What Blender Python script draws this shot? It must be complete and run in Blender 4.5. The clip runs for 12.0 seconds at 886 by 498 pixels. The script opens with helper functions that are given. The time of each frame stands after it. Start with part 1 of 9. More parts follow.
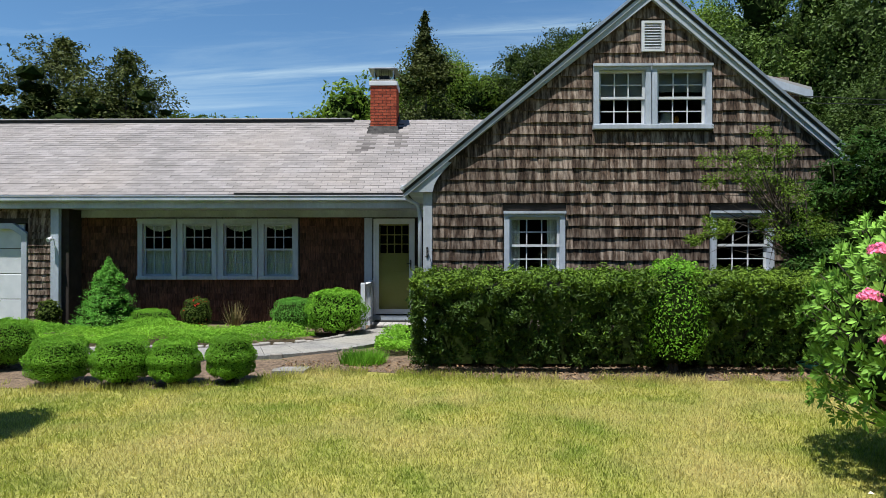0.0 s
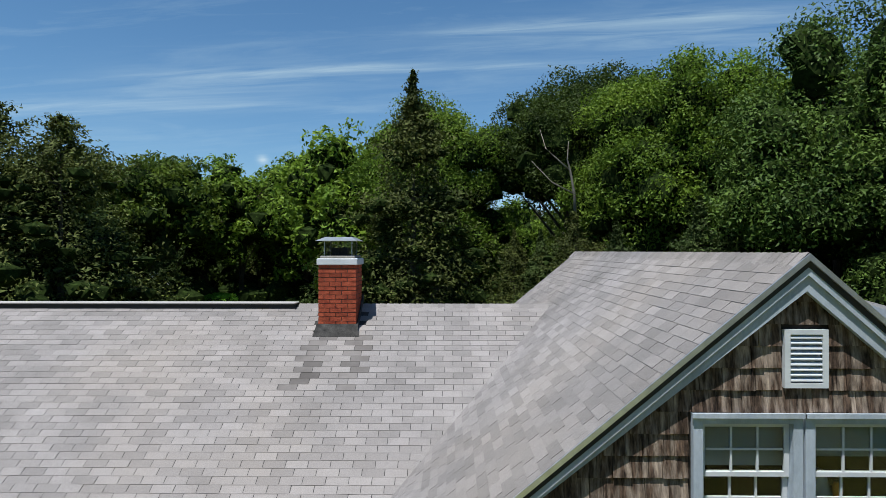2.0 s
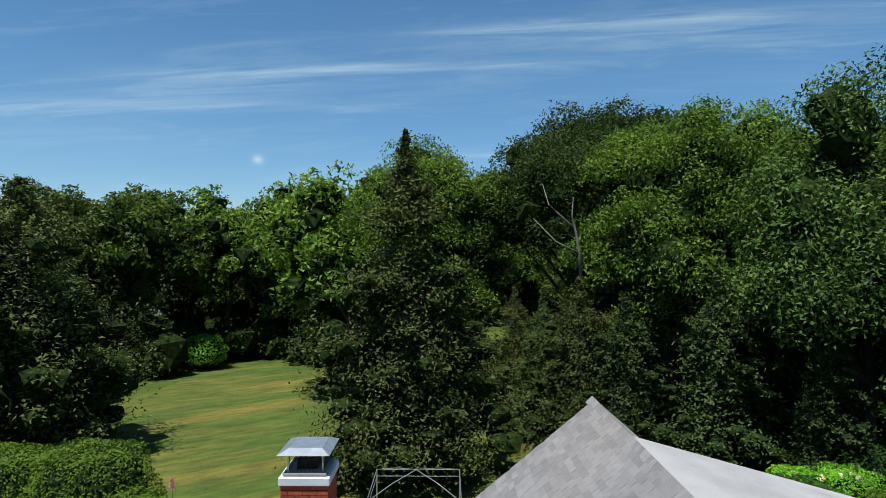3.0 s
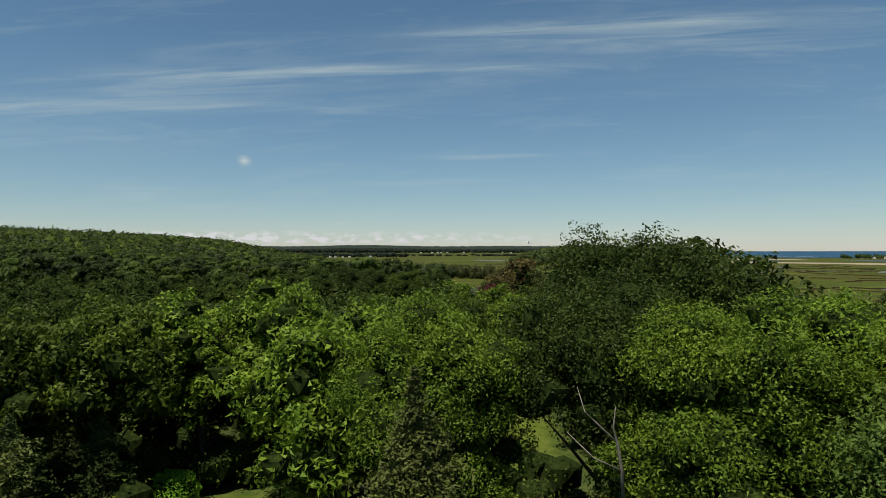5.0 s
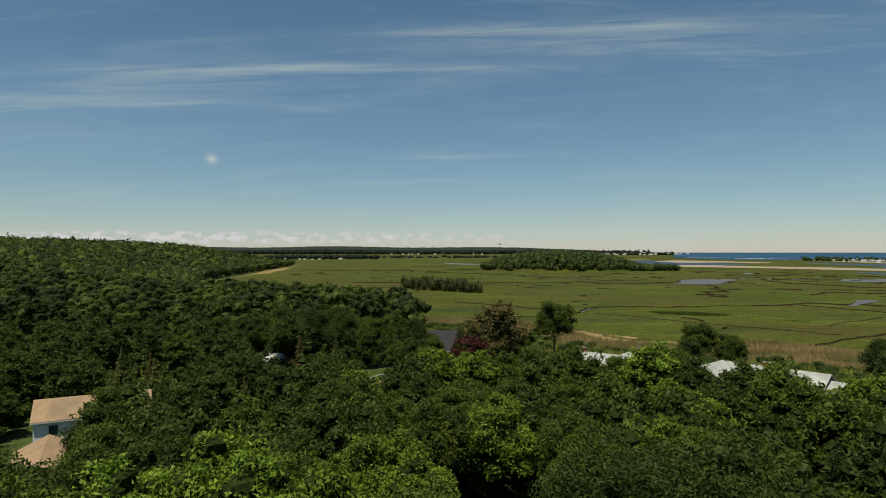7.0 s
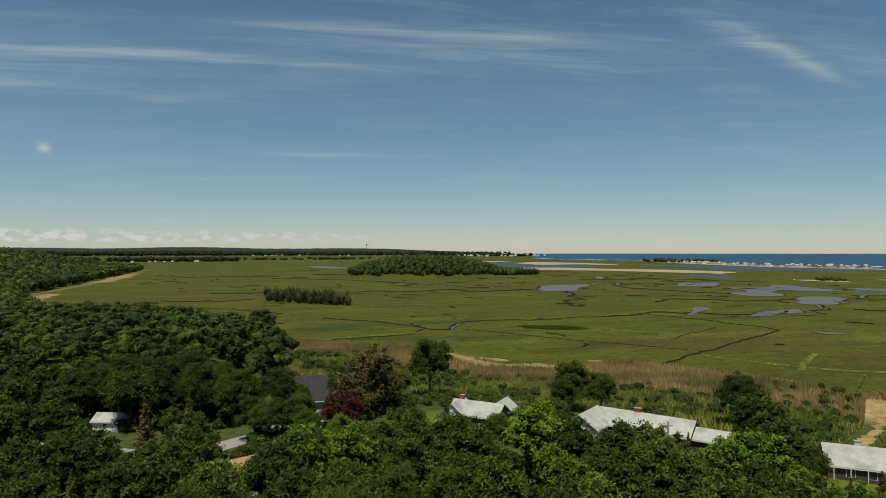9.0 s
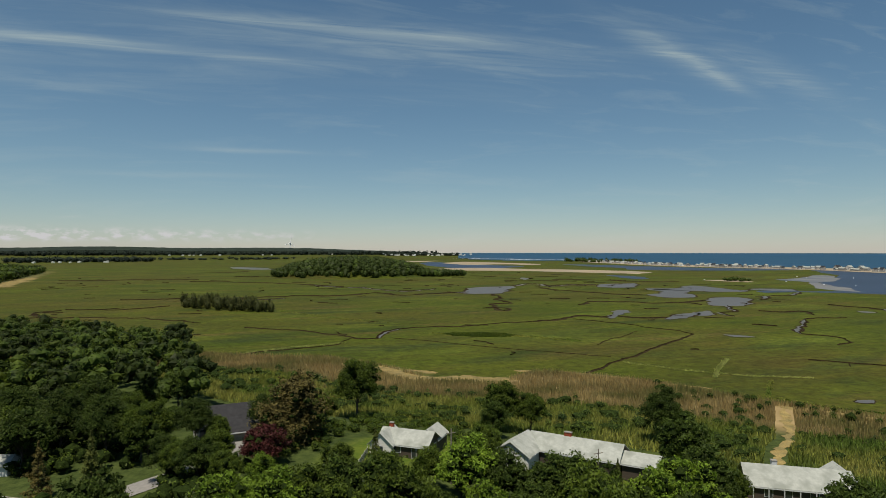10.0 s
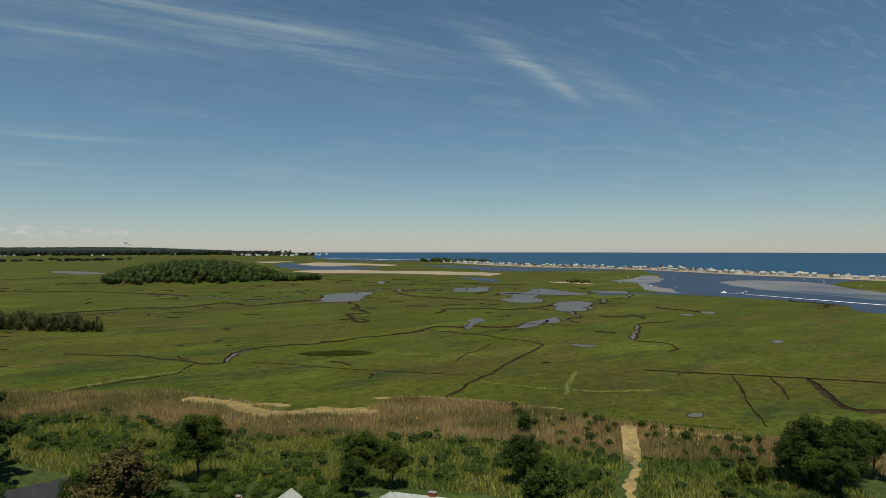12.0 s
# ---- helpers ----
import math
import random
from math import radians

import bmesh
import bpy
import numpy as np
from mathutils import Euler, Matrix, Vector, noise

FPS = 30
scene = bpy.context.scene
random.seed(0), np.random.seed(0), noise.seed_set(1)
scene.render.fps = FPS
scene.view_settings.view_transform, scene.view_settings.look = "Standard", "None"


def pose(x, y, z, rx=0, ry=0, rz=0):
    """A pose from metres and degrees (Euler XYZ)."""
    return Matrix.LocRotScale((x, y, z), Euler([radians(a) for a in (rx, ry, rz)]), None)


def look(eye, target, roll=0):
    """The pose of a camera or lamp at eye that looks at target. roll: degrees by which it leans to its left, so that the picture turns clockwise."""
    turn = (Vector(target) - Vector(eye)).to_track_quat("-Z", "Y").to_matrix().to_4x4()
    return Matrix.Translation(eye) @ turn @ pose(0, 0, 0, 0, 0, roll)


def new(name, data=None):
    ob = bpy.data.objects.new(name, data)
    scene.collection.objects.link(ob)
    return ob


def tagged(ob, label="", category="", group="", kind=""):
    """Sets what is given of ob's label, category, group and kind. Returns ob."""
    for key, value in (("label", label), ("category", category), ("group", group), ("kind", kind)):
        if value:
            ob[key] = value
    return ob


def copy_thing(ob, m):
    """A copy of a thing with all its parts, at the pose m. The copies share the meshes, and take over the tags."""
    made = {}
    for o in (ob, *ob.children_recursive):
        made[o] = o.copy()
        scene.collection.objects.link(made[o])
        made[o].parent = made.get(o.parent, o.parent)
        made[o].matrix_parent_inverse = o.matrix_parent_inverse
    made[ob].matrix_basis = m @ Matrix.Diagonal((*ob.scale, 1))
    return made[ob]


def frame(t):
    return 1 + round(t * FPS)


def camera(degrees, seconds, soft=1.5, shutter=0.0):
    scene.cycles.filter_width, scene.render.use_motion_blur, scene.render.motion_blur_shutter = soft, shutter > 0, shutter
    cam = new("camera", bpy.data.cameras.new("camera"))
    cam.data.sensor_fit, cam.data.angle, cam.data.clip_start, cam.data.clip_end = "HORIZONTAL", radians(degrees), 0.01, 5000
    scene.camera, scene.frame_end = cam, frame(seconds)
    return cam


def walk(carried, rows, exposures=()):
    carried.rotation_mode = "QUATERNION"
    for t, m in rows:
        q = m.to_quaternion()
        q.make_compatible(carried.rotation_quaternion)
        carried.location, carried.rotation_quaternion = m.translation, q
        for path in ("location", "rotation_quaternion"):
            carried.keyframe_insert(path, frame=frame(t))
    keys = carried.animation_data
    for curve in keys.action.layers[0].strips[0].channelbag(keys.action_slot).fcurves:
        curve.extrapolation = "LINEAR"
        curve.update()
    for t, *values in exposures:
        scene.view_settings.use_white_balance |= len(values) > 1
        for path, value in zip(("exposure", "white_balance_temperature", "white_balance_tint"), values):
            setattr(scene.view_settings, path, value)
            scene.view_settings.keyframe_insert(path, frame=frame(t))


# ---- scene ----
cam = camera(71.8, 12.0, soft=0.5)
# seconds, x, y, z, yaw, pitch
PATH = [
    (0.0, 0.000, 0.000, 1.643, 0.90, 0.19),
    (0.5, 0.039, 1.270, 2.424, 0.83, 0.21),
    (1.0, 0.110, 2.536, 3.531, 0.75, 0.21),
    (1.5, 0.175, 3.757, 4.771, 0.72, 0.19),
    (2.0, 0.253, 4.932, 6.228, 0.78, 0.17),
    (2.5, 0.308, 6.064, 7.753, 0.79, 0.17),
    (3.0, 0.234, 7.211, 9.331, 0.36, 0.18),
    (3.5, 0.097, 8.406, 11.141, -0.03, 0.23),
    (4.0, -0.103, 9.667, 13.190, -0.38, 0.28),
    (4.5, -0.395, 11.052, 15.466, -0.65, 0.31),
    (5.0, -0.809, 12.620, 17.959, -0.79, 0.33),
    (5.5, -1.093, 14.261, 20.616, -1.17, 0.34),
    (6.0, -1.209, 15.852, 23.325, -1.44, 0.33),
    (6.5, -1.285, 17.526, 26.002, -1.89, 0.31),
    (7.0, -1.431, 19.409, 28.506, -3.51, 0.31),
    (7.5, -1.611, 21.426, 30.885, -6.01, 0.32),
    (8.0, -1.792, 23.503, 33.187, -9.11, 0.32),
    (8.5, -1.937, 25.566, 35.459, -12.51, 0.32),
    (9.0, -2.014, 27.538, 37.749, -15.94, 0.30),
    (9.5, -1.760, 29.433, 40.156, -19.43, 0.24),
    (10.0, -1.324, 31.392, 42.519, -22.79, 0.19),
    (10.5, -0.835, 33.389, 44.983, -26.62, 0.16),
    (11.0, -0.096, 35.250, 47.371, -30.23, 0.11),
    (11.5, 0.925, 37.074, 49.735, -33.22, 0.05),
    (12.0, 1.961, 39.135, 52.109, -36.17, 0.02),
]
EXPOSURES = [(0, 0.74, 6100, 10), (1, 0.66, 6050, 9), (2, 0.46, 6000, 8), (2.5, 0.36, 5950, 7), (3, 0.50, 5900, 6), (5, 0.21, 7000, 8), (9, 0.06, 7200, 8), (12, -0.05, 6900, 8)]
walk(cam, [(t, pose(x, y, z, 90 + p, 0, yaw)) for t, x, y, z, yaw, p in PATH], EXPOSURES)

# ---- light ----
SUN_FROM = Vector((-0.196, -0.28, 0.94)).normalized()
world = bpy.data.worlds.new("sky")
scene.world = world
world.use_nodes = True
wn, wl = world.node_tree.nodes, world.node_tree.links
wn.clear()


def wnode(kind, **values):
    n = wn.new(kind)
    for k, v in values.items():
        n.inputs[int(k[1:])].default_value = v
    return n


def wmath(op, a, b=None, c=None):
    n = wn.new("ShaderNodeMath")
    n.operation = op
    for i, v in enumerate((a, b, c)):
        if v is None:
            continue
        if isinstance(v, (int, float)):
            n.inputs[i].default_value = v
        else:
            wl.new(v, n.inputs[i])
    return n.outputs[0]


sky = wn.new("ShaderNodeTexSky")
sky.sky_type = "NISHITA"
sky.sun_disc = False
sky.sun_elevation = math.asin(SUN_FROM.z)
sky.sun_rotation = math.atan2(SUN_FROM.x, SUN_FROM.y)
sky.air_density, sky.dust_density, sky.ozone_density = 1.0, 0.15, 1.2
coord = wn.new("ShaderNodeTexCoord")
sep = wn.new("ShaderNodeSeparateXYZ")
wl.new(coord.outputs["Generated"], sep.inputs[0])
ahead = wmath("MAXIMUM", sep.outputs[1], 0.12)
cu = wmath("DIVIDE", sep.outputs[0], ahead)
cv = wmath("DIVIDE", sep.outputs[2], ahead)
flat = wn.new("ShaderNodeCombineXYZ")
wl.new(wmath("MULTIPLY", cu, 1.6), flat.inputs[0])
wl.new(wmath("ADD", wmath("MULTIPLY", cv, 13.0), wmath("MULTIPLY", cu, -0.6)), flat.inputs[1])
wisp = wn.new("ShaderNodeTexNoise")
wisp.inputs["Scale"].default_value, wisp.inputs["Detail"].default_value, wisp.inputs["Roughness"].default_value = 2.2, 8.0, 0.62
wisp.inputs["Distortion"].default_value = 0.6
wl.new(flat.outputs[0], wisp.inputs["Vector"])

fibre_v = wn.new("ShaderNodeCombineXYZ")
wl.new(wmath("MULTIPLY", cu, 2.2), fibre_v.inputs[0])
wl.new(wmath("MULTIPLY_ADD", cu, -2.0, wmath("MULTIPLY", cv, 42.0)), fibre_v.inputs[1])
fibre = wn.new("ShaderNodeTexNoise")
fibre.inputs["Scale"].default_value, fibre.inputs["Detail"].default_value, fibre.inputs["Roughness"].default_value = 1.6, 7.0, 0.6
fibre.inputs["Distortion"].default_value = 0.8
wl.new(fibre_v.outputs[0], fibre.inputs["Vector"])


def streak(u0, v0, u1, v1, thick, strength):
    """A thin band of cirrus between two points of the sky."""
    du, dv = u1 - u0, v1 - v0
    n = math.hypot(du, dv)
    du, dv = du / n, dv / n
    ru, rv = wmath("SUBTRACT", cu, (u0 + u1) / 2), wmath("SUBTRACT", cv, (v0 + v1) / 2)
    along = wmath("ADD", wmath("MULTIPLY", ru, du), wmath("MULTIPLY", rv, dv))
    across = wmath("SUBTRACT", wmath("MULTIPLY", rv, du), wmath("MULTIPLY", ru, dv))
    across = wmath("ADD", across, wmath("MULTIPLY", wmath("SUBTRACT", wisp.outputs[0], 0.5), thick * 2.0))
    a = wmath("POWER", wmath("DIVIDE", along, n / 2), 2.0)
    b = wmath("POWER", wmath("DIVIDE", across, thick), 2.0)
    grain = wmath("MAXIMUM", wmath("MULTIPLY_ADD", fibre.outputs[0], 2.6, -0.72), 0.0)
    return wmath("MULTIPLY", wmath("MULTIPLY", wmath("EXPONENT", wmath("MULTIPLY", wmath("ADD", a, b), -1.0)), strength), grain)


cloud = None
for args in ((-0.95, 0.236, -0.18, 0.240, 0.013, 0.36), (-0.6, 0.27, -0.22, 0.285, 0.034, 0.20), (-0.42, 0.290, 0.16, 0.306, 0.007, 0.34), (-0.38, 0.285, 0.02, 0.280, 0.020, 0.14), (-0.16, 0.348, 0.75, 0.400, 0.008, 0.30),
             (0.02, 0.338, 0.72, 0.375, 0.034, 0.26), (0.0, 0.155, 0.2, 0.160, 0.004, 0.24), (-0.2, 0.11, 0.1, 0.118, 0.004, 0.14), (0.80, 0.455, 1.12, 0.375, 0.026, 0.34), (0.95, 0.42, 1.16, 0.355, 0.014, 0.26),
             (1.08, 0.44, 1.45, 0.37, 0.030, 0.22), (-0.318, 0.152, -0.302, 0.147, 0.007, 0.9), (-0.165, 0.047, -0.135, 0.049, 0.002, 0.28), (-0.8, 0.19, -0.4, 0.18, 0.03, 0.10), (0.2, 0.27, 0.7, 0.29, 0.02, 0.06)):
    s = streak(*args)
    cloud = s if cloud is None else wmath("ADD", cloud, s)
# low cumulus far off on the horizon
low = wn.new("ShaderNodeTexNoise")
low.inputs["Scale"].default_value, low.inputs["Detail"].default_value = 46.0, 6.0
lowv = wn.new("ShaderNodeCombineXYZ")
wl.new(cu, lowv.inputs[0])
wl.new(wmath("MULTIPLY", cv, 2.2), lowv.inputs[1])
wl.new(lowv.outputs[0], low.inputs["Vector"])
band = wmath("EXPONENT", wmath("MULTIPLY", wmath("POWER", wmath("DIVIDE", wmath("SUBTRACT", cv, 0.024), 0.007), 2.0), -1.0))
west = wmath("MULTIPLY", wmath("SUBTRACT", 0.25, cu), 1.6)
west = wmath("MINIMUM", wmath("MAXIMUM", west, 0.0), 1.0)
puff = wmath("MULTIPLY", wmath("MAXIMUM", wmath("SUBTRACT", low.outputs[0], 0.46), 0.0), 15.0)
cloud = wmath("ADD", cloud, wmath("MULTIPLY", wmath("MULTIPLY", band, west), puff))
veil = wmath("MULTIPLY", wmath("MAXIMUM", wmath("SUBTRACT", wisp.outputs[0], 0.52), 0.0), 0.5)
front = wmath("MULTIPLY", wmath("MAXIMUM", wmath("MINIMUM", wmath("MULTIPLY", sep.outputs[1], 4.0), 1.0), 0.0), 1.0)
cloud = wmath("MINIMUM", wmath("MAXIMUM", wmath("MULTIPLY", wmath("ADD", cloud, veil), front), 0.0), 0.85)
mixc = wn.new("ShaderNodeMixRGB")
wl.new(cloud, mixc.inputs[0])
wl.new(sky.outputs[0], mixc.inputs[1])
mixc.inputs[2].default_value = (9.8, 8.8, 7.8, 1)
back = wn.new("ShaderNodeBackground")
back.inputs[1].default_value = 0.070
tone = wn.new("ShaderNodeMixRGB")
tone.blend_type = "MULTIPLY"
tone.inputs[0].default_value = 1.0
hz = wmath("EXPONENT", wmath("MULTIPLY", wmath("MAXIMUM", sep.outputs[2], 0.0), -7.0))
tint = wn.new("ShaderNodeMixRGB")
tint.inputs[1].default_value, tint.inputs[2].default_value = (0.72, 0.98, 1.08, 1), (0.83, 0.91, 1.03, 1)
wl.new(hz, tint.inputs[0])
wl.new(tint.outputs[0], tone.inputs[2])
wl.new(mixc.outputs[0], tone.inputs[1])
low_hz = wmath("EXPONENT", wmath("MULTIPLY", wmath("MAXIMUM", sep.outputs[2], 0.0), -24.0))
haze = wn.new("ShaderNodeMixRGB")
haze.blend_type = "MULTIPLY"
wl.new(low_hz, haze.inputs[0])
haze.inputs[2].default_value = (1.04, 1.05, 1.26, 1)
wl.new(tone.outputs[0], haze.inputs[1])
wl.new(haze.outputs[0], back.inputs[0])
wout = wn.new("ShaderNodeOutputWorld")
wl.new(back.outputs[0], wout.inputs[0])

sun = bpy.data.lights.new("sun", "SUN")
sun.energy, sun.angle, sun.color = 5.0, radians(0.53), (1.0, 0.95, 0.87)
sun_ob = new("sun", sun)
sun_ob.matrix_world = look(SUN_FROM * 100, (0, 0, 0))


# ---- materials ----
def rgb(c):
    return (*c, 1.0)


def material(name, c1, c2, scale=4.0, rough=0.8, detail=6.0, metal=0.0, bump=0.0, bump_scale=60.0, c3=None, scale3=0.6, stretch=(1, 1, 1), island=0.0, objects=0.0, spec=0.3, coords="Object", leaf=0.0, fine=0.0, fine_scale=40.0, turn=0.0):
    """A surface with two scales of colour variation, fine relief and, where asked, differences from piece to piece."""
    m = bpy.data.materials.new(name)
    m.use_nodes = True
    nt = m.node_tree
    nd, lk = nt.nodes, nt.links
    p = nd["Principled BSDF"]
    p.inputs["Roughness"].default_value = rough
    p.inputs["Metallic"].default_value = metal
    p.inputs["Specular IOR Level"].default_value = spec
    tc = nd.new("ShaderNodeTexCoord")
    geo = nd.new("ShaderNodeNewGeometry")
    mp = nd.new("ShaderNodeMapping")
    mp.inputs["Scale"].default_value = stretch
    if turn:
        mp.vector_type = "TEXTURE"
        mp.inputs["Scale"].default_value = tuple(1 / v for v in stretch)
        mp.inputs["Rotation"].default_value = (0, 0, radians(turn))
    lk.new(geo.outputs["Position"] if coords == "World" else tc.outputs[coords], mp.inputs[0])
    n1 = nd.new("ShaderNodeTexNoise")
    n1.inputs["Scale"].default_value, n1.inputs["Detail"].default_value = scale, detail
    n1.inputs["Roughness"].default_value = 0.6
    lk.new(mp.outputs[0], n1.inputs["Vector"])
    ramp = nd.new("ShaderNodeValToRGB")
    ramp.color_ramp.elements[0].position, ramp.color_ramp.elements[1].position = 0.32, 0.68
    ramp.color_ramp.elements[0].color, ramp.color_ramp.elements[1].color = rgb(c1), rgb(c2)
    lk.new(n1.outputs[0], ramp.inputs[0])
    col = ramp.outputs[0]
    if c3:
        n3 = nd.new("ShaderNodeTexNoise")
        n3.inputs["Scale"].default_value, n3.inputs["Detail"].default_value = scale3, 4.0
        lk.new(mp.outputs[0], n3.inputs["Vector"])
        r3 = nd.new("ShaderNodeValToRGB")
        r3.color_ramp.elements[0].position, r3.color_ramp.elements[1].position = 0.45, 0.65
        lk.new(n3.outputs[0], r3.inputs[0])
        mx = nd.new("ShaderNodeMixRGB")
        lk.new(r3.outputs[0], mx.inputs[0])
        lk.new(col, mx.inputs[1])
        mx.inputs[2].default_value = rgb(c3)
        col = mx.outputs[0]
    if fine:
        nf = nd.new("ShaderNodeTexNoise")
        nf.inputs["Scale"].default_value, nf.inputs["Detail"].default_value, nf.inputs["Roughness"].default_value = fine_scale, 6.0, 0.7
        lk.new(mp.outputs[0], nf.inputs["Vector"])
        rf = nd.new("ShaderNodeMapRange")
        rf.inputs[1].default_value, rf.inputs[2].default_value, rf.inputs[3].default_value, rf.inputs[4].default_value = 0.3, 0.7, 1 - fine, 1 + fine * 0.7
        lk.new(nf.outputs[0], rf.inputs[0])
        hf = nd.new("ShaderNodeHueSaturation")
        lk.new(rf.outputs[0], hf.inputs["Value"])
        lk.new(col, hf.inputs["Color"])
        col = hf.outputs[0]
    for amount, source in ((island, geo.outputs["Random Per Island"]), (objects, nd.new("ShaderNodeObjectInfo").outputs["Random"])):
        if amount:
            hv = nd.new("ShaderNodeHueSaturation")
            mr = nd.new("ShaderNodeMapRange")
            mr.inputs[3].default_value, mr.inputs[4].default_value = 1 - amount, 1 + amount
            lk.new(source, mr.inputs[0])
            lk.new(mr.outputs[0], hv.inputs["Value"])
            lk.new(col, hv.inputs["Color"])
            col = hv.outputs[0]
    lk.new(col, p.inputs["Base Color"])
    if bump:
        nb = nd.new("ShaderNodeTexNoise")
        nb.inputs["Scale"].default_value, nb.inputs["Detail"].default_value = bump_scale, 4.0
        lk.new(mp.outputs[0], nb.inputs["Vector"])
        bm_ = nd.new("ShaderNodeBump")
        bm_.inputs["Strength"].default_value = bump
        bm_.inputs["Distance"].default_value = 0.02
        lk.new(nb.outputs[0], bm_.inputs["Height"])
        lk.new(bm_.outputs[0], p.inputs["Normal"])
    if leaf:
        tr = nd.new("ShaderNodeBsdfTranslucent")
        lk.new(col, tr.inputs[0])
        ms = nd.new("ShaderNodeMixShader")
        ms.inputs[0].default_value = leaf
        lk.new(p.outputs[0], ms.inputs[1])
        lk.new(tr.outputs[0], ms.inputs[2])
        lk.new(ms.outputs[0], nd["Material Output"].inputs[0])
    return m


def leafy(name, c1, c2, rough=0.6, objects=0.20, leaf=0.30, warm=1.15):
    c1, c2 = (warm * c1[0], c1[1], 0.8 * c1[2]), (warm * 1.25 * c2[0], 1.25 * c2[1], 1.0 * c2[2])
    return material(name, c1, c2, scale=0.5, rough=max(rough, 0.5), island=0.32, objects=objects, spec=0.16, leaf=leaf)


M = {}
M["trim"] = material("pale_blue_grey_paint", (0.31, 0.355, 0.41), (0.42, 0.46, 0.515), 3.0, 0.6, fine=0.12, fine_scale=25, bump=0.15, bump_scale=90, c3=(0.30, 0.325, 0.35), scale3=1.2, stretch=(1, 1, 0.4))
M["white"] = material("white_paint", (0.46, 0.48, 0.50), (0.58, 0.595, 0.61), 3.0, 0.5, bump=0.1)
M["shingle"] = material("weathered_cedar", (0.007, 0.005, 0.004), (0.130, 0.086, 0.060), 6.0, 0.85, detail=10, bump=0.5, bump_scale=30, c3=(0.28, 0.222, 0.175), scale3=2.6, stretch=(6, 6, 0.7), island=0.3, objects=0.3, spec=0.15, coords="World", fine=0.5, fine_scale=9)
M["shingle_red"] = material("sheltered_cedar", (0.022, 0.011, 0.007), (0.125, 0.058, 0.034), 6.0, 0.85, detail=10, bump=0.5, bump_scale=30, stretch=(6, 6, 0.7), island=0.4, objects=0.3, spec=0.15, coords="World")
M["sheathing"] = material("dark_sheathing", (0.02, 0.016, 0.013), (0.035, 0.028, 0.022), 5.0, 0.9)
M["asphalt_tab"] = material("grey_asphalt_shingle", (0.205, 0.190, 0.183), (0.275, 0.254, 0.246), 0.9, 0.95, detail=8, bump=0.5, bump_scale=180, c3=(0.262, 0.236, 0.218), scale3=0.35, fine=0.22, fine_scale=70, island=0.15, objects=0.15, spec=0.1, coords="World")
M["asphalt_dark"] = material("stained_asphalt_shingle", (0.115, 0.104, 0.098), (0.175, 0.160, 0.152), 1.5, 0.95, bump=0.4, bump_scale=180, island=0.2, objects=0.25, spec=0.1, coords="World")
M["roof_roll"] = material("pale_roll_roofing", (0.28, 0.265, 0.255), (0.35, 0.335, 0.325), 1.2, 0.95, fine=0.12, fine_scale=30, bump=0.3, bump_scale=120, c3=(0.38, 0.36, 0.345), scale3=0.5, spec=0.1, coords="World")
M["roof_gap"] = material("roof_felt", (0.028, 0.026, 0.025), (0.045, 0.043, 0.041), 3, 0.95)
M["brick"] = material("red_brick", (0.20, 0.040, 0.022), (0.36, 0.085, 0.042), 9, 0.85, fine=0.3, fine_scale=60, bump=0.4, bump_scale=60, objects=0.22, island=0.2, spec=0.15, coords="World")
M["mortar"] = material("grey_mortar", (0.065, 0.045, 0.038), (0.12, 0.09, 0.078), 20, 0.95, bump=0.3)
M["concrete"] = material("pale_concrete", (0.165, 0.158, 0.145), (0.25, 0.24, 0.222), 3, 0.9, fine=0.3, fine_scale=30, bump=0.25, bump_scale=50, c3=(0.26, 0.245, 0.21), scale3=0.9)
M["stone"] = material("edging_stone", (0.16, 0.145, 0.125), (0.34, 0.315, 0.28), 8, 0.9, bump=0.4, objects=0.25)
M["metal"] = material("galvanised_metal", (0.45, 0.46, 0.46), (0.62, 0.63, 0.63), 6, 0.35, metal=0.8)
M["lead"] = material("lead_flashing", (0.022, 0.021, 0.02), (0.07, 0.066, 0.062), 8, 0.8, spec=0.15, fine=0.4)
M["dark_metal"] = material("dark_metal", (0.02, 0.02, 0.02), (0.04, 0.04, 0.04), 8, 0.5, metal=0.6)
M["door"] = material("olive_yellow_paint", (0.46, 0.38, 0.12), (0.54, 0.45, 0.16), 3, 0.5, bump=0.1)
M["decking"] = material("grey_decking", (0.24, 0.225, 0.21), (0.38, 0.36, 0.34), 5, 0.85, stretch=(8, 1, 1), objects=0.15, bump=0.3)
M["curtain"] = material("white_curtain", (0.6, 0.6, 0.57), (0.75, 0.75, 0.72), 3, 0.9)
M["blind"] = material("grey_blind", (0.38, 0.40, 0.42), (0.5, 0.52, 0.54), 3, 0.8)
# near-black room colour stands in for indoor dimness behind the panes
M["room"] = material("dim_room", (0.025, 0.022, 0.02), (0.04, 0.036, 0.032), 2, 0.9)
M["bark"] = material("grey_bark", (0.028, 0.023, 0.018), (0.085, 0.07, 0.056), 3, 0.9, bump=0.6, bump_scale=14, stretch=(3, 3, 0.6))
M["pale_bark"] = material("bleached_deadwood", (0.13, 0.115, 0.095), (0.26, 0.235, 0.20), 5, 0.9, bump=0.3)
M["mulch"] = material("bark_mulch", (0.060, 0.040, 0.026), (0.20, 0.142, 0.092), 14, 0.95, bump=0.8, bump_scale=40, c3=(0.17, 0.12, 0.075), scale3=1.4, fine=0.7, fine_scale=22, coords="World")
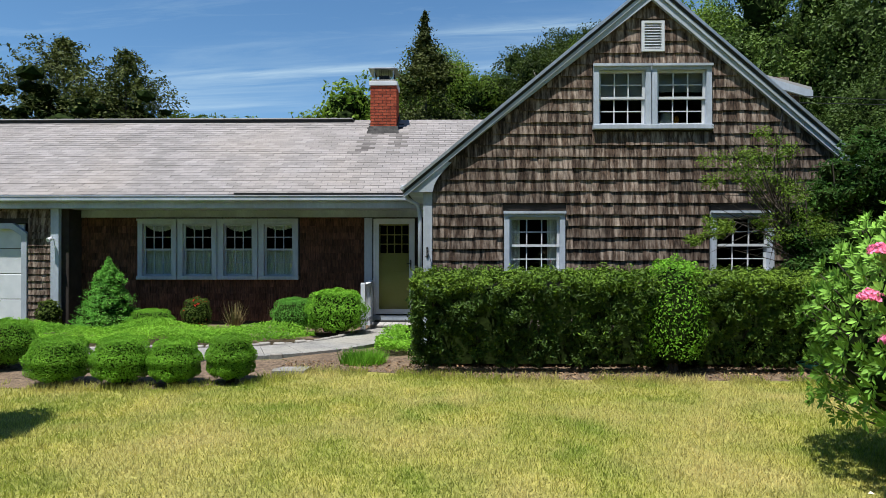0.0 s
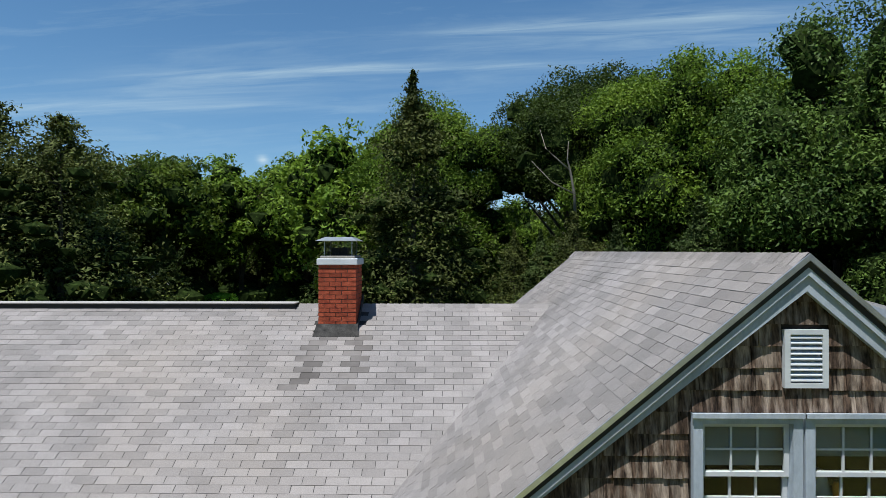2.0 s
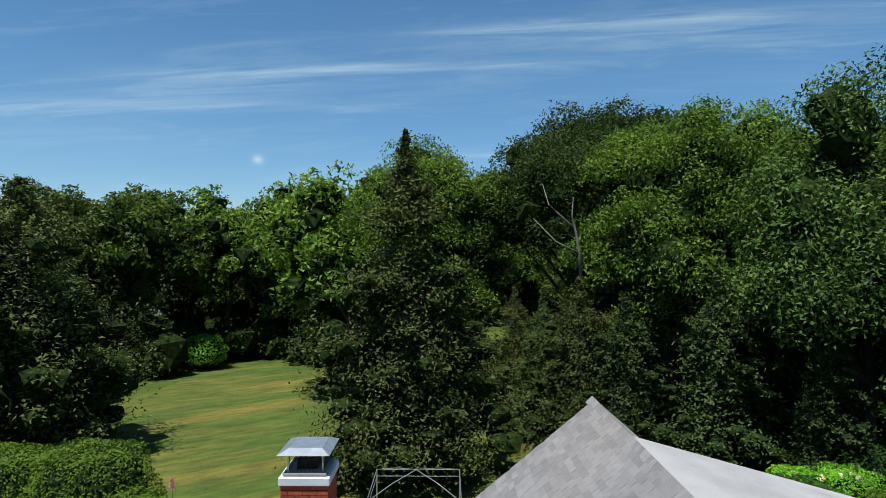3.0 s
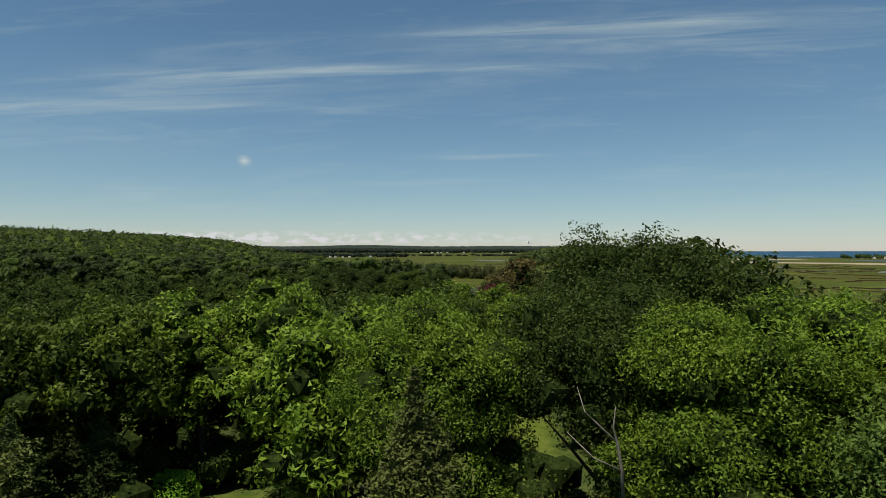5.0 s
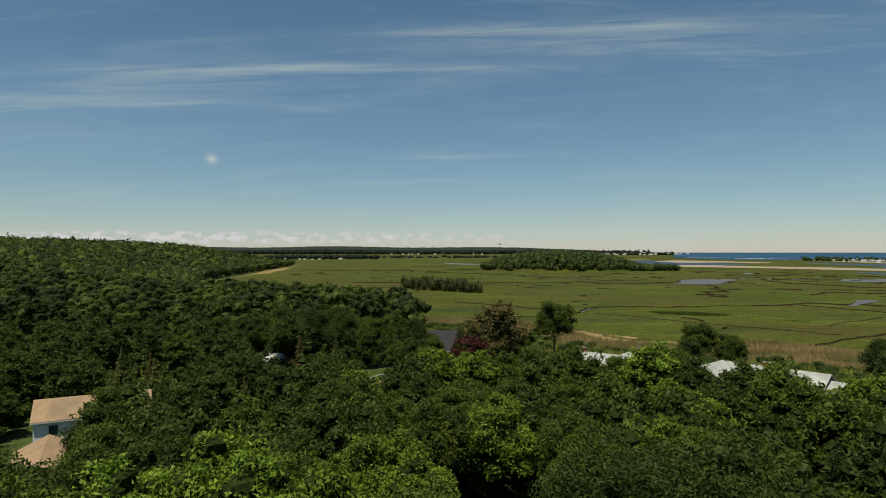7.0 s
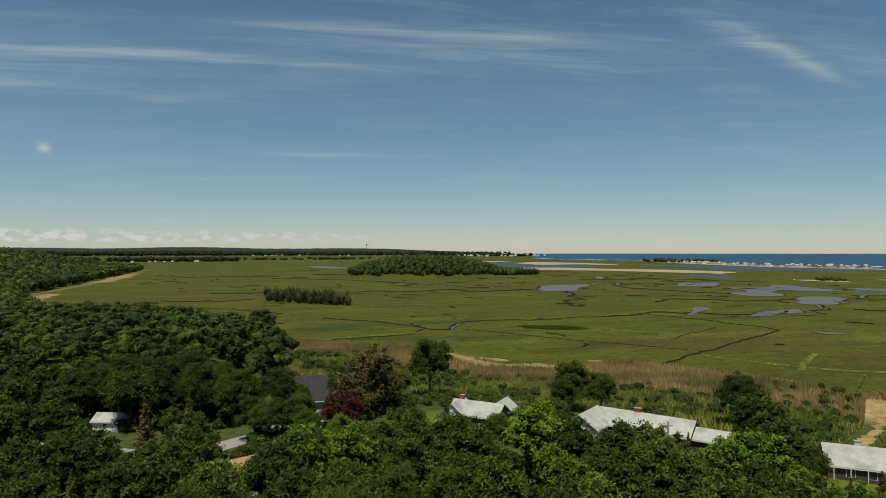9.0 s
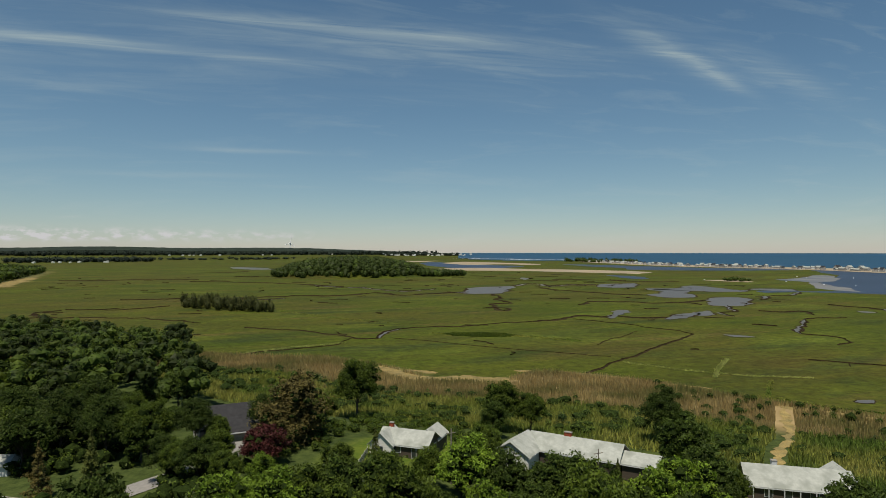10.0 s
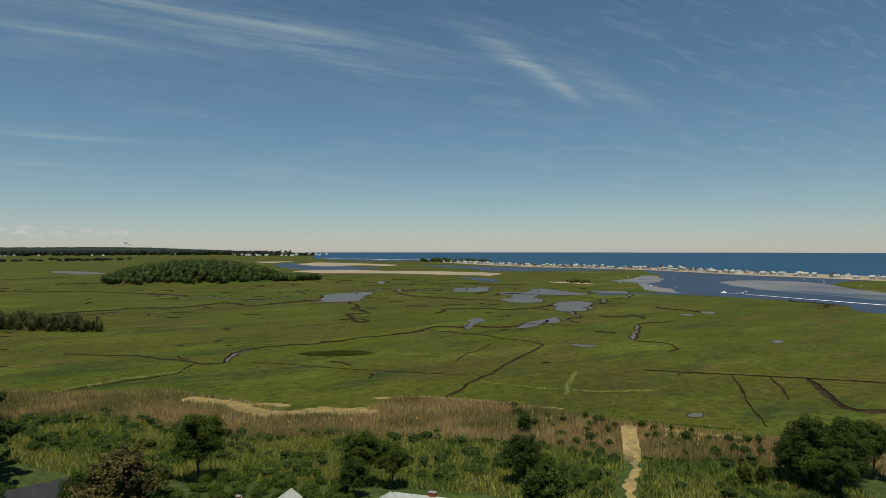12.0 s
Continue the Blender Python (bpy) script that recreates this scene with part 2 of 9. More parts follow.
M["leaf_bright"] = leafy("bright_leaves", (0.062, 0.130, 0.014), (0.112, 0.190, 0.023))
M["leaf_lilac"] = leafy("lilac_leaves", (0.030, 0.072, 0.012), (0.072, 0.140, 0.024), warm=0.88)
M["leaf_mid"] = leafy("green_leaves", (0.034, 0.066, 0.009), (0.062, 0.100, 0.014))
M["leaf_dark"] = leafy("dark_leaves", (0.021, 0.043, 0.008), (0.042, 0.072, 0.013))
M["leaf_maple"] = leafy("maple_leaves", (0.026, 0.058, 0.012), (0.062, 0.112, 0.022), leaf=0.15)
M["leaf_red"] = leafy("copper_leaves", (0.03, 0.010, 0.012), (0.055, 0.018, 0.02))
M["leaf_brown"] = leafy("bronze_leaves", (0.06, 0.05, 0.02), (0.10, 0.085, 0.035))
M["needle"] = leafy("cedar_foliage", (0.040, 0.062, 0.018), (0.078, 0.104, 0.028), rough=0.7, leaf=0.15)
M["needle_dark"] = leafy("spruce_foliage", (0.022, 0.044, 0.013), (0.046, 0.076, 0.022), rough=0.7, leaf=0.12)
M["needle_brown"] = leafy("rusty_cedar_foliage", (0.045, 0.045, 0.016), (0.08, 0.075, 0.026), rough=0.7, leaf=0.15)
M["leaf_island"] = leafy("island_oak_leaves", (0.012, 0.025, 0.005), (0.027, 0.046, 0.009))
M["needle_thicket"] = leafy("marsh_cedar_foliage", (0.020, 0.030, 0.009), (0.044, 0.056, 0.016), rough=0.7, leaf=0.12)
M["leaf_box"] = leafy("boxwood_leaves", (0.085, 0.20, 0.014), (0.24, 0.43, 0.036), warm=0.88)
# one yew in two colours: shaded front and sunlit top are painted in
M["leaf_yew_shaded"] = leafy("yew_shaded_leaves", (0.014, 0.036, 0.005), (0.042, 0.088, 0.011), leaf=0.08)
M["leaf_yew_sunlit"] = leafy("yew_sunlit_leaves", (0.055, 0.125, 0.012), (0.12, 0.215, 0.023), leaf=0.15)
M["leaf_lime"] = leafy("lime_leaves", (0.13, 0.28, 0.022), (0.27, 0.44, 0.045), warm=0.88)
M["leaf_spruce"] = leafy("dwarf_spruce_needles", (0.08, 0.21, 0.03), (0.15, 0.31, 0.05), warm=0.88)
M["leaf_rhodo"] = leafy("rhododendron_leaves", (0.085, 0.165, 0.022), (0.19, 0.30, 0.055), leaf=0.15, warm=0.88)
M["petal"] = leafy("pink_petals", (0.50, 0.11, 0.33), (0.62, 0.25, 0.46), leaf=0.3)
M["petal_white"] = leafy("white_petals", (0.7, 0.7, 0.62), (0.8, 0.8, 0.74), leaf=0.3)
M["petal_red"] = leafy("red_petals", (0.5, 0.02, 0.02), (0.6, 0.04, 0.03), leaf=0.2)
M["reed"] = material("dry_reed", (0.24, 0.175, 0.07), (0.38, 0.295, 0.125), 0.09, 0.9, island=0.3, coords="World", c3=(0.13, 0.135, 0.04), scale3=0.03, leaf=0.3)
M["straw"] = material("bleached_straw", (0.20, 0.145, 0.05), (0.30, 0.225, 0.085), 0.5, 0.95, bump=0.8, bump_scale=6, coords="World", fine=0.4, fine_scale=3.0, c3=(0.14, 0.115, 0.045), scale3=0.25, island=0.2)
M["scrub"] = material("scrub_leaves", (0.140, 0.170, 0.022), (0.250, 0.240, 0.055), 0.06, 0.8, island=0.4, coords="World", c3=(0.085, 0.135, 0.018), scale3=0.05, leaf=0.25)
M["scrub_bush"] = material("scrub_bush_leaves", (0.050, 0.085, 0.009), (0.105, 0.150, 0.018), 0.04, 0.7, island=0.4, coords="World", c3=(0.025, 0.055, 0.010), scale3=0.06, leaf=0.2)
# near-black green: paints the shade inside crowns, bushes and the hedge
M["inner"] = material("shaded_inner_foliage", (0.008, 0.014, 0.003), (0.026, 0.042, 0.009), 3.0, 0.95, detail=8, bump=1.0, bump_scale=8, spec=0.05, fine=0.6, fine_scale=7)
M["lime_patch"] = material("pale_marsh_herb", (0.17, 0.21, 0.045), (0.25, 0.26, 0.08), 0.6, 0.9, island=0.3, coords="World")
M["mud"] = material("creek_mud", (0.012, 0.009, 0.005), (0.046, 0.033, 0.018), 0.5, 0.95, spec=0.03, bump=0.5, bump_scale=2, coords="World")
M["sand"] = material("beach_sand", (0.22, 0.175, 0.115), (0.31, 0.25, 0.17), 0.02, 0.95, coords="World", c3=(0.22, 0.19, 0.14), scale3=0.01)
M["foam"] = material("white_foam", (0.7, 0.72, 0.74), (0.85, 0.86, 0.87), 0.3, 0.8, coords="World")
M["flat"] = material("wet_tidal_flat", (0.11, 0.115, 0.12), (0.17, 0.168, 0.16), 0.03, 0.6, coords="World", c3=(0.05, 0.07, 0.10), scale3=0.012, stretch=(1, 0.35, 1), spec=0.2)
M["tarmac"] = material("grey_asphalt", (0.17, 0.165, 0.155), (0.23, 0.22, 0.21), 1.5, 0.95, bump=0.2, coords="World")
M["roof_pale"] = material("pale_grey_shingles", (0.27, 0.285, 0.262), (0.35, 0.365, 0.335), 1.2, 0.9, bump=0.3, bump_scale=8, c3=(0.22, 0.235, 0.21), scale3=0.4)
M["roof_tan"] = material("tan_shingles", (0.235, 0.16, 0.088), (0.31, 0.215, 0.125), 1.2, 0.9, bump=0.3, bump_scale=8, c3=(0.20, 0.145, 0.09), scale3=0.4)
M["roof_dark"] = material("charcoal_shingles", (0.016, 0.016, 0.018), (0.03, 0.03, 0.033), 1.2, 0.85, bump=0.3, bump_scale=8)
M["siding"] = material("grey_siding", (0.28, 0.27, 0.25), (0.36, 0.35, 0.33), 1.2, 0.8, stretch=(0.3, 0.3, 6), objects=0.3)
M["siding_white"] = material("pale_siding", (0.55, 0.55, 0.53), (0.68, 0.68, 0.66), 1.2, 0.8, stretch=(0.3, 0.3, 6), objects=0.2)
M["siding_dark"] = material("brown_siding", (0.05, 0.04, 0.032), (0.09, 0.07, 0.055), 1.2, 0.8, stretch=(0.3, 0.3, 6))
M["rubber"] = material("black_rubber", (0.015, 0.015, 0.015), (0.03, 0.03, 0.03), 9, 0.8)
M["car_white"] = material("white_car_paint", (0.7, 0.7, 0.7), (0.76, 0.76, 0.76), 2, 0.25, spec=0.6)
M["car_dark"] = material("black_car_paint", (0.012, 0.013, 0.016), (0.02, 0.02, 0.024), 2, 0.2, spec=0.6)
M["blue_tarp"] = material("blue_tarpaulin", (0.02, 0.06, 0.22), (0.03, 0.09, 0.3), 3, 0.5)
M["hose"] = material("green_hose", (0.05, 0.22, 0.17), (0.07, 0.3, 0.22), 6, 0.4)
M["amber"] = material("amber_glass", (0.75, 0.26, 0.02), (0.8, 0.32, 0.03), 3, 0.4)


def glass_material():
    m = bpy.data.materials.new("window_glass")
    m.use_nodes = True
    nd, lk = m.node_tree.nodes, m.node_tree.links
    nd.remove(nd["Principled BSDF"])
    clear, shine, ms, fr = nd.new("ShaderNodeBsdfTransparent"), nd.new("ShaderNodeBsdfGlossy"), nd.new("ShaderNodeMixShader"), nd.new("ShaderNodeFresnel")
    clear.inputs[0].default_value = (0.86, 0.9, 0.88, 1)
    shine.inputs["Roughness"].default_value = 0.01
    fr.inputs[0].default_value = 1.32
    lk.new(fr.outputs[0], ms.inputs[0])
    lk.new(clear.outputs[0], ms.inputs[1])
    lk.new(shine.outputs[0], ms.inputs[2])
    lk.new(ms.outputs[0], nd["Material Output"].inputs[0])
    return m


def water_material(name, deep, rough, wave, strength):
    m = material(name, deep, tuple(c * 1.25 for c in deep), 0.004, rough, coords="World", spec=0.5)
    nd, lk = m.node_tree.nodes, m.node_tree.links
    geo, nz, bp = nd.new("ShaderNodeNewGeometry"), nd.new("ShaderNodeTexNoise"), nd.new("ShaderNodeBump")
    nz.inputs["Scale"].default_value, nz.inputs["Detail"].default_value = wave, 6.0
    bp.inputs["Strength"].default_value, bp.inputs["Distance"].default_value = strength, 0.3
    lk.new(geo.outputs["Position"], nz.inputs["Vector"])
    lk.new(nz.outputs[0], bp.inputs["Height"])
    lk.new(bp.outputs[0], nd["Principled BSDF"].inputs["Normal"])
    return m


M["glass"] = glass_material()
M["sea"] = water_material("sea_water", (0.010, 0.045, 0.085), 0.55, 0.15, 0.9)
M["sea"].node_tree.nodes["Principled BSDF"].inputs["Specular IOR Level"].default_value = 0.22
M["river"] = water_material("river_water", (0.026, 0.040, 0.066), 0.5, 0.12, 0.9)
M["river"].node_tree.nodes["Principled BSDF"].inputs["Specular IOR Level"].default_value = 0.15
M["pool"] = water_material("still_marsh_water", (0.078, 0.078, 0.076), 0.45, 0.5, 0.3)
M["pool"].node_tree.nodes["Principled BSDF"].inputs["Specular IOR Level"].default_value = 0.1


# ---- mesh helpers ----
def finish(name, bm, mat, parent=None, label="", smooth=False):
    me = bpy.data.meshes.new(name)
    bm.to_mesh(me)
    bm.free()
    me.materials.append(mat)
    if smooth:
        me.polygons.foreach_set("use_smooth", [True] * len(me.polygons))
    ob = new(name, me)
    if parent:
        ob.parent = parent
    if label:
        ob["label"] = label
    return ob


def part(name, bm, mat, parent, label="", smooth=False):
    """One mesh as a part of a thing."""
    return finish(name, bm, mat, parent, label, smooth)


def thing(name, m, label, category, group="", kind=""):
    ob = new(name)
    ob.empty_display_size = 0.2
    ob.matrix_basis = m
    return tagged(ob, label, category, group, kind)


def box(bm, x0, x1, y0, y1, z0, z1, bevel=0.0):
    vs = [bm.verts.new(p) for p in ((x0, y0, z0), (x1, y0, z0), (x1, y1, z0), (x0, y1, z0), (x0, y0, z1), (x1, y0, z1), (x1, y1, z1), (x0, y1, z1))]
    fs = [bm.faces.new([vs[i] for i in f]) for f in ((3, 2, 1, 0), (4, 5, 6, 7), (0, 1, 5, 4), (1, 2, 6, 5), (2, 3, 7, 6), (3, 0, 4, 7))]
    if bevel:
        es = list({e for f in fs for e in f.edges})
        bmesh.ops.bevel(bm, geom=es, offset=bevel, segments=1, affect="EDGES")
    return bm


def a_box(*args, **kw):
    return box(bmesh.new(), *args, **kw)


def prism(bm, pts, y0, y1):
    """A shape drawn in x and z, with depth along y."""
    a = [bm.verts.new((x, y0, z)) for x, z in pts]
    b = [bm.verts.new((x, y1, z)) for x, z in pts]
    n = len(pts)
    bm.faces.new(a)
    bm.faces.new(b[::-1])
    for i in range(n):
        bm.faces.new((a[i], b[i], b[(i + 1) % n], a[(i + 1) % n]))
    bmesh.ops.recalc_face_normals(bm, faces=bm.faces[:])
    return bm


def slab(bm, pts, z0, z1):
    """A shape drawn in x and y, with height."""
    a = [bm.verts.new((x, y, z0)) for x, y in pts]
    b = [bm.verts.new((x, y, z1)) for x, y in pts]
    n = len(pts)
    bm.faces.new(a[::-1])
    bm.faces.new(b)
    for i in range(n):
        bm.faces.new((a[i], a[(i + 1) % n], b[(i + 1) % n], b[i]))
    bmesh.ops.recalc_face_normals(bm, faces=bm.faces[:])
    return bm


def tube(bm, pts, radii, sides=6):
    """A tapered tube along points."""
    rings = []
    for i, p in enumerate(pts):
        p = Vector(p)
        d = (Vector(pts[min(i + 1, len(pts) - 1)]) - Vector(pts[max(i - 1, 0)])).normalized()
        u = d.orthogonal().normalized()
        w = d.cross(u)
        rings.append([bm.verts.new(p + (u * math.cos(a) + w * math.sin(a)) * radii[i]) for a in (2 * math.pi * k / sides for k in range(sides))])
    for a, b in zip(rings, rings[1:]):
        for k in range(sides):
            bm.faces.new((a[k], a[(k + 1) % sides], b[(k + 1) % sides], b[k]))
    bm.faces.new(rings[0][::-1])
    bm.faces.new(rings[-1])
    return bm


def np_mesh(name, verts, quads, mat):
    """A mesh from arrays of corners and of three- or four-sided faces."""
    verts, quads = np.asarray(verts, dtype=np.float32), np.asarray(quads, dtype=np.int32)
    me = bpy.data.meshes.new(name)
    me.vertices.add(len(verts))
    me.vertices.foreach_set("co", verts.ravel())
    n = len(quads)
    k = quads.shape[1]
    me.loops.add(n * k)
    me.loops.foreach_set("vertex_index", quads.ravel())
    me.polygons.add(n)
    me.polygons.foreach_set("loop_start", np.arange(0, n * k, k, dtype=np.int32))
    me.polygons.foreach_set("loop_total", np.full(n, k, dtype=np.int32))
    me.polygons.foreach_set("use_smooth", np.zeros(n, dtype=bool))
    me.update(calc_edges=True)
    me.validate()
    me.materials.append(mat)
    return me


ICO = np.array([(0, 0, 1), (0.894, 0, 0.447), (0.276, 0.851, 0.447), (-0.724, 0.526, 0.447), (-0.724, -0.526, 0.447), (0.276, -0.851, 0.447),
                (0.724, 0.526, -0.447), (-0.276, 0.851, -0.447), (-0.894, 0, -0.447), (-0.276, -0.851, -0.447), (0.724, -0.526, -0.447), (0, 0, -1)])
ICO_F = np.array([(0, k, k % 5 + 1) for k in range(1, 6)] + [(k, 5 + k if k > 0 else 10, k % 5 + 1) for k in range(1, 6)] + [(k % 5 + 1, 5 + k, 6 + k % 5) for k in range(1, 6)] + [(11, 6 + k % 5, 5 + k) for k in range(1, 6)])


OCT = np.array([(1, 0, 0), (0, 1, 0), (-1, 0, 0), (0, -1, 0), (0, 0, 1), (0, 0, -1)], float)
OCT_F = np.array([(k, (k + 1) % 4, 4) for k in range(4)] + [((k + 1) % 4, k, 5) for k in range(4)])


def lumps(centres, radii, rg, flat=0.9, coarse=False):
    """The dense uneven heart of each leaf clump."""
    n = len(centres)
    corners, faces = (OCT, OCT_F) if coarse else (ICO, ICO_F)
    k = len(corners)
    v = centres[:, None, :] + corners[None] * (np.asarray(radii)[:, None] * rg.uniform(0.72, 1.2, (n, k)))[:, :, None] * np.array([1, 1, flat])
    return v.reshape(-1, 3), (faces[None] + k * np.arange(n)[:, None, None]).reshape(-1, 3)


def mixed_mesh(name, v1, f1, mat1, v2, f2, mat2):
    """Leaves and hearts in one crown, each with its material."""
    me = bpy.data.meshes.new(name)
    v = np.concatenate([v1, v2]).astype(np.float32)
    me.vertices.add(len(v))
    me.vertices.foreach_set("co", v.ravel())
    n1, n2, k1, k2 = len(f1), len(f2), f1.shape[1], f2.shape[1]
    me.loops.add(n1 * k1 + n2 * k2)
    me.loops.foreach_set("vertex_index", np.concatenate([f1.ravel(), f2.ravel() + len(v1)]).astype(np.int32))
    me.polygons.add(n1 + n2)
    me.polygons.foreach_set("loop_start", np.concatenate([np.arange(n1) * k1, n1 * k1 + np.arange(n2) * k2]).astype(np.int32))
    me.polygons.foreach_set("loop_total", np.concatenate([np.full(n1, k1), np.full(n2, k2)]).astype(np.int32))
    me.materials.append(mat1)
    me.materials.append(mat2)
    me.polygons.foreach_set("material_index", np.concatenate([np.zeros(n1), np.ones(n2)]).astype(np.int32))
    me.polygons.foreach_set("use_smooth", np.zeros(n1 + n2, dtype=bool))
    me.update(calc_edges=True)
    return me


def sstep(a, b, v):
    t = np.clip((v - a) / (b - a), 0, 1)
    return t * t * (3 - 2 * t)


# ---- the lie of the land ----
MARSH = -5.0
LAND = [(-277, 1626), (-233, 973), (-225, 708), (-150, 520), (-111, 428), (-63, 415), (-23, 359), (18, 326), (58, 303), (77, 268), (84, 240), (105, 230), (128, 240), (155, 207),
        (168, 169), (190, 130), (240, 40), (330, -300), (600, -4900), (-4900, -4900), (-4900, 2600), (-1300, 2500), (-700, 2200)]


def inside(poly, x, y):
    x, y = np.asarray(x, float), np.asarray(y, float)
    r = np.zeros(x.shape, bool)
    for (x0, y0), (x1, y1) in zip(poly, poly[1:] + poly[:1]):
        if y0 != y1:
            r ^= ((y0 > y) != (y1 > y)) & (x < (x1 - x0) * (y - y0) / (y1 - y0) + x0)
    return r


def distance(line, x, y, closed=False):
    x, y = np.asarray(x, float), np.asarray(y, float)
    d = np.full(x.shape, 1e9)
    for (x0, y0), (x1, y1) in zip(line, line[1:] + (line[:1] if closed else [])):
        l = (x1 - x0) ** 2 + (y1 - y0) ** 2
        t = np.clip(((x - x0) * (x1 - x0) + (y - y0) * (y1 - y0)) / l, 0, 1)
        d = np.minimum(d, np.hypot(x - x0 - t * (x1 - x0), y - y0 - t * (y1 - y0)))
    return d


def inland(x, y):
    """Metres in from the marsh's edge; negative out on the marsh."""
    d = distance(LAND, x, y, True)
    return np.where(inside(LAND, x, y), d, -d)


def far_lift(x, y):
    r = np.hypot(x, y)
    return 30.0 * sstep(2900, 4950, r)


def land_height(x, y, d=None):
    d = inland(x, y) if d is None else d
    z = MARSH + 5.0 * sstep(5, 95, d)
    z = z + 3.6 * np.exp(-((x - 18) / 34) ** 2 - ((y - 152) / 34) ** 2) + 2.2 * np.exp(-((x - 62) / 22) ** 2 - ((y - 128) / 22) ** 2)
    hill = 33 * np.exp(-((x + 500) / 240) ** 2) * sstep(120, 620, y) * (1 - sstep(1150, 1750, y))
    z = z + np.where(d > 0, hill * sstep(0, 160, d), 0)
    island = 1 - ((x - 296) / 145) ** 2 - ((y - 1195) / 120) ** 2
    z = z + 25 * np.clip(island, 0, 1) ** 0.8
    return z + far_lift(x, y)


def spaced(lo, hi, fine_lo, fine_hi, step, grow):
    a = list(np.arange(fine_lo, fine_hi + step / 2, step))
    s = step
    while a[-1] < hi:
        s *= grow
        a.append(min(a[-1] + s, hi))
    s = step
    while a[0] > lo:
        s *= grow
        a.insert(0, max(a[0] - s, lo))
    return np.array(a)


REEDS = [(3, 285), (34, 273), (59, 229), (92, 202), (121, 171), (133, 159), (140, 144), (163, 124), (190, 95)]
gx, gy = spaced(-4960, 4960, -64, 212, 3.2, 1.06), spaced(-4960, 4960, -20, 330, 3.2, 1.055)
XX, YY = np.meshgrid(gx, gy)
DD = inland(XX, YY)
ZZ = land_height(XX, YY, DD)
idx = np.arange(XX.size).reshape(XX.shape)
quads = np.stack([idx[:-1, :-1], idx[:-1, 1:], idx[1:, 1:], idx[1:, :-1]], -1).reshape(-1, 4)


def ground_material():
    """Marsh grass, reed bed floor, woodland floor and turf, told apart by a painted zone."""
    m = bpy.data.materials.new("land_cover")
    m.use_nodes = True
    nd, lk = m.node_tree.nodes, m.node_tree.links
    p = nd["Principled BSDF"]
    p.inputs["Roughness"].default_value = 0.95
    p.inputs["Specular IOR Level"].default_value = 0.1
    geo = nd.new("ShaderNodeNewGeometry")
    zone = nd.new("ShaderNodeVertexColor")
    zone.layer_name = "zone"
    zs = nd.new("ShaderNodeSeparateColor")
    lk.new(zone.outputs[0], zs.inputs[0])

    def nz(scale, detail=5.0, stretch=(1, 1, 1), turn=0.0, rough=0.6):
        mp, n = nd.new("ShaderNodeMapping"), nd.new("ShaderNodeTexNoise")
        mp.inputs["Scale"].default_value = stretch
        mp.inputs["Rotation"].default_value = (0, 0, turn)
        n.inputs["Scale"].default_value, n.inputs["Detail"].default_value, n.inputs["Roughness"].default_value = scale, detail, rough
        lk.new(geo.outputs["Position"], mp.inputs[0])
        lk.new(mp.outputs[0], n.inputs["Vector"])
        return n.outputs[0]

    def ramp(src, a, b, lo=0.35, hi=0.65):
        r = nd.new("ShaderNodeValToRGB")
        r.color_ramp.elements[0].position, r.color_ramp.elements[1].position = lo, hi
        r.color_ramp.elements[0].color, r.color_ramp.elements[1].color = rgb(a), rgb(b)
        lk.new(src, r.inputs[0])
        return r.outputs[0]

    def mix(f, a, b):
        x = nd.new("ShaderNodeMixRGB")
        lk.new(f, x.inputs[0])
        lk.new(a, x.inputs[1])
        lk.new(b, x.inputs[2])
        return x.outputs[0]

    w, k = (0, 0, 0), (1, 1, 1)
    marsh = ramp(nz(0.012, 9, (1, 1, 1), 0, 0.68), (0.035, 0.051, 0.005), (0.064, 0.078, 0.008))
    brownish = ramp(nz(0.03, 9, (0.35, 1, 1), 0.5, 0.7), (0.044, 0.040, 0.008), (0.072, 0.064, 0.012))
    marsh = mix(ramp(nz(0.006, 9, (0.45, 1, 1), 0.35, 0.70), w, k, 0.43, 0.62), marsh, brownish)
    lime = ramp(nz(0.4, 5), (0.066, 0.095, 0.012), (0.099, 0.118, 0.017))
    streaks = ramp(nz(0.3, 6), (0.060, 0.046, 0.014), (0.100, 0.078, 0.024))
    marsh = mix(ramp(nz(0.045, 8, (0.16, 1, 1), 0.22, 0.66), w, (0.75, 0.75, 0.75), 0.55, 0.66), marsh, streaks)
    marsh = mix(ramp(nz(0.017, 10, (0.4, 1, 1), -0.4, 0.72), w, (0.85, 0.85, 0.85), 0.53, 0.66), marsh, lime)
    dark = ramp(nz(0.5, 3), (0.017, 0.030, 0.007), (0.030, 0.043, 0.010))
    marsh = mix(ramp(nz(0.03, 9, (0.35, 1.2, 1), 0.3, 0.68), w, (0.85, 0.85, 0.85), 0.52, 0.66), marsh, dark)
    tuft = nd.new("ShaderNodeMixRGB")
    tuft.blend_type = "MULTIPLY"
    tuft.inputs[0].default_value = 1.0
    lk.new(marsh, tuft.inputs[1])
    lk.new(ramp(nz(0.22, 12, (1, 1, 1), 0.2, 0.82), (0.46, 0.48, 0.47), (1.42, 1.42, 1.35), 0.36, 0.64), tuft.inputs[2])
    marsh = tuft.outputs[0]
    reed = ramp(nz(0.06, 6), (0.21, 0.15, 0.07), (0.32, 0.24, 0.12))
    wood = ramp(nz(0.5, 8, (1, 1, 1), 0, 0.7), (0.022, 0.036, 0.009), (0.062, 0.082, 0.022))
    turf = ramp(nz(0.5, 9, (1, 1, 1), 0, 0.7), (0.048, 0.082, 0.010), (0.105, 0.128, 0.020))
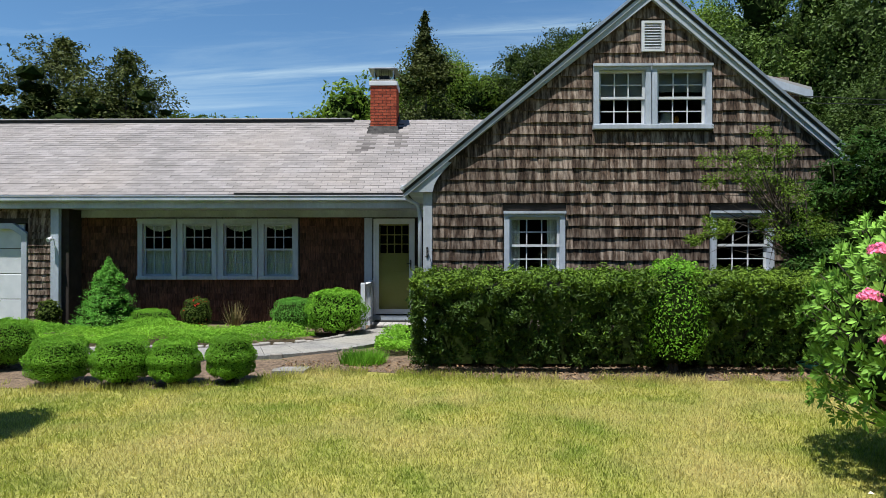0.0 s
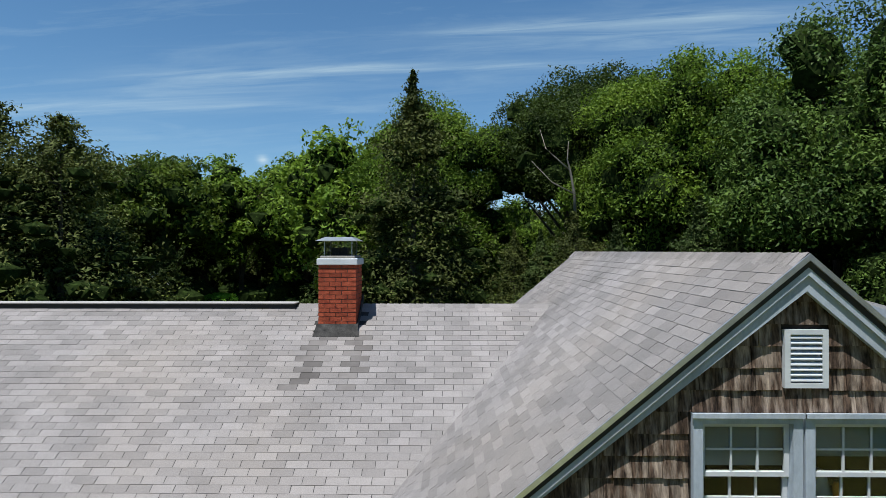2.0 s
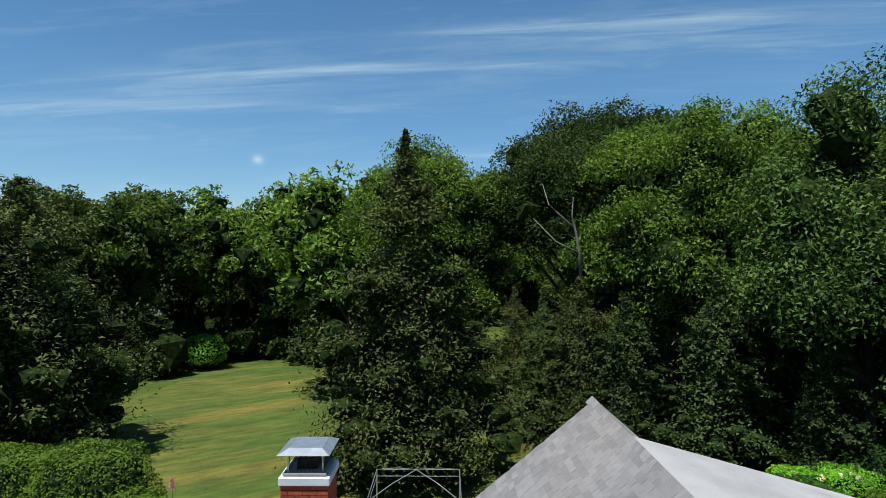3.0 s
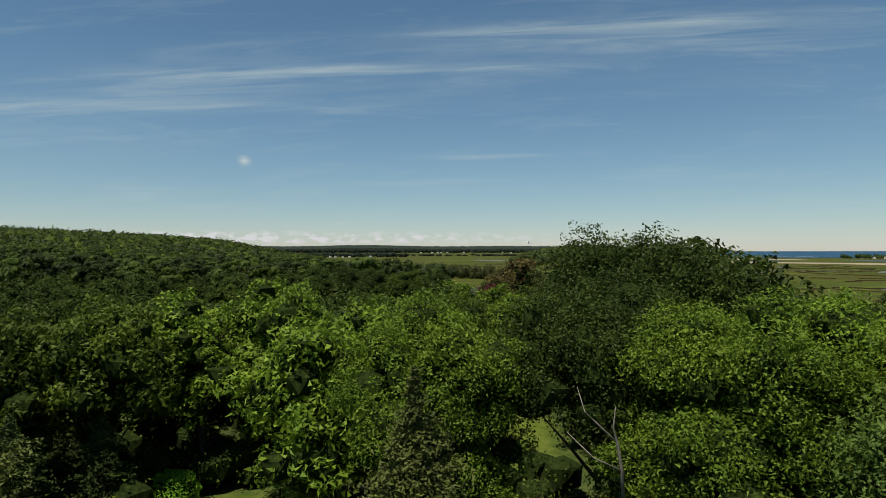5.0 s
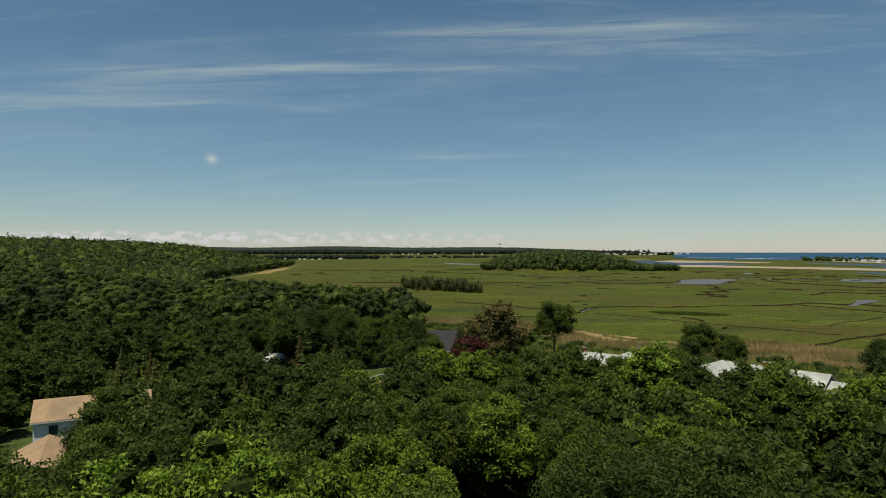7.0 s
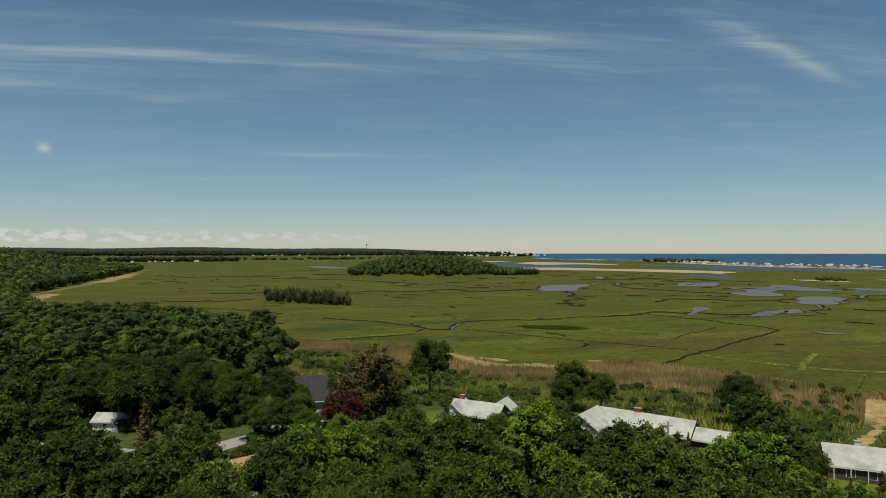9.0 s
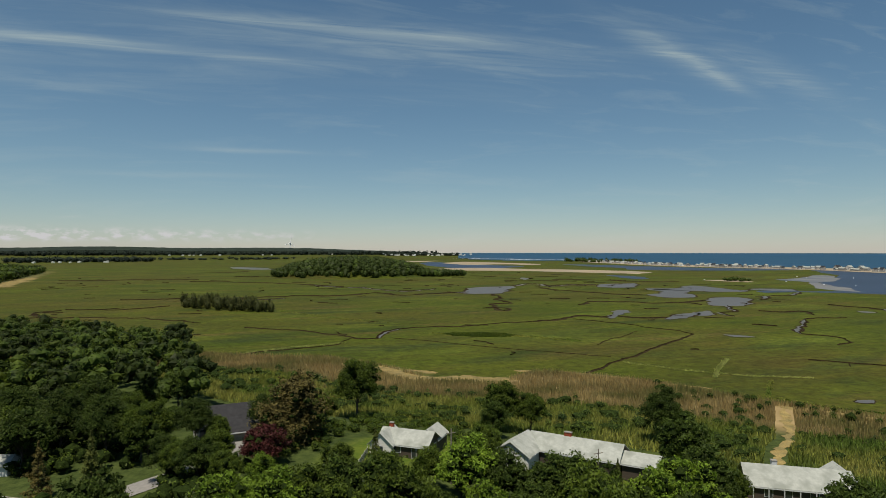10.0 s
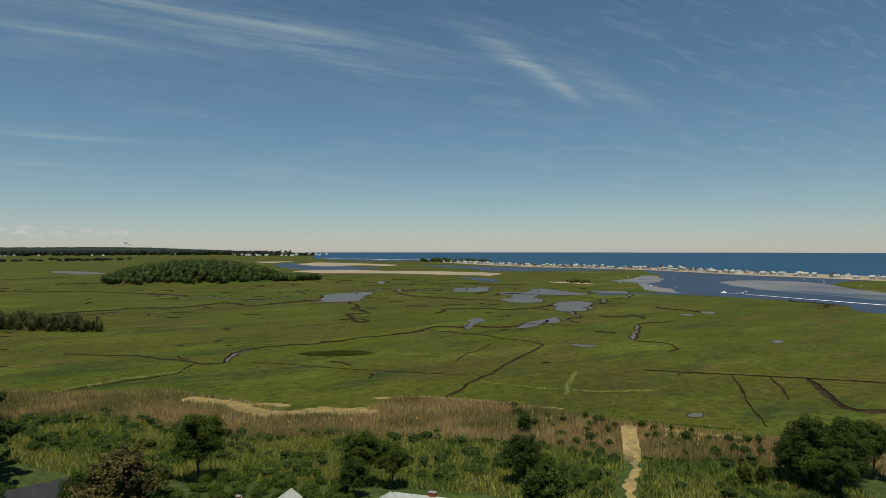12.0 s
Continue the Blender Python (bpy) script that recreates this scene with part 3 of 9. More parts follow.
    col = mix(zs.outputs[0], marsh, reed)
    col = mix(zs.outputs[1], col, wood)
    col = mix(zs.outputs[2], col, turf)
    lk.new(col, p.inputs["Base Color"])
    bp = nd.new("ShaderNodeBump")
    bp.inputs["Strength"].default_value, bp.inputs["Distance"].default_value = 0.5, 0.25
    lk.new(nz(1.2, 5), bp.inputs["Height"])
    lk.new(bp.outputs[0], p.inputs["Normal"])
    return m


ground_me = np_mesh("ground", np.stack([XX, YY, ZZ], -1).reshape(-1, 3), quads, ground_material())
DR = np.where(inside(REEDS + [(600, -400), (-600, -400), (-600, 300), (-60, 340)], XX, YY), 1, -1) * distance(REEDS, XX, YY)
zr = sstep(-4, 6, DD)
zw = sstep(-6, 10, np.where(YY < 400, DR, DD))
zw = np.where(XX < -20, np.maximum(zw, sstep(18, 30, DD)), zw)
yard = [(-22, 36), (-18, 58), (-8, 58), (-4, 36), (9, 38), (11, 20), (16, 18), (16, 2), (30, -40), (-40, -40), (-40, 12), (-24, 22)]
glade = [(2.9, 60), (3.4, 78), (11.8, 80), (8.6, 60)]
understory = [(2.2, 44), (2.6, 60), (9.6, 60), (5.4, 44)]  # low growth, no tall trees
lawn_a = [(18, 128), (22, 146), (34, 158), (60, 150), (56, 140), (30, 128)]
lawn_b = [(62, 140), (76, 140), (90, 128), (104, 112), (92, 98), (70, 110)]
zt = np.zeros(XX.shape)
for poly in (yard, glade, lawn_a, lawn_b):
    zt = np.maximum(zt, sstep(-1.5, 1.5, np.where(inside(poly, XX, YY), 1, -1) * distance(poly, XX, YY, True)))
att = ground_me.color_attributes.new("zone", "FLOAT_COLOR", "POINT")
att.data.foreach_set("color", np.stack([zr, zw, zt, np.ones(XX.shape)], -1).astype(np.float32).ravel())
ground_me.polygons.foreach_set("use_smooth", [True] * len(ground_me.polygons))
ground = tagged(new("ground", ground_me), "rolling ground of lawn, woodland floor and green salt marsh", "ground", kind="structure")


def z_at(x, y):
    return float(land_height(np.array([x], float), np.array([y], float))[0])


# ---- water, sand and creeks of the marsh ----
def ribbon(pts, width, seed, wander=0.25, step=6.0):
    """Left and right banks of a winding strip, uneven at every scale."""
    rnd = random.Random(seed)
    line = []
    for (x0, y0), (x1, y1) in zip(pts, pts[1:]):
        n = max(2, int(math.hypot(x1 - x0, y1 - y0) / step))
        for i in range(n):
            line.append((x0 + (x1 - x0) * i / n, y0 + (y1 - y0) * i / n))
    line.append(pts[-1])
    out, off, ws = [], 0.0, 1.0
    for i, (x, y) in enumerate(line):
        a, b = line[max(i - 1, 0)], line[min(i + 1, len(line) - 1)]
        n = math.hypot(b[0] - a[0], b[1] - a[1]) or 1
        nx, ny = -(b[1] - a[1]) / n, (b[0] - a[0]) / n
        off = off * 0.88 + rnd.uniform(-1, 1) * width * wander
        ws = min(1.8, max(0.3, ws * 0.5 + rnd.uniform(0.1, 1.9) * 0.5))
        end = min(1.0, 0.25 + 0.25 * min(i, len(line) - 1 - i))
        out.append((x + nx * off, y + ny * off, nx, ny, width * (ws if wander > 0.2 else 0.7 + 0.3 * ws) * end))
    return out


def strip(bm, banks, k0, k1, z0, z1):
    prev = None
    for x, y, nx, ny, w in banks:
        cur = (bm.verts.new((x + nx * w * k0, y + ny * w * k0, z0)), bm.verts.new((x + nx * w * k1, y + ny * w * k1, z1)))
        if prev:
            bm.faces.new((prev[0], prev[1], cur[1], cur[0]))
        prev = cur
    return bm


def smooth_line(pts, step, closed=False):
    """Points about a step apart along a smooth curve through the given ones."""
    n, out = len(pts), []
    for i in range(n if closed else n - 1):
        p0, p1, p2, p3 = [pts[j % n] if closed else pts[min(max(j, 0), n - 1)] for j in (i - 1, i, i + 1, i + 2)]
        m = max(2, int(math.hypot(p2[0] - p1[0], p2[1] - p1[1]) / step))
        for k in range(m):
            t = k / m
            out.append(tuple(0.5 * (2 * b + (c - a) * t + (2 * a - 5 * b + 4 * c - d) * t * t + (3 * b - a - 3 * c + d) * t ** 3) for a, b, c, d in zip(p0, p1, p2, p3)))
    return out if closed else out + [pts[-1]]


def meander(pts, step, swing, seed):
    """A smooth line with lesser bends of its own; its ends stay."""
    rnd = random.Random(seed)
    line = smooth_line(pts, step)
    ph = [rnd.uniform(0, 6.28) for _ in range(3)]
    out = []
    for i, (x, y) in enumerate(line):
        a, b = line[max(i - 1, 0)], line[min(i + 1, len(line) - 1)]
        n = math.hypot(b[0] - a[0], b[1] - a[1]) or 1
        o = swing * (math.sin(i * 0.55 + ph[0]) + 0.6 * math.sin(i * 1.27 + ph[1]) + 0.35 * math.sin(i * 2.9 + ph[2])) * min(1, 0.3 * min(i, len(line) - 1 - i))
        out.append((x - (b[1] - a[1]) / n * o, y + (b[0] - a[0]) / n * o))
    return out


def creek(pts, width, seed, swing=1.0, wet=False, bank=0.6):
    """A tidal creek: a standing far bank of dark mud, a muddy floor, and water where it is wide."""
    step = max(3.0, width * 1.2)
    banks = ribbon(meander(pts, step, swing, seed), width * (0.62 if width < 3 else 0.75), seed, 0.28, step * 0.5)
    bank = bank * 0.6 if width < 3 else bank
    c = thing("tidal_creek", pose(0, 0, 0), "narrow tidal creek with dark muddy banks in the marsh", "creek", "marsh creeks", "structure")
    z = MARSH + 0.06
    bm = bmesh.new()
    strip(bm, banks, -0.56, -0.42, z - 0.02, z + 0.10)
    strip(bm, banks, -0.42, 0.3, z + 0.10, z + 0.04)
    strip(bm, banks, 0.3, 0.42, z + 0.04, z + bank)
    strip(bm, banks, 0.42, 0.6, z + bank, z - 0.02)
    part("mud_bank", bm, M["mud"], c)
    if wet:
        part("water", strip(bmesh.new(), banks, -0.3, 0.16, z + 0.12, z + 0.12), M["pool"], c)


def ragged(pts, step, amount, seed):
    """A closed shore line through the given corners, uneven at two scales."""
    rnd = random.Random(seed)
    line = smooth_line(pts, step, True)
    n = len(line)
    ph = [rnd.uniform(0, 6.28) for _ in range(3)]
    out = []
    for i, (x, y) in enumerate(line):
        a, b = line[i - 1], line[(i + 1) % n]
        l = math.hypot(b[0] - a[0], b[1] - a[1]) or 1
        o = amount * (0.7 * math.sin(i * 0.8 + ph[0]) + 0.5 * math.sin(i * 1.9 + ph[1]) + rnd.uniform(-0.5, 0.5))
        out.append((x - (b[1] - a[1]) / l * o, y + (b[0] - a[0]) / l * o))
    return out


def grown(line, by):
    cx, cy = sum(p[0] for p in line) / len(line), sum(p[1] for p in line) / len(line)
    return [(x + (x - cx) / max(math.hypot(x - cx, y - cy), 1) * by, y + (y - cy) / max(math.hypot(x - cx, y - cy), 1) * by) for x, y in line]


def lake(pts, seed, mud=4.0, rough=0.06):
    """A pool of the marsh with its muddy rim."""
    size = max(math.hypot(a[0] - b[0], a[1] - b[1]) for a in pts for b in pts)
    line = ragged(pts, size / 14, size * rough * 0.5, seed)
    rnd_ = random.Random(seed)
    rim = [(x + (gx_ - x) * rnd_.uniform(0.1, 0.9), y + (gy_ - y) * rnd_.uniform(0.1, 0.9)) for (x, y), (gx_, gy_) in zip(line, grown(line, mud))]
    sheet("pool_shore", rim, MARSH + 0.07, M["mud"], "dark muddy shore round a marsh pool", "mud")
    sheet("marsh_pool", line, MARSH + 0.12, M["pool"], "still grey-blue pool lying in green salt marsh", "pool")


def blob(name, cx, cy, rx, ry, turn, mat, label, category, z, seed, group="", rough=0.28, n=40, kind="structure"):
    """A pool, bar or patch with an uneven shore."""
    rnd = random.Random(seed)
    ph = [rnd.uniform(0, 6.28) for _ in range(4)]
    bm, vs = bmesh.new(), []
    ct, st = math.cos(turn), math.sin(turn)
    for i in range(n):
        a = 2 * math.pi * i / n
        k = 1 + rough * sum(math.sin((j + 2) * a + ph[j]) / (j + 1.5) for j in range(4)) + rnd.uniform(-0.5, 0.5) * rough * (n > 40)
        u, v = math.cos(a) * rx * k, math.sin(a) * ry * k
        vs.append(bm.verts.new((cx + u * ct - v * st, cy + u * st + v * ct, z)))
    bm.faces.new(vs)
    bmesh.ops.triangulate(bm, faces=bm.faces[:])
    return tagged(finish(name, bm, mat), label, category, group, kind)


def sheet(name, pts, z, mat, label, category, kind="structure"):
    bm = bmesh.new()
    bm.faces.new([bm.verts.new((x, y, z)) for x, y in pts])
    bmesh.ops.recalc_face_normals(bm, faces=bm.faces[:])
    for f in bm.faces:
        if f.normal.z < 0:
            f.normal_flip()
    bmesh.ops.triangulate(bm, faces=bm.faces[:])
    return tagged(finish(name, bm, mat), label, category, kind=kind)


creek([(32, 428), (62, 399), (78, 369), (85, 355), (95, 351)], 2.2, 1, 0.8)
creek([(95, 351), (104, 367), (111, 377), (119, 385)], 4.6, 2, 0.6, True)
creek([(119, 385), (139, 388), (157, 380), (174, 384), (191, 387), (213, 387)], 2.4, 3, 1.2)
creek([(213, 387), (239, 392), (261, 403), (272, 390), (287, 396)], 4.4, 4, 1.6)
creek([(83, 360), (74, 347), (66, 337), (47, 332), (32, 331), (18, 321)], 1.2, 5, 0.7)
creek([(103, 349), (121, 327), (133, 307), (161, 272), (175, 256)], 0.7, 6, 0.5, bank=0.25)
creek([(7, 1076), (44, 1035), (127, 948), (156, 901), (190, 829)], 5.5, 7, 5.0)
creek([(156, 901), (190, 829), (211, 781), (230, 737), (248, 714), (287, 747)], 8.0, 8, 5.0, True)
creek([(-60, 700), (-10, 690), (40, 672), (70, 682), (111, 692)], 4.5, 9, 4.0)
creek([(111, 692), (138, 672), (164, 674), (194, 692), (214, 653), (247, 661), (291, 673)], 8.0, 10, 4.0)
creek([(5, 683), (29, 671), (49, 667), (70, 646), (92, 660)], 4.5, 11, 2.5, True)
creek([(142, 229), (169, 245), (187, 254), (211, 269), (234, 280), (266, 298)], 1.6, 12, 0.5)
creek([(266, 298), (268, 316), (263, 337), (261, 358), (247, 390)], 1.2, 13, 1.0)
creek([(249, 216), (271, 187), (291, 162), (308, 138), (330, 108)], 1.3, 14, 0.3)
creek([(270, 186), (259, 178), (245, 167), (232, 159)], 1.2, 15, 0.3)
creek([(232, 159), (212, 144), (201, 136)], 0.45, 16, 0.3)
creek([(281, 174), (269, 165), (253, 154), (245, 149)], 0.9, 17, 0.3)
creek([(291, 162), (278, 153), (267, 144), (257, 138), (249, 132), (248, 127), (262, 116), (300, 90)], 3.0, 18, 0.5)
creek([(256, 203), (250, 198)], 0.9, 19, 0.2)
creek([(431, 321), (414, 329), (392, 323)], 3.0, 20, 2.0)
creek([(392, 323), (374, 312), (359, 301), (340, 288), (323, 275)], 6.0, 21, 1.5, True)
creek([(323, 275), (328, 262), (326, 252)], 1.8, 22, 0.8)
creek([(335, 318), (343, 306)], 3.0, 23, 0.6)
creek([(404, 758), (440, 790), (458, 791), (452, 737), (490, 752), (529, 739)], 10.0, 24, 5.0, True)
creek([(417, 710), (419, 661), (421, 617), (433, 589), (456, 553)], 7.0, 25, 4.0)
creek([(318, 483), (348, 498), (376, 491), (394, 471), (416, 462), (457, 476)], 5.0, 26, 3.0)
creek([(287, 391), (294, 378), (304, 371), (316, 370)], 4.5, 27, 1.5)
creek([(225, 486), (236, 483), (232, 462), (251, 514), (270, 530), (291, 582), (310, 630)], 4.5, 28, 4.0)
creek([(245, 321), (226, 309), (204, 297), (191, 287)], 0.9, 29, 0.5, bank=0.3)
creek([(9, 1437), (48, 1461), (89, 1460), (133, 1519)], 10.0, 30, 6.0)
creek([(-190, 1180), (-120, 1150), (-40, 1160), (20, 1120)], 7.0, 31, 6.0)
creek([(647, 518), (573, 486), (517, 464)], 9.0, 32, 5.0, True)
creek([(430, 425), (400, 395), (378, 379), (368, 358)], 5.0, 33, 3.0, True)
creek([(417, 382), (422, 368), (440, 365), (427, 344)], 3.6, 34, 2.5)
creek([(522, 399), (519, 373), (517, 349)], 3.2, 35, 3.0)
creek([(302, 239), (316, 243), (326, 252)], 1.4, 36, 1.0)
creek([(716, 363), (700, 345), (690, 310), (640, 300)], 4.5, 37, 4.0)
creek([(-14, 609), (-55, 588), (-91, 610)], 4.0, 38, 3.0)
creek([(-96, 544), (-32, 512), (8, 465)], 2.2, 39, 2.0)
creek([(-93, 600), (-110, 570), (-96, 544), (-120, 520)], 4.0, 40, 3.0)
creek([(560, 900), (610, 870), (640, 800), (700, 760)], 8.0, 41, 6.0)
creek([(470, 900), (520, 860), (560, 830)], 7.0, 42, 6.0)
rnd = random.Random(5)
marks = bmesh.new()
for k in range(230):
    y = 250 + 1050 * rnd.random() ** 0.75
    x = rnd.uniform(-0.2 * y, 1.15 * y)
    if float(inland(np.array([x]), np.array([y]))[0]) > -30 or ((x - 285) / 175) ** 2 + ((y - 1190) / 145) ** 2 < 1 or x > 690 or (y < 480 and rnd.random() < 0.45 and x < 300):
        continue
    far = 0.25 + math.hypot(x, y) / 800
    a, n = rnd.uniform(-1.1, 0.1), rnd.uniform(4, 20) * far
    pts = [(x, y)]
    for _ in range(4):
        a += rnd.uniform(-0.95, 0.95)
        pts.append((pts[-1][0] + math.cos(a) * n / 3, pts[-1][1] + math.sin(a) * n / 3))
    w = rnd.uniform(0.35, 1.5) * far
    banks = ribbon(meander(pts, n / 8, n / 40, k), w, 100 + k, 0.3, max(1.2, n / 14))
    strip(marks, banks, -0.5, 0.35, MARSH + 0.06, MARSH + 0.08)
    strip(marks, banks, 0.35, 0.5, MARSH + 0.08, MARSH + 0.3 + 0.22 * w)
tagged(finish("creek_fingers", marks, M["mud"]), "small dark creek ends scattered over the marsh", "creeks", kind="stuff")
lake([(288, 667), (342, 745), (369, 758), (404, 758), (365, 690), (317, 640), (293, 640)], 41, 7)
lake([(515, 719), (555, 752), (602, 750), (564, 698), (525, 670), (504, 686)], 42, 7)
lake([(529, 641), (571, 637), (642, 672), (622, 603), (619, 562), (571, 562), (553, 587)], 43, 7)
lake([(553, 590), (512, 551), (478, 510), (452, 512), (459, 551), (511, 594), (535, 640)], 44, 7)
lake([(427, 440), (449, 466), (501, 501), (518, 480), (470, 436), (438, 419), (424, 423)], 45, 6)
lake([(276, 388), (290, 402), (307, 422), (323, 430), (321, 416), (306, 408), (296, 400), (280, 384)], 46, 3)
lake([(307, 365), (326, 380), (361, 392), (349, 377), (316, 363)], 47, 4)
lake([(363, 392), (381, 397), (360, 373), (346, 371)], 48, 4)
lake([(280, 290), (286, 284), (289, 276), (279, 280)], 49, 1.0)
lake([(397, 226), (396, 220), (385, 219), (388, 224)], 50, 0.8)
lake([(490, 351), (491, 338), (480, 337), (483, 346)], 51, 2)
lake([(522, 352), (528, 341), (512, 336), (514, 346)], 52, 2)
lake([(193, 159), (197, 159.5), (200, 158), (198, 156), (194, 156)], 53, 0.9)
lake([(533, 958), (555, 985), (540, 940), (510, 905)], 54, 6)
lake([(640, 575), (660, 590), (690, 570), (670, 540), (650, 545)], 55, 6)
lake([(113, 1844), (155, 1911), (216, 1690), (155, 1655)], 56, 6)
# the river, its flats and bars
RIVER = [(672, 537), (630, 560), (610, 535), (655, 522), (681, 493), (706, 458), (712, 415), (713, 365), (705, 327), (700, 301), (660, 276), (637, 261), (636, 244), (620, 60), (900, -100), (1290, 60),
         (1330, 486), (1350, 604), (1380, 731), (1440, 848), (1500, 1020), (1530, 1150), (1300, 960), (1167, 831), (974, 706), (864, 652), (803, 603), (762, 538), (729, 508)]
sheet("river", ragged(RIVER, 26, 4, 60), MARSH + 0.05, M["river"], "wide blue tidal river running behind the barrier beach", "river")
sheet("river_arm", ragged([(1250, 1890), (1303, 1765), (1308, 1586), (1371, 1262), (1500, 1207), (1481, 1109), (1229, 1126), (1045, 1266), (1131, 1427), (1151, 1622)], 40, 6, 61), MARSH + 0.06, M["river"], "blue side arm of the river behind the houses", "river")
sheet("river_arm", ragged([(953, 2456), (970, 2322), (896, 1980), (947, 1850), (967, 1690), (817, 1545), (727, 1503), (692, 1627), (720, 1863), (820, 2200)], 40, 6, 62), MARSH + 0.06, M["river"], "blue side arm of the river behind the island", "river")
sheet("river_arm", ragged([(766, 1024), (777, 957), (743, 875), (708, 852), (718, 919)], 14, 3, 63), MARSH + 0.06, M["river"], "shallow blue creek arm in the upper marsh", "river")
for k, (label, mat, pts) in enumerate((
        ("wet pale tidal flat in the river", "flat", [(1015, 606), (1131, 616), (1125, 525), (1073, 461), (989, 330), (860, 250), (790, 290), (823, 344), (849, 420), (894, 504)]),
        ("pale wet sand along the upper marsh", "flat", [(904, 757), (981, 779), (1147, 846), (1090, 775), (930, 680), (845, 632), (762, 538), (728, 498), (712, 506), (741, 560), (820, 632), (880, 700)]),
        ("long tan sand spit at the river mouth", "sand", [(933, 2236), (1110, 2473), (1177, 2292), (1183, 1949), (1088, 1832), (1045, 1953), (887, 1926)]),
        ("tan beach below the far coast", "sand", [(1071, 3140), (1334, 3424), (1371, 3080), (1125, 2754), (897, 2497)]),
        ("broad tan sand bank behind the marsh", "sand", [(632, 1562), (767, 1572), (847, 1405), (942, 1286), (962, 1135), (864, 1035), (850, 1072), (795, 1176), (713, 1317), (616, 1408)]),
        ("white sand patch on the marsh islet", "sand", [(775, 781), (808, 775), (814, 719), (783, 709)]))):
    sheet("sand_bar", ragged(pts, 30, 7, 80 + k), MARSH + 0.16 + 0.01 * k, M[mat], label, "sand bar")
sheet("river_marsh", ragged([(1122, 474), (1208, 487), (1290, 440), (1200, 250), (940, 300), (972, 375), (1016, 421)], 30, 5, 95), MARSH + 0.3, ground_me.materials[0], "green marsh islet by the river", "marsh")
BARRIER = [(1600, 2260), (1500, 1900), (1440, 1700), (1410, 1441), (1446, 1258), (1462, 1113), (1434, 969), (1374, 793), (1345, 701), (1330, 582), (1308, 462), (1290, 200)]
sheet("barrier_beach", smooth_line([(x - 25, y) for x, y in BARRIER], 60) + smooth_line([(x + 170, y) for x, y in BARRIER[::-1]], 60), MARSH + 0.35, M["sand"], "long sandy barrier beach between river and sea", "beach")
# the sea, lifted a little toward its edge as the land is
bm = bmesh.new()
rows_ = []
for i in range(122):
    az = radians(12 + i * 1.0)
    row = []
    for j in range(91):
        r0 = 4940 * (j / 90) ** 1.2 + 10
        x, y = r0 * math.sin(az), r0 * math.cos(az)
        row.append(bm.verts.new((x, y, MARSH - 0.9 + float(far_lift(x, y)) + 1.6 * float(sstep(2950, 3400, r0)))))
    rows_.append(row)
for a, b in zip(rows_, rows_[1:]):
    for j in range(90):
        bm.faces.new((a[j], a[j + 1], b[j + 1], b[j]))
bmesh.ops.recalc_face_normals(bm, faces=bm.faces[:])
# keep only what lies beyond the barrier and the far coast
shore = [(x + 130, y) for x, y in BARRIER[::-1]] + [(1760, 2480), (1500, 2600), (1390, 2900), (1420, 3200), (1600, 3600), (1760, 4000), (2150, 4940), (4960, 4960), (4960, -2000), (1900, -2000)]
kill = [f for f in bm.faces if not bool(inside(shore, np.array([f.calc_center_median().x]), np.array([f.calc_center_median().y]))[0])]
bmesh.ops.delete(bm, geom=kill, context="FACES")
for v in bm.verts:
    v.co.z += 1.2
for f in bm.faces:
    f.smooth = True
    if f.normal.z < 0:
        f.normal_flip()
tagged(finish("sea", bm, M["sea"]), "deep blue sea reaching to the horizon", "sea", kind="structure")


# ---- the shingled house ----
YF, YP, YG = 10.42, 13.55, 13.05  # front gable wall, porch wall, garage wall
RX, RZ = 3.36, 6.185              # ridge of the gable wing
PITCH_L, PITCH_R = 0.83, 0.875      # its two slopes
EZ = 2.76


def rake(x):
    return RZ - (PITCH_L * (RX - x) if x < RX else PITCH_R * (x - RX))


house = thing("house", pose(3, 14, 0), "weathered cedar-shingled cottage with a grey asphalt roof", "house")
HM = house.matrix_basis.inverted()


def hpart(name, bm, mat, parent=None, label="", smooth=False):
    ob = finish(name, bm, mat, None, label, smooth)
    ob.parent = parent or house
    if ob.parent is house:
        ob.matrix_parent_inverse = HM
    return ob


def holes_between(a, b, holes):
    """What is left of the span a-b once the holes are taken out."""
    spans = [(a, b)]
    for h0, h1 in holes:
        spans = [s for p, q in spans for s in ((p, min(q, h0)), (max(p, h1), q)) if s[1] - s[0] > 0.005]
    return spans


WIN = {"upper_l": (2.385, 3.345, 3.725, 4.79), "upper_r": (3.365, 4.365, 3.725, 4.79), "lower": (0.875, 1.90, 1.205, 2.305), "right": (4.35, 5.40, 1.215, 2.31)}
VENT = (3.205, 3.565, 5.02, 5.53)


def wall_with_holes(name, x0, x1, z0, top, breaks, holes, y0, y1, mat):
    bm = bmesh.new()
    xs = sorted({x0, x1, *[b for b in breaks if x0 < b < x1], *[h for w in holes for h in w[:2] if x0 < h < x1]})
    for a, b in zip(xs, xs[1:]):
        cut = [(w[2], w[3]) for w in holes if w[0] < (a + b) / 2 < w[1]]
        for p, q in holes_between(z0, 99, cut):
            if q < 99:
                prism(bm, [(a, p), (b, p), (b, q), (a, q)], y0, y1)
            elif top(a) > p + 0.02 or top(b) > p + 0.02:
                prism(bm, [(a, p), (b, p), (b, max(p, top(b))), (a, max(p, top(a)))], y0, y1)
    bmesh.ops.remove_doubles(bm, verts=bm.verts[:], dist=0.002)
    return hpart(name, bm, mat)


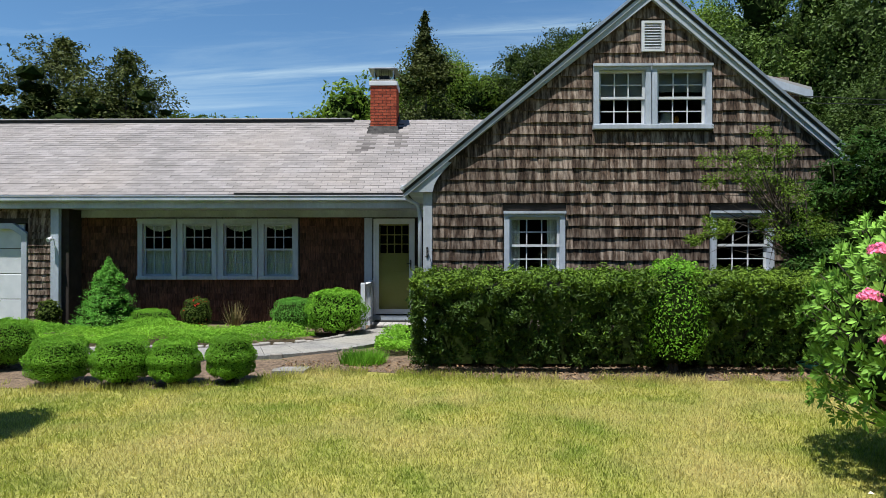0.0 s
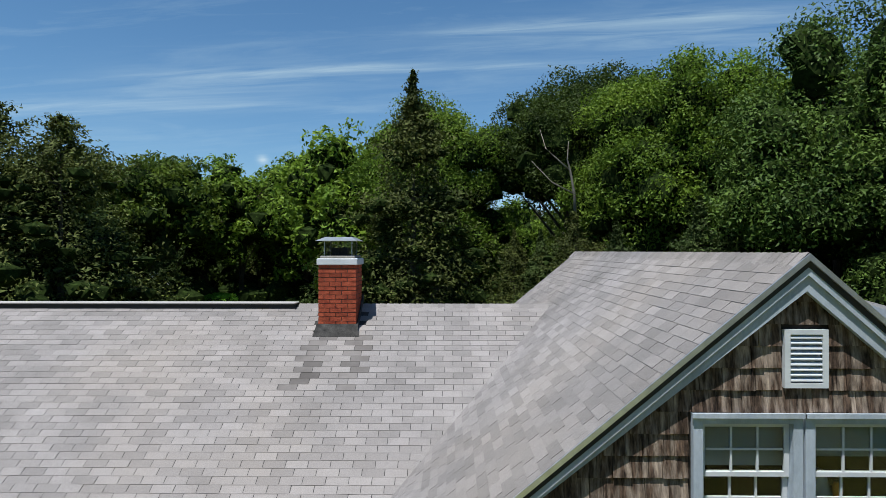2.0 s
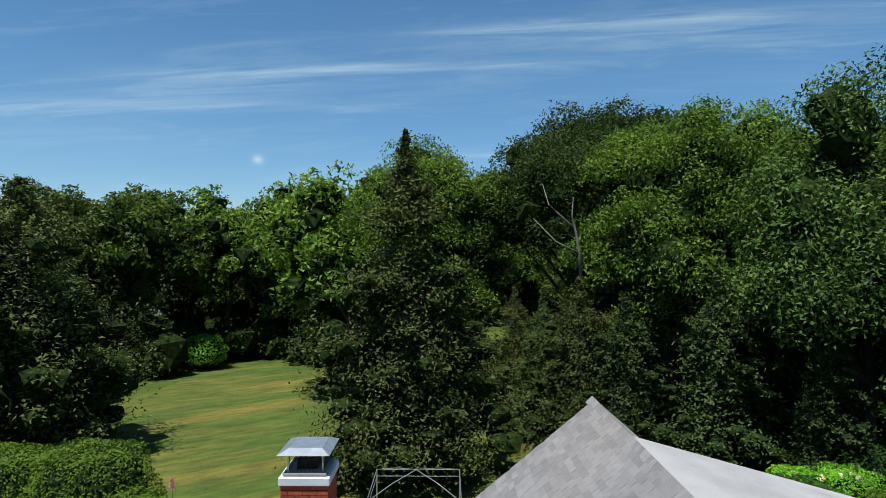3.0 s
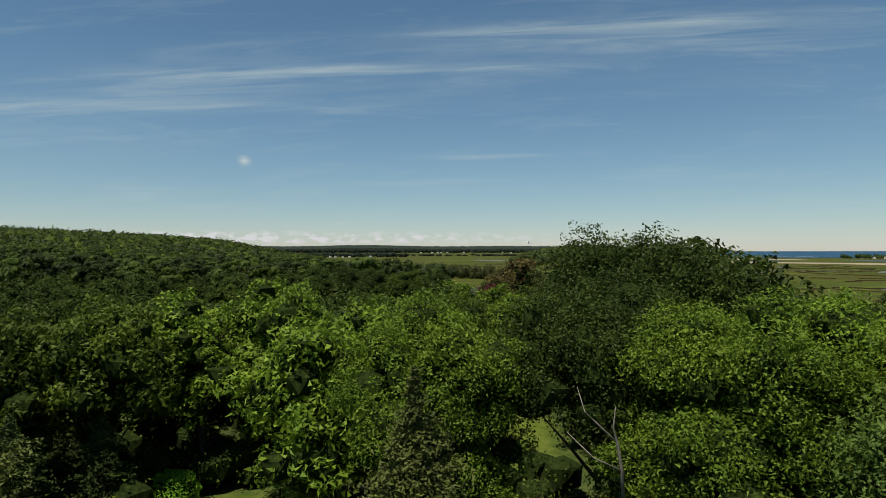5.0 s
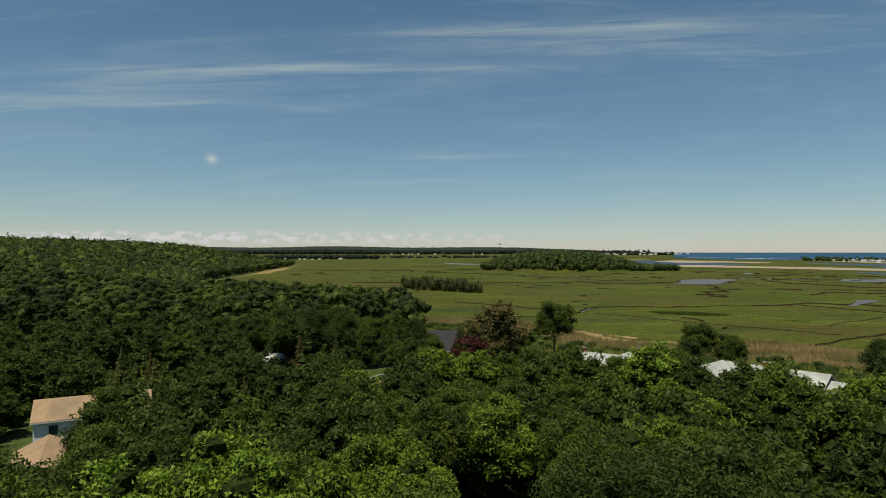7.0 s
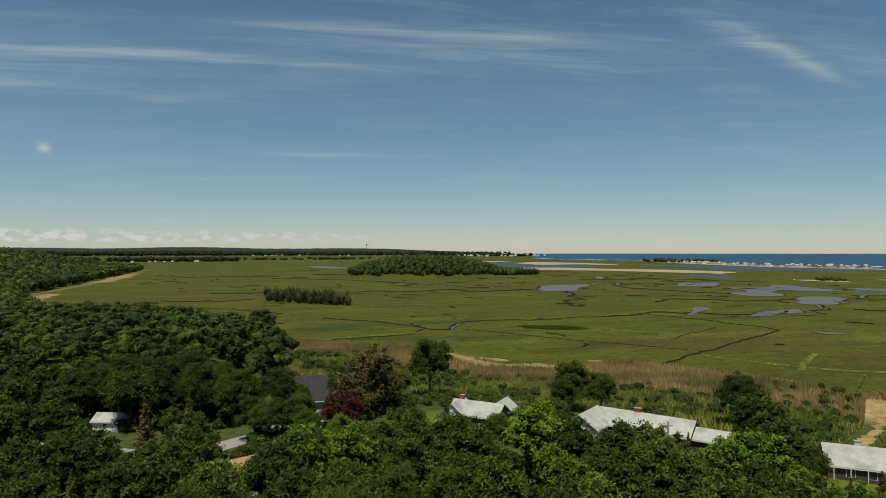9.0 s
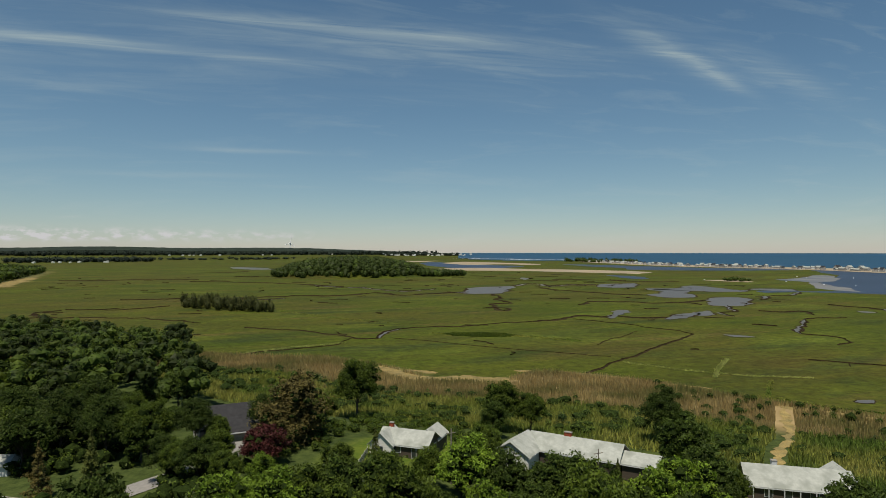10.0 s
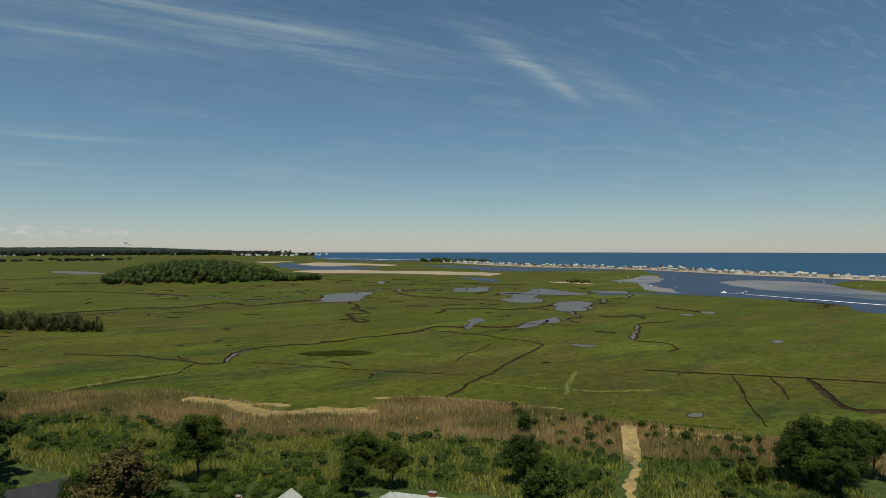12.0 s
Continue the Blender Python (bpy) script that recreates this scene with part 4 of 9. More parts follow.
gable_holes = [WIN["upper_l"], WIN["upper_r"], WIN["lower"], WIN["right"], VENT]
front_wall = wall_with_holes("wall_front", -0.40, 7.10, 0.0, lambda x: rake(x) - 0.02, [RX], gable_holes, YF, YF + 0.16, M["sheathing"])
BANK = [(-7.0 + 0.905 * i, -7.0 + 0.905 * i + 0.86, 1.04, 2.35) for i in range(4)]
DOOR = (-1.75, -0.84, 0.24, 2.36)
porch_wall = wall_with_holes("wall_porch", -8.40, -0.42, 0.0, lambda x: 2.75, [], [(w[0], w[1], w[2], w[3]) for w in BANK] + [DOOR], YP, YP + 0.16, M["sheathing"])
GDOOR = (-12.6, -9.15, 0.05, 2.24)
garage_wall = wall_with_holes("wall_garage", -18.0, -8.42, 0.0, lambda x: 2.72, [], [GDOOR], YG, YG + 0.16, M["sheathing"])
for nm, b in (("wall_wing_side", (-0.40, -0.26, YF + 0.16, 20.0, 0.0, 2.7)), ("wall_right", (6.96, 7.10, YF + 0.16, 20.0, 0.0, 2.85)), ("wall_back", (-18.0, 7.10, 20.0, 20.15, 0.0, 2.7)),
              ("wall_end", (-18.0, -17.85, YG + 0.16, 20.0, 0.0, 2.7)), ("wall_recess", (-8.42, -8.28, YG + 0.02, YP, 0.0, 2.7))):
    hpart(nm, a_box(*b), M["sheathing"])
hpart("wall_back_gable", prism(bmesh.new(), [(-0.4, 2.7), (7.1, 2.7), (RX, RZ - 0.12)], 20.0, 20.15), M["sheathing"])
# plain room surfaces, coloured near black so the interior looks unlit
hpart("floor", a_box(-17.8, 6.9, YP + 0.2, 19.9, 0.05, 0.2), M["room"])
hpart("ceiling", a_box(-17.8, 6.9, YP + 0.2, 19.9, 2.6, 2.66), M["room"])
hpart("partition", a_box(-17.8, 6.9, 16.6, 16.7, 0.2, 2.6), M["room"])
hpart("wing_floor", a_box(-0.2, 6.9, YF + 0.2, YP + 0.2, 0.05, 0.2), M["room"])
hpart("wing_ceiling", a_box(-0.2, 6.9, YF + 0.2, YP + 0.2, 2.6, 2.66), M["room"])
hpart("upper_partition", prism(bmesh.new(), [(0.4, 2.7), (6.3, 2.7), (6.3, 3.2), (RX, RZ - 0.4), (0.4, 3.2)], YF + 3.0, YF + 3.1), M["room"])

# roofs: a deck under each slope
R_RIDGE, R_EAVE = (16.65, 5.19), (12.88, 2.85)
slope_m = (R_RIDGE[1] - R_EAVE[1]) / (R_RIDGE[0] - R_EAVE[0])
bm = bmesh.new()


def deck(bm, quad, thick):
    top = [bm.verts.new(p) for p in quad]
    low = [bm.verts.new((p[0], p[1], p[2] - thick)) for p in quad]
    bm.faces.new(top)
    bm.faces.new(low[::-1])
    for i in range(4):
        bm.faces.new((top[i], low[i], low[(i + 1) % 4], top[(i + 1) % 4]))
    bmesh.ops.recalc_face_normals(bm, faces=bm.faces[:])
    return bm


deck(bm, [(-18.3, R_EAVE[0], R_EAVE[1]), (1.0, R_EAVE[0], R_EAVE[1]), (3.3, R_RIDGE[0], R_RIDGE[1]), (-18.3, R_RIDGE[0], R_RIDGE[1])], 0.14)
deck(bm, [(-18.3, R_RIDGE[0], R_RIDGE[1]), (3.3, R_RIDGE[0], R_RIDGE[1]), (1.0, 20.42, R_EAVE[1]), (-18.3, 20.42, R_EAVE[1])], 0.14)
main_roof = hpart("roof_main", bm, M["roof_gap"], None, "long low-pitched grey asphalt roof")
bm = bmesh.new()
G0, G1 = YF - 0.13, 20.2
XL, XR = -0.83, 7.45
deck(bm, [(XL, G0, rake(XL)), (RX, G0, RZ), (RX, G1, RZ), (XL, G1, rake(XL))], 0.10)
deck(bm, [(RX, G0, RZ), (XR, G0, rake(XR)), (XR, G1, rake(XR)), (RX, G1, RZ)], 0.10)
wing_roof = hpart("roof_wing", bm, M["roof_gap"], None, "steep grey asphalt gable roof")
# shed dormer on the far slope
DY0, DY1, DX = 13.0, 17.6, 7.5
bm = bmesh.new()
deck(bm, [(RX + 0.02, DY0 - 0.12, RZ + 0.012), (DX, DY0 - 0.12, RZ - 1.12), (DX, DY1, RZ - 1.12), (RX + 0.02, DY1, RZ + 0.012)], 0.09)
dormer = hpart("dormer_roof", bm, M["roof_roll"], None, "low pale shed dormer roof")
hpart("dormer_fascia", deck(bmesh.new(), [(RX + 0.5, DY0 - 0.16, RZ - 0.14), (DX, DY0 - 0.16, RZ - 1.20), (DX, DY0 - 0.10, RZ - 1.20), (RX + 0.5, DY0 - 0.10, RZ - 0.14)], 0.16), M["trim"])
cheek = prism(bmesh.new(), [(RX + 0.3, RZ - 0.12), (DX - 0.2, RZ - 1.17), (DX - 0.2, rake(DX - 0.2) - 0.1), (RX + 0.3, rake(RX + 0.3) - 0.1)], DY0, DY0 + 0.1)
dormer_wall = hpart("dormer_wall", cheek, M["sheathing"])
prism_b = prism(bmesh.new(), [(RX + 0.3, RZ - 0.12), (DX - 0.2, RZ - 1.17), (DX - 0.2, rake(DX - 0.2) - 0.1), (RX + 0.3, rake(RX + 0.3) - 0.1)], DY1 - 0.2, DY1 - 0.1)
hpart("dormer_back", prism_b, M["sheathing"])
hpart("dormer_front", a_box(DX - 0.3, DX - 0.2, DY0, DY1 - 0.2, 2.6, RZ - 1.2), M["sheathing"])

# rake boards, eave boards, corner boards
for sgn in (-1, 1):
    xe = XL if sgn < 0 else XR
    hpart("rake_board", prism(bmesh.new(), [(RX, RZ - 0.10), (xe, rake(xe) - 0.10), (xe, rake(xe) - (0.13 if sgn < 0 else 0.24)), (RX, RZ - 0.31)], YF - 0.10, YF - 0.035), M["trim"])
    hpart("rake_mould", prism(bmesh.new(), [(RX, RZ - 0.085), (xe, rake(xe) - 0.085), (xe, rake(xe) - 0.17), (RX, RZ - 0.17)], YF - 0.125, YF - 0.101), M["trim"])
    hpart("drip_edge", prism(bmesh.new(), [(RX, RZ + 0.02), (xe, rake(xe) + 0.02), (xe, rake(xe) - 0.04), (RX, RZ - 0.04)], G0 - 0.025, G0 - 0.003), M["metal"], None, "weathered drip edge")
hpart("eave_return", prism(bmesh.new(), [(XL + 0.01, EZ - 0.12), (-0.34, EZ - 0.12), (-0.31, EZ + 0.0), (-0.25, EZ + 0.12), (-0.14, EZ + 0.26), (-0.02, EZ + 0.38), (-0.1, EZ + 0.40), (XL + 0.01, EZ - 0.10)], YF - 0.098, YF - 0.037), M["trim"])
hpart("corner_board", a_box(-0.50, -0.345, YF - 0.03, YF + 0.14, 0.0, EZ - 0.12, bevel=0.006), M["trim"])
hpart("side_board", a_box(-0.50, -0.405, YF + 0.145, YP - 0.02, 2.3, EZ - 0.12), M["trim"])
hpart("wing_eave_board", a_box(XL + 0.06, -0.41, YF - 0.03, R_EAVE[0] + 0.2, EZ - 0.12, EZ - 0.06), M["trim"])
hpart("wing_gutter", a_box(XL - 0.05, XL + 0.03, G0, R_EAVE[0] - 0.05, EZ - 0.10, EZ - 0.01, bevel=0.02), M["trim"])
hpart("downpipe", tube(bmesh.new(), [(XL + 0.02, YF + 0.1, EZ - 0.1), (XL + 0.05, YF + 0.1, EZ - 0.22), (-0.6, YF + 0.08, EZ - 0.32), (-0.56, YF + 0.06, EZ - 0.5), (-0.56, YF + 0.06, 0.05)], [0.035] * 5, 8), M["trim"], None, "pale painted downpipe", True)
hpart("fascia", a_box(-18.3, -0.55, R_EAVE[0] - 0.03, R_EAVE[0] - 0.003, 2.55, 2.83), M["trim"])
hpart("gutter", a_box(-18.3, -0.72, R_EAVE[0] - 0.14, R_EAVE[0] - 0.033, 2.69, 2.79, bevel=0.02), M["trim"])
hpart("gutter_lip", a_box(-18.3, -0.72, R_EAVE[0] - 0.152, R_EAVE[0] - 0.10, 2.792, 2.806), M["white"])
hpart("soffit", a_box(-18.3, -0.42, R_EAVE[0], YP - 0.01, 2.55, 2.58), M["trim"])
hpart("frieze", a_box(-8.3, -0.52, YP - 0.03, YP - 0.003, 2.39, 2.547), M["trim"])
hpart("ridge_vent", a_box(-18.3, -2.72, R_RIDGE[0] - 0.13, R_RIDGE[0] + 0.13, R_RIDGE[1] - 0.05, R_RIDGE[1] + 0.022), M["roof_gap"])
hpart("ridge_vent_cap", a_box(-18.3, -2.70, R_RIDGE[0] - 0.155, R_RIDGE[0] + 0.155, R_RIDGE[1] + 0.024, R_RIDGE[1] + 0.055, bevel=0.01), M["roof_roll"])
hpart("loose_drip_edge", prism(bmesh.new(), [(-4.6, 2.83), (-0.7, 2.845), (-0.7, 2.865), (-4.6, 2.87)], R_EAVE[0] - 0.10, R_EAVE[0] - 0.02), M["dark_metal"])
hpart("porch_post", a_box(-8.60, -8.42, YG - 0.10, YG - 0.003, 0.0, 2.55, bevel=0.006), M["trim"])
hpart("door_jamb_board", a_box(-1.95, -1.78, YP - 0.05, YP - 0.003, 0.0, 2.37), M["trim"])
hpart("step_riser", a_box(-1.76, -0.42, YP - 0.06, YP - 0.004, 0.0, 0.22), M["trim"])

# rakes and vents
vent = thing("gable_vent", pose(3.385, YF, 5.275), "white louvred gable vent in the shingle wall", "vent")
part("vent_back", a_box(-0.17, 0.17, 0.02, 0.05, -0.235, 0.235), M["sheathing"], vent)
for nm, b in (("vent_rim", (-0.192, -0.142, -0.05, 0.02, -0.258, 0.258)), ("vent_rim", (0.142, 0.192, -0.05, 0.02, -0.258, 0.258)), ("vent_rim", (-0.142, 0.142, -0.05, 0.02, 0.215, 0.258)), ("vent_rim", (-0.142, 0.142, -0.05, 0.02, -0.258, -0.215))):
    part(nm, a_box(*b), M["white"], vent)
for i in range(9):
    z = -0.19 + i * 0.047
    bm = deck(bmesh.new(), [(-0.140, -0.045, z), (0.140, -0.045, z), (0.140, 0.015, z + 0.045), (-0.140, 0.015, z + 0.045)], 0.01)
    part("louvre", bm, M["white"], vent)


def window(num, x0, x1, z0, z1, y, trim=0.085, cols=3, inner="curtain", label="white-trimmed double-hung window with small panes"):
    """A double-hung window: casing, sill, two sashes with bars, and its panes."""
    w = thing("window_%d" % num, pose((x0 + x1) / 2, y, z0), label, "window", "windows", "structure")
    hw, h, t = (x1 - x0) / 2, z1 - z0, trim
    part("window_frame", box(box(box(bmesh.new(), -hw, -hw + t, -0.065, 0.10, 0, h), hw - t, hw, -0.065, 0.10, 0, h), -hw + t, hw - t, -0.065, 0.10, h - t, h), M["trim"], w)
    part("head_moulding", a_box(-hw - 0.015, hw + 0.015, -0.095, -0.067, h - 0.03, h + 0.012), M["trim"], w)
    part("window_sill", a_box(-hw - 0.015, hw + 0.015, -0.10, 0.10, -0.03, 0.05, bevel=0.006), M["trim"], w)
    mid = h * 0.5
    for nm, a, b, yy in (("lower_sash", 0.052, mid, 0.035), ("upper_sash", mid - 0.04, h - t - 0.002, 0.005)):
        s = 0.042
        l, r = -hw + t + 0.002, hw - t - 0.002
        bm = bmesh.new()
        box(bm, l, l + s, yy, yy + 0.03, a, b)
        box(bm, r - s, r, yy, yy + 0.03, a, b)
        box(bm, l + s, r - s, yy, yy + 0.03, a, a + s)
        box(bm, l + s, r - s, yy, yy + 0.03, b - s, b)
        gx0, gx1, gz0, gz1 = l + s, r - s, a + s, b - s
        for c in range(1, cols):
            xx = gx0 + (gx1 - gx0) * c / cols
            box(bm, xx - 0.009, xx + 0.009, yy + 0.004, yy + 0.026, gz0, gz1)
        zz = (gz0 + gz1) / 2
        for c in range(cols):
            p, q = gx0 + (gx1 - gx0) * c / cols + 0.009, gx0 + (gx1 - gx0) * (c + 1) / cols - 0.009
            box(bm, p, q, yy + 0.004, yy + 0.026, zz - 0.009, zz + 0.009)
        sash = part(nm, bm, M["trim"] if inner == "cafe" else M["white"], w)
        for c in range(cols):
            for rr in range(2):
                p, q = gx0 + (gx1 - gx0) * c / cols, gx0 + (gx1 - gx0) * (c + 1) / cols
                e, f = gz0 + (gz1 - gz0) * rr / 2, gz0 + (gz1 - gz0) * (rr + 1) / 2
                pane = part("pane", a_box(p, q, yy + 0.013, yy + 0.017, e, f), M["glass"], sash)
                pane.visible_shadow = False
    if inner == "curtain":
        for sd in (-1, 1):
            bm = bmesh.new()
            prev = None
            for i in range(13):
                f = i / 12
                xx = sd * (hw - t - 0.01 - f * hw * 0.36)
                yy = 0.13 + 0.018 * math.sin(i * 1.9)
                cur = [bm.verts.new((xx, yy, z)) for z in (0.06, h * 0.5, h - 0.1)]
                if prev:
                    for j in range(2):
                        bm.faces.new((prev[j], cur[j], cur[j + 1], prev[j + 1]))
                prev = cur
            part("curtain", bm, M["curtain"], w, "white gathered curtain", True)
    elif inner == "cafe":
        bm = bmesh.new()
        prev = None
        for i in range(33):
            xx = -hw + t + 0.01 + (2 * hw - 2 * t - 0.02) * i / 32
            yy = 0.13 + 0.014 * math.sin(i * 2.1)
            cur = [bm.verts.new((xx, yy, z)) for z in (0.06, h * 0.3, h * 0.5)]
            if prev:
                for j in range(2):
                    bm.faces.new((prev[j], cur[j], cur[j + 1], prev[j + 1]))
            prev = cur
        part("cafe_curtain", bm, M["curtain"], w, "white cafe curtain", True)
        bm = bmesh.new()
        prev = None
        for i in range(25):
            u = -1 + 2 * i / 24
            drop = 0.06 + 0.11 * (1 - u * u) * (1 if num % 2 else 0.7) + 0.01 * math.sin(i * 2.4)
            cur = [bm.verts.new((u * (hw - t - 0.01), 0.13 + 0.01 * math.sin(i * 2.1), z)) for z in (h - 0.08, h - 0.10 - drop)]
            if prev:
                bm.faces.new((prev[0], cur[0], cur[1], prev[1]))
            prev = cur
        part("valance", bm, M["curtain"], w, "white swagged valance", True)
    elif inner.startswith("blind"):
        low = 0.52 if inner == "blind" else 0.60
        bm = bmesh.new()
        n = 22
        for i in range(n):
            z = h * low + (h - 0.1 - h * low) * i / n
            bm.faces.new([bm.verts.new(p) for p in ((-hw + t, 0.12, z), (hw - t, 0.12, z), (hw - t, 0.135, z + 0.021), (-hw + t, 0.135, z + 0.021))])
        part("blind", bm, M["blind"], w, "half-drawn slatted blind")
    return w


window(1, *WIN["upper_l"], YF, inner="blind")
window(2, *WIN["upper_r"], YF, inner="blind_short")
window(3, *WIN["lower"], YF, inner="curtain")
window(4, *WIN["right"], YF, inner="none")
for i, b in enumerate(BANK):
    window(5 + i, *b, YP, trim=0.10, inner="cafe", label="grey-blue double-hung window with cafe curtain")
for i in range(3):
    hpart("mullion", a_box(BANK[i][1] + 0.002, BANK[i + 1][0] - 0.002, YP - 0.035, YP + 0.1, 1.04, 2.35), M["trim"])
hpart("mullion", a_box(3.347, 3.363, YF - 0.03, YF + 0.1, 3.725, 4.79), M["trim"])
# table lamp inside the upper window
lamp = thing("table_lamp", pose(3.80, YF + 0.55, 3.645), "dim table lamp with pale shade behind the window", "lamp")
bm = bmesh.new()
tube(bm, [(0, 0, 0), (0, 0, 0.03), (0, 0, 0.06), (0, 0, 0.25)], [0.07, 0.07, 0.02, 0.02], 12)
part("base", bm, M["dark_metal"], lamp)
part("shade", tube(bmesh.new(), [(0, 0, 0.22), (0, 0, 0.45)], [0.17, 0.08], 20), M["curtain"], lamp, "pale cloth shade", True)
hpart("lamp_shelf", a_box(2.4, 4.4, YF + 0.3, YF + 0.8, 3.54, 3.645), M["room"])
vase = thing("glass_vase", pose(3.93, YF + 0.4, 3.86), "small amber glass ornament behind the window pane", "vase")
part("bowl", tube(bmesh.new(), [(0, 0, -0.22), (0, 0, -0.08), (0, 0, 0.0), (0, 0, 0.1), (0, 0, 0.16)], [0.04, 0.02, 0.03, 0.05, 0.03], 14), M["amber"], vase, "", True)

# storm door with the panelled door behind it
door = thing("door_1", pose((DOOR[0] + DOOR[1]) / 2, YP, DOOR[2]), "olive-yellow panelled door behind a white storm door", "door", kind="structure")
hw, h = (DOOR[1] - DOOR[0]) / 2, DOOR[3] - DOOR[2]
part("door_frame", box(box(box(bmesh.new(), -hw, -hw + 0.05, -0.06, 0.1, 0, h), hw - 0.05, hw, -0.06, 0.1, 0, h), -hw + 0.05, hw - 0.05, -0.06, 0.1, h - 0.05, h), M["white"], door)
st = part("storm_door", box(box(box(box(bmesh.new(), -hw + 0.052, -hw + 0.12, -0.045, -0.015, 0.01, h - 0.052), hw - 0.12, hw - 0.052, -0.045, -0.015, 0.01, h - 0.052), -hw + 0.12, hw - 0.12, -0.045, -0.015, h - 0.12, h - 0.052), -hw + 0.12, hw - 0.12, -0.045, -0.015, 0.01, 0.12), M["white"], door)
part("pane", a_box(-hw + 0.12, hw - 0.12, -0.032, -0.028, 0.12, h - 0.12), M["glass"], st).visible_shadow = False
part("handle", tube(box(bmesh.new(), hw - 0.10, hw - 0.07, -0.06, -0.046, h * 0.46, h * 0.57), [(hw - 0.085, -0.075, h * 0.53), (hw - 0.17, -0.075, h * 0.53)], [0.01, 0.01], 6), M["dark_metal"], st)
leafd = part("panel_door", box(box(box(bmesh.new(), -hw + 0.06, hw - 0.06, 0.06, 0.10, 0.01, h * 0.63), -hw + 0.06, -hw + 0.13, 0.06, 0.10, h * 0.63, h - 0.06), hw - 0.13, hw - 0.06, 0.06, 0.10, h * 0.63, h - 0.06), M["door"], door, "olive-yellow painted door")
part("top_rail", a_box(-hw + 0.13, hw - 0.13, 0.06, 0.10, h - 0.14, h - 0.06), M["door"], leafd)
for i in range(5):
    xx = -hw + 0.13 + (2 * hw - 0.26) * i / 4
    part("glazing_bar", a_box(xx - 0.012, xx + 0.012, 0.062, 0.09, h * 0.63, h - 0.14), M["door"], leafd)
for i in range(4):
    zz = h * 0.635 + (h - 0.145 - h * 0.635) * i / 3
    part("glazing_bar", a_box(-hw + 0.13, hw - 0.13, 0.066, 0.086, zz - 0.011, zz + 0.011), M["door"], leafd)
for i in range(4):
    for j in range(3):
        p, q = -hw + 0.13 + (2 * hw - 0.26) * i / 4, -hw + 0.13 + (2 * hw - 0.26) * (i + 1) / 4
        e, f = h * 0.635 + (h - 0.145 - h * 0.635) * j / 3, h * 0.635 + (h - 0.145 - h * 0.635) * (j + 1) / 3
        part("pane", a_box(p, q, 0.074, 0.078, e, f), M["glass"], leafd).visible_shadow = False
for p, q in (((-0.26, 0.40), (0.26, 0.80)), ((-0.26, 0.80), (0.26, 0.40))):
    d = Vector((q[0] - p[0], 0, q[1] - p[1]))
    n = Vector((-d.z, 0, d.x)).normalized() * 0.028
    part("cross_buck", prism(bmesh.new(), [(p[0] + n.x, p[1] + n.z), (p[0] - n.x, p[1] - n.z), (q[0] - n.x, q[1] - n.z), (q[0] + n.x, q[1] + n.z)], 0.048 if p[1] < 0.5 else 0.044, 0.059), M["door"], leafd)
for a, b in ((-0.27, -0.03), (0.03, 0.27)):
    part("door_panel", a_box(a, b, 0.05, 0.059, 0.95, 1.25, bevel=0.004), M["door"], leafd)

# garage door with clipped corners
gd = thing("garage_door", pose((GDOOR[0] + GDOOR[1]) / 2, YG, 0.05), "white garage door with clipped upper corners", "garage door")
hw, h = (GDOOR[1] - GDOOR[0]) / 2, GDOOR[3] - GDOOR[2]
part("surround", prism(prism(bmesh.new(), [(hw - 0.12, 0), (hw, 0), (hw, h - 0.22), (hw - 0.12, h - 0.27)], -0.05, 0.05), [(hw, h - 0.22), (hw - 0.30, h), (-hw, h), (-hw, h - 0.12), (hw - 0.35, h - 0.12), (hw - 0.12, h - 0.27)], -0.05, 0.05), M["trim"], gd)
for i in range(4):
    part("door_section", a_box(-hw, hw - 0.12, 0.05, 0.10, 0.01 + i * h / 4, (i + 1) * h / 4 - 0.006, bevel=0.008), M["white"], gd)

# chimney
CX0, CX1, CY0, CY1 = -2.15, -1.47, 15.97, 16.70
chim = thing("chimney", pose(-1.76, 16.16, 4.6), "square red brick chimney with a white crown and metal cap", "chimney")


def cpart(name, bm, mat, label="", smooth=False):
    ob = finish(name, bm, mat, chim, label, smooth)
    ob.matrix_parent_inverse = chim.matrix_basis.inverted()
    return ob


cpart("core", a_box(CX0 + 0.012, CX1 - 0.012, CY0 + 0.012, CY1 - 0.012, 4.2, 5.98), M["mortar"])
cpart("crown", a_box(CX0 - 0.03, CX1 + 0.03, CY0 - 0.03, CY1 + 0.03, 5.97, 6.09, bevel=0.012), M["white"], "white painted crown course")
cpart("crown_top", a_box(CX0 + 0.02, CX1 - 0.02, CY0 + 0.02, CY1 - 0.02, 6.09, 6.14, bevel=0.015), M["concrete"])
for a, b in ((CX0 + 0.08, CY0 + 0.08), (CX1 - 0.10, CY0 + 0.08), (CX0 + 0.08, CY1 - 0.10), (CX1 - 0.10, CY1 - 0.10)):
    cpart("cap_leg", a_box(a, a + 0.02, b, b + 0.02, 6.11, 6.41), M["metal"])
bm = bmesh.new()
for i in range(9):
    xx = CX0 + 0.1 + (CX1 - CX0 - 0.2) * i / 8
    box(bm, xx - 0.003, xx + 0.003, CY0 + 0.088, CY0 + 0.094, 6.14, 6.40)
    yy = CY0 + 0.1 + (CY1 - CY0 - 0.2) * i / 8
    box(bm, CX1 - 0.094, CX1 - 0.088, yy - 0.003, yy + 0.003, 6.14, 6.40)
    box(bm, CX0 + 0.088, CX0 + 0.094, yy - 0.003, yy + 0.003, 6.14, 6.40)
cpart("mesh_screen", bm, M["dark_metal"])
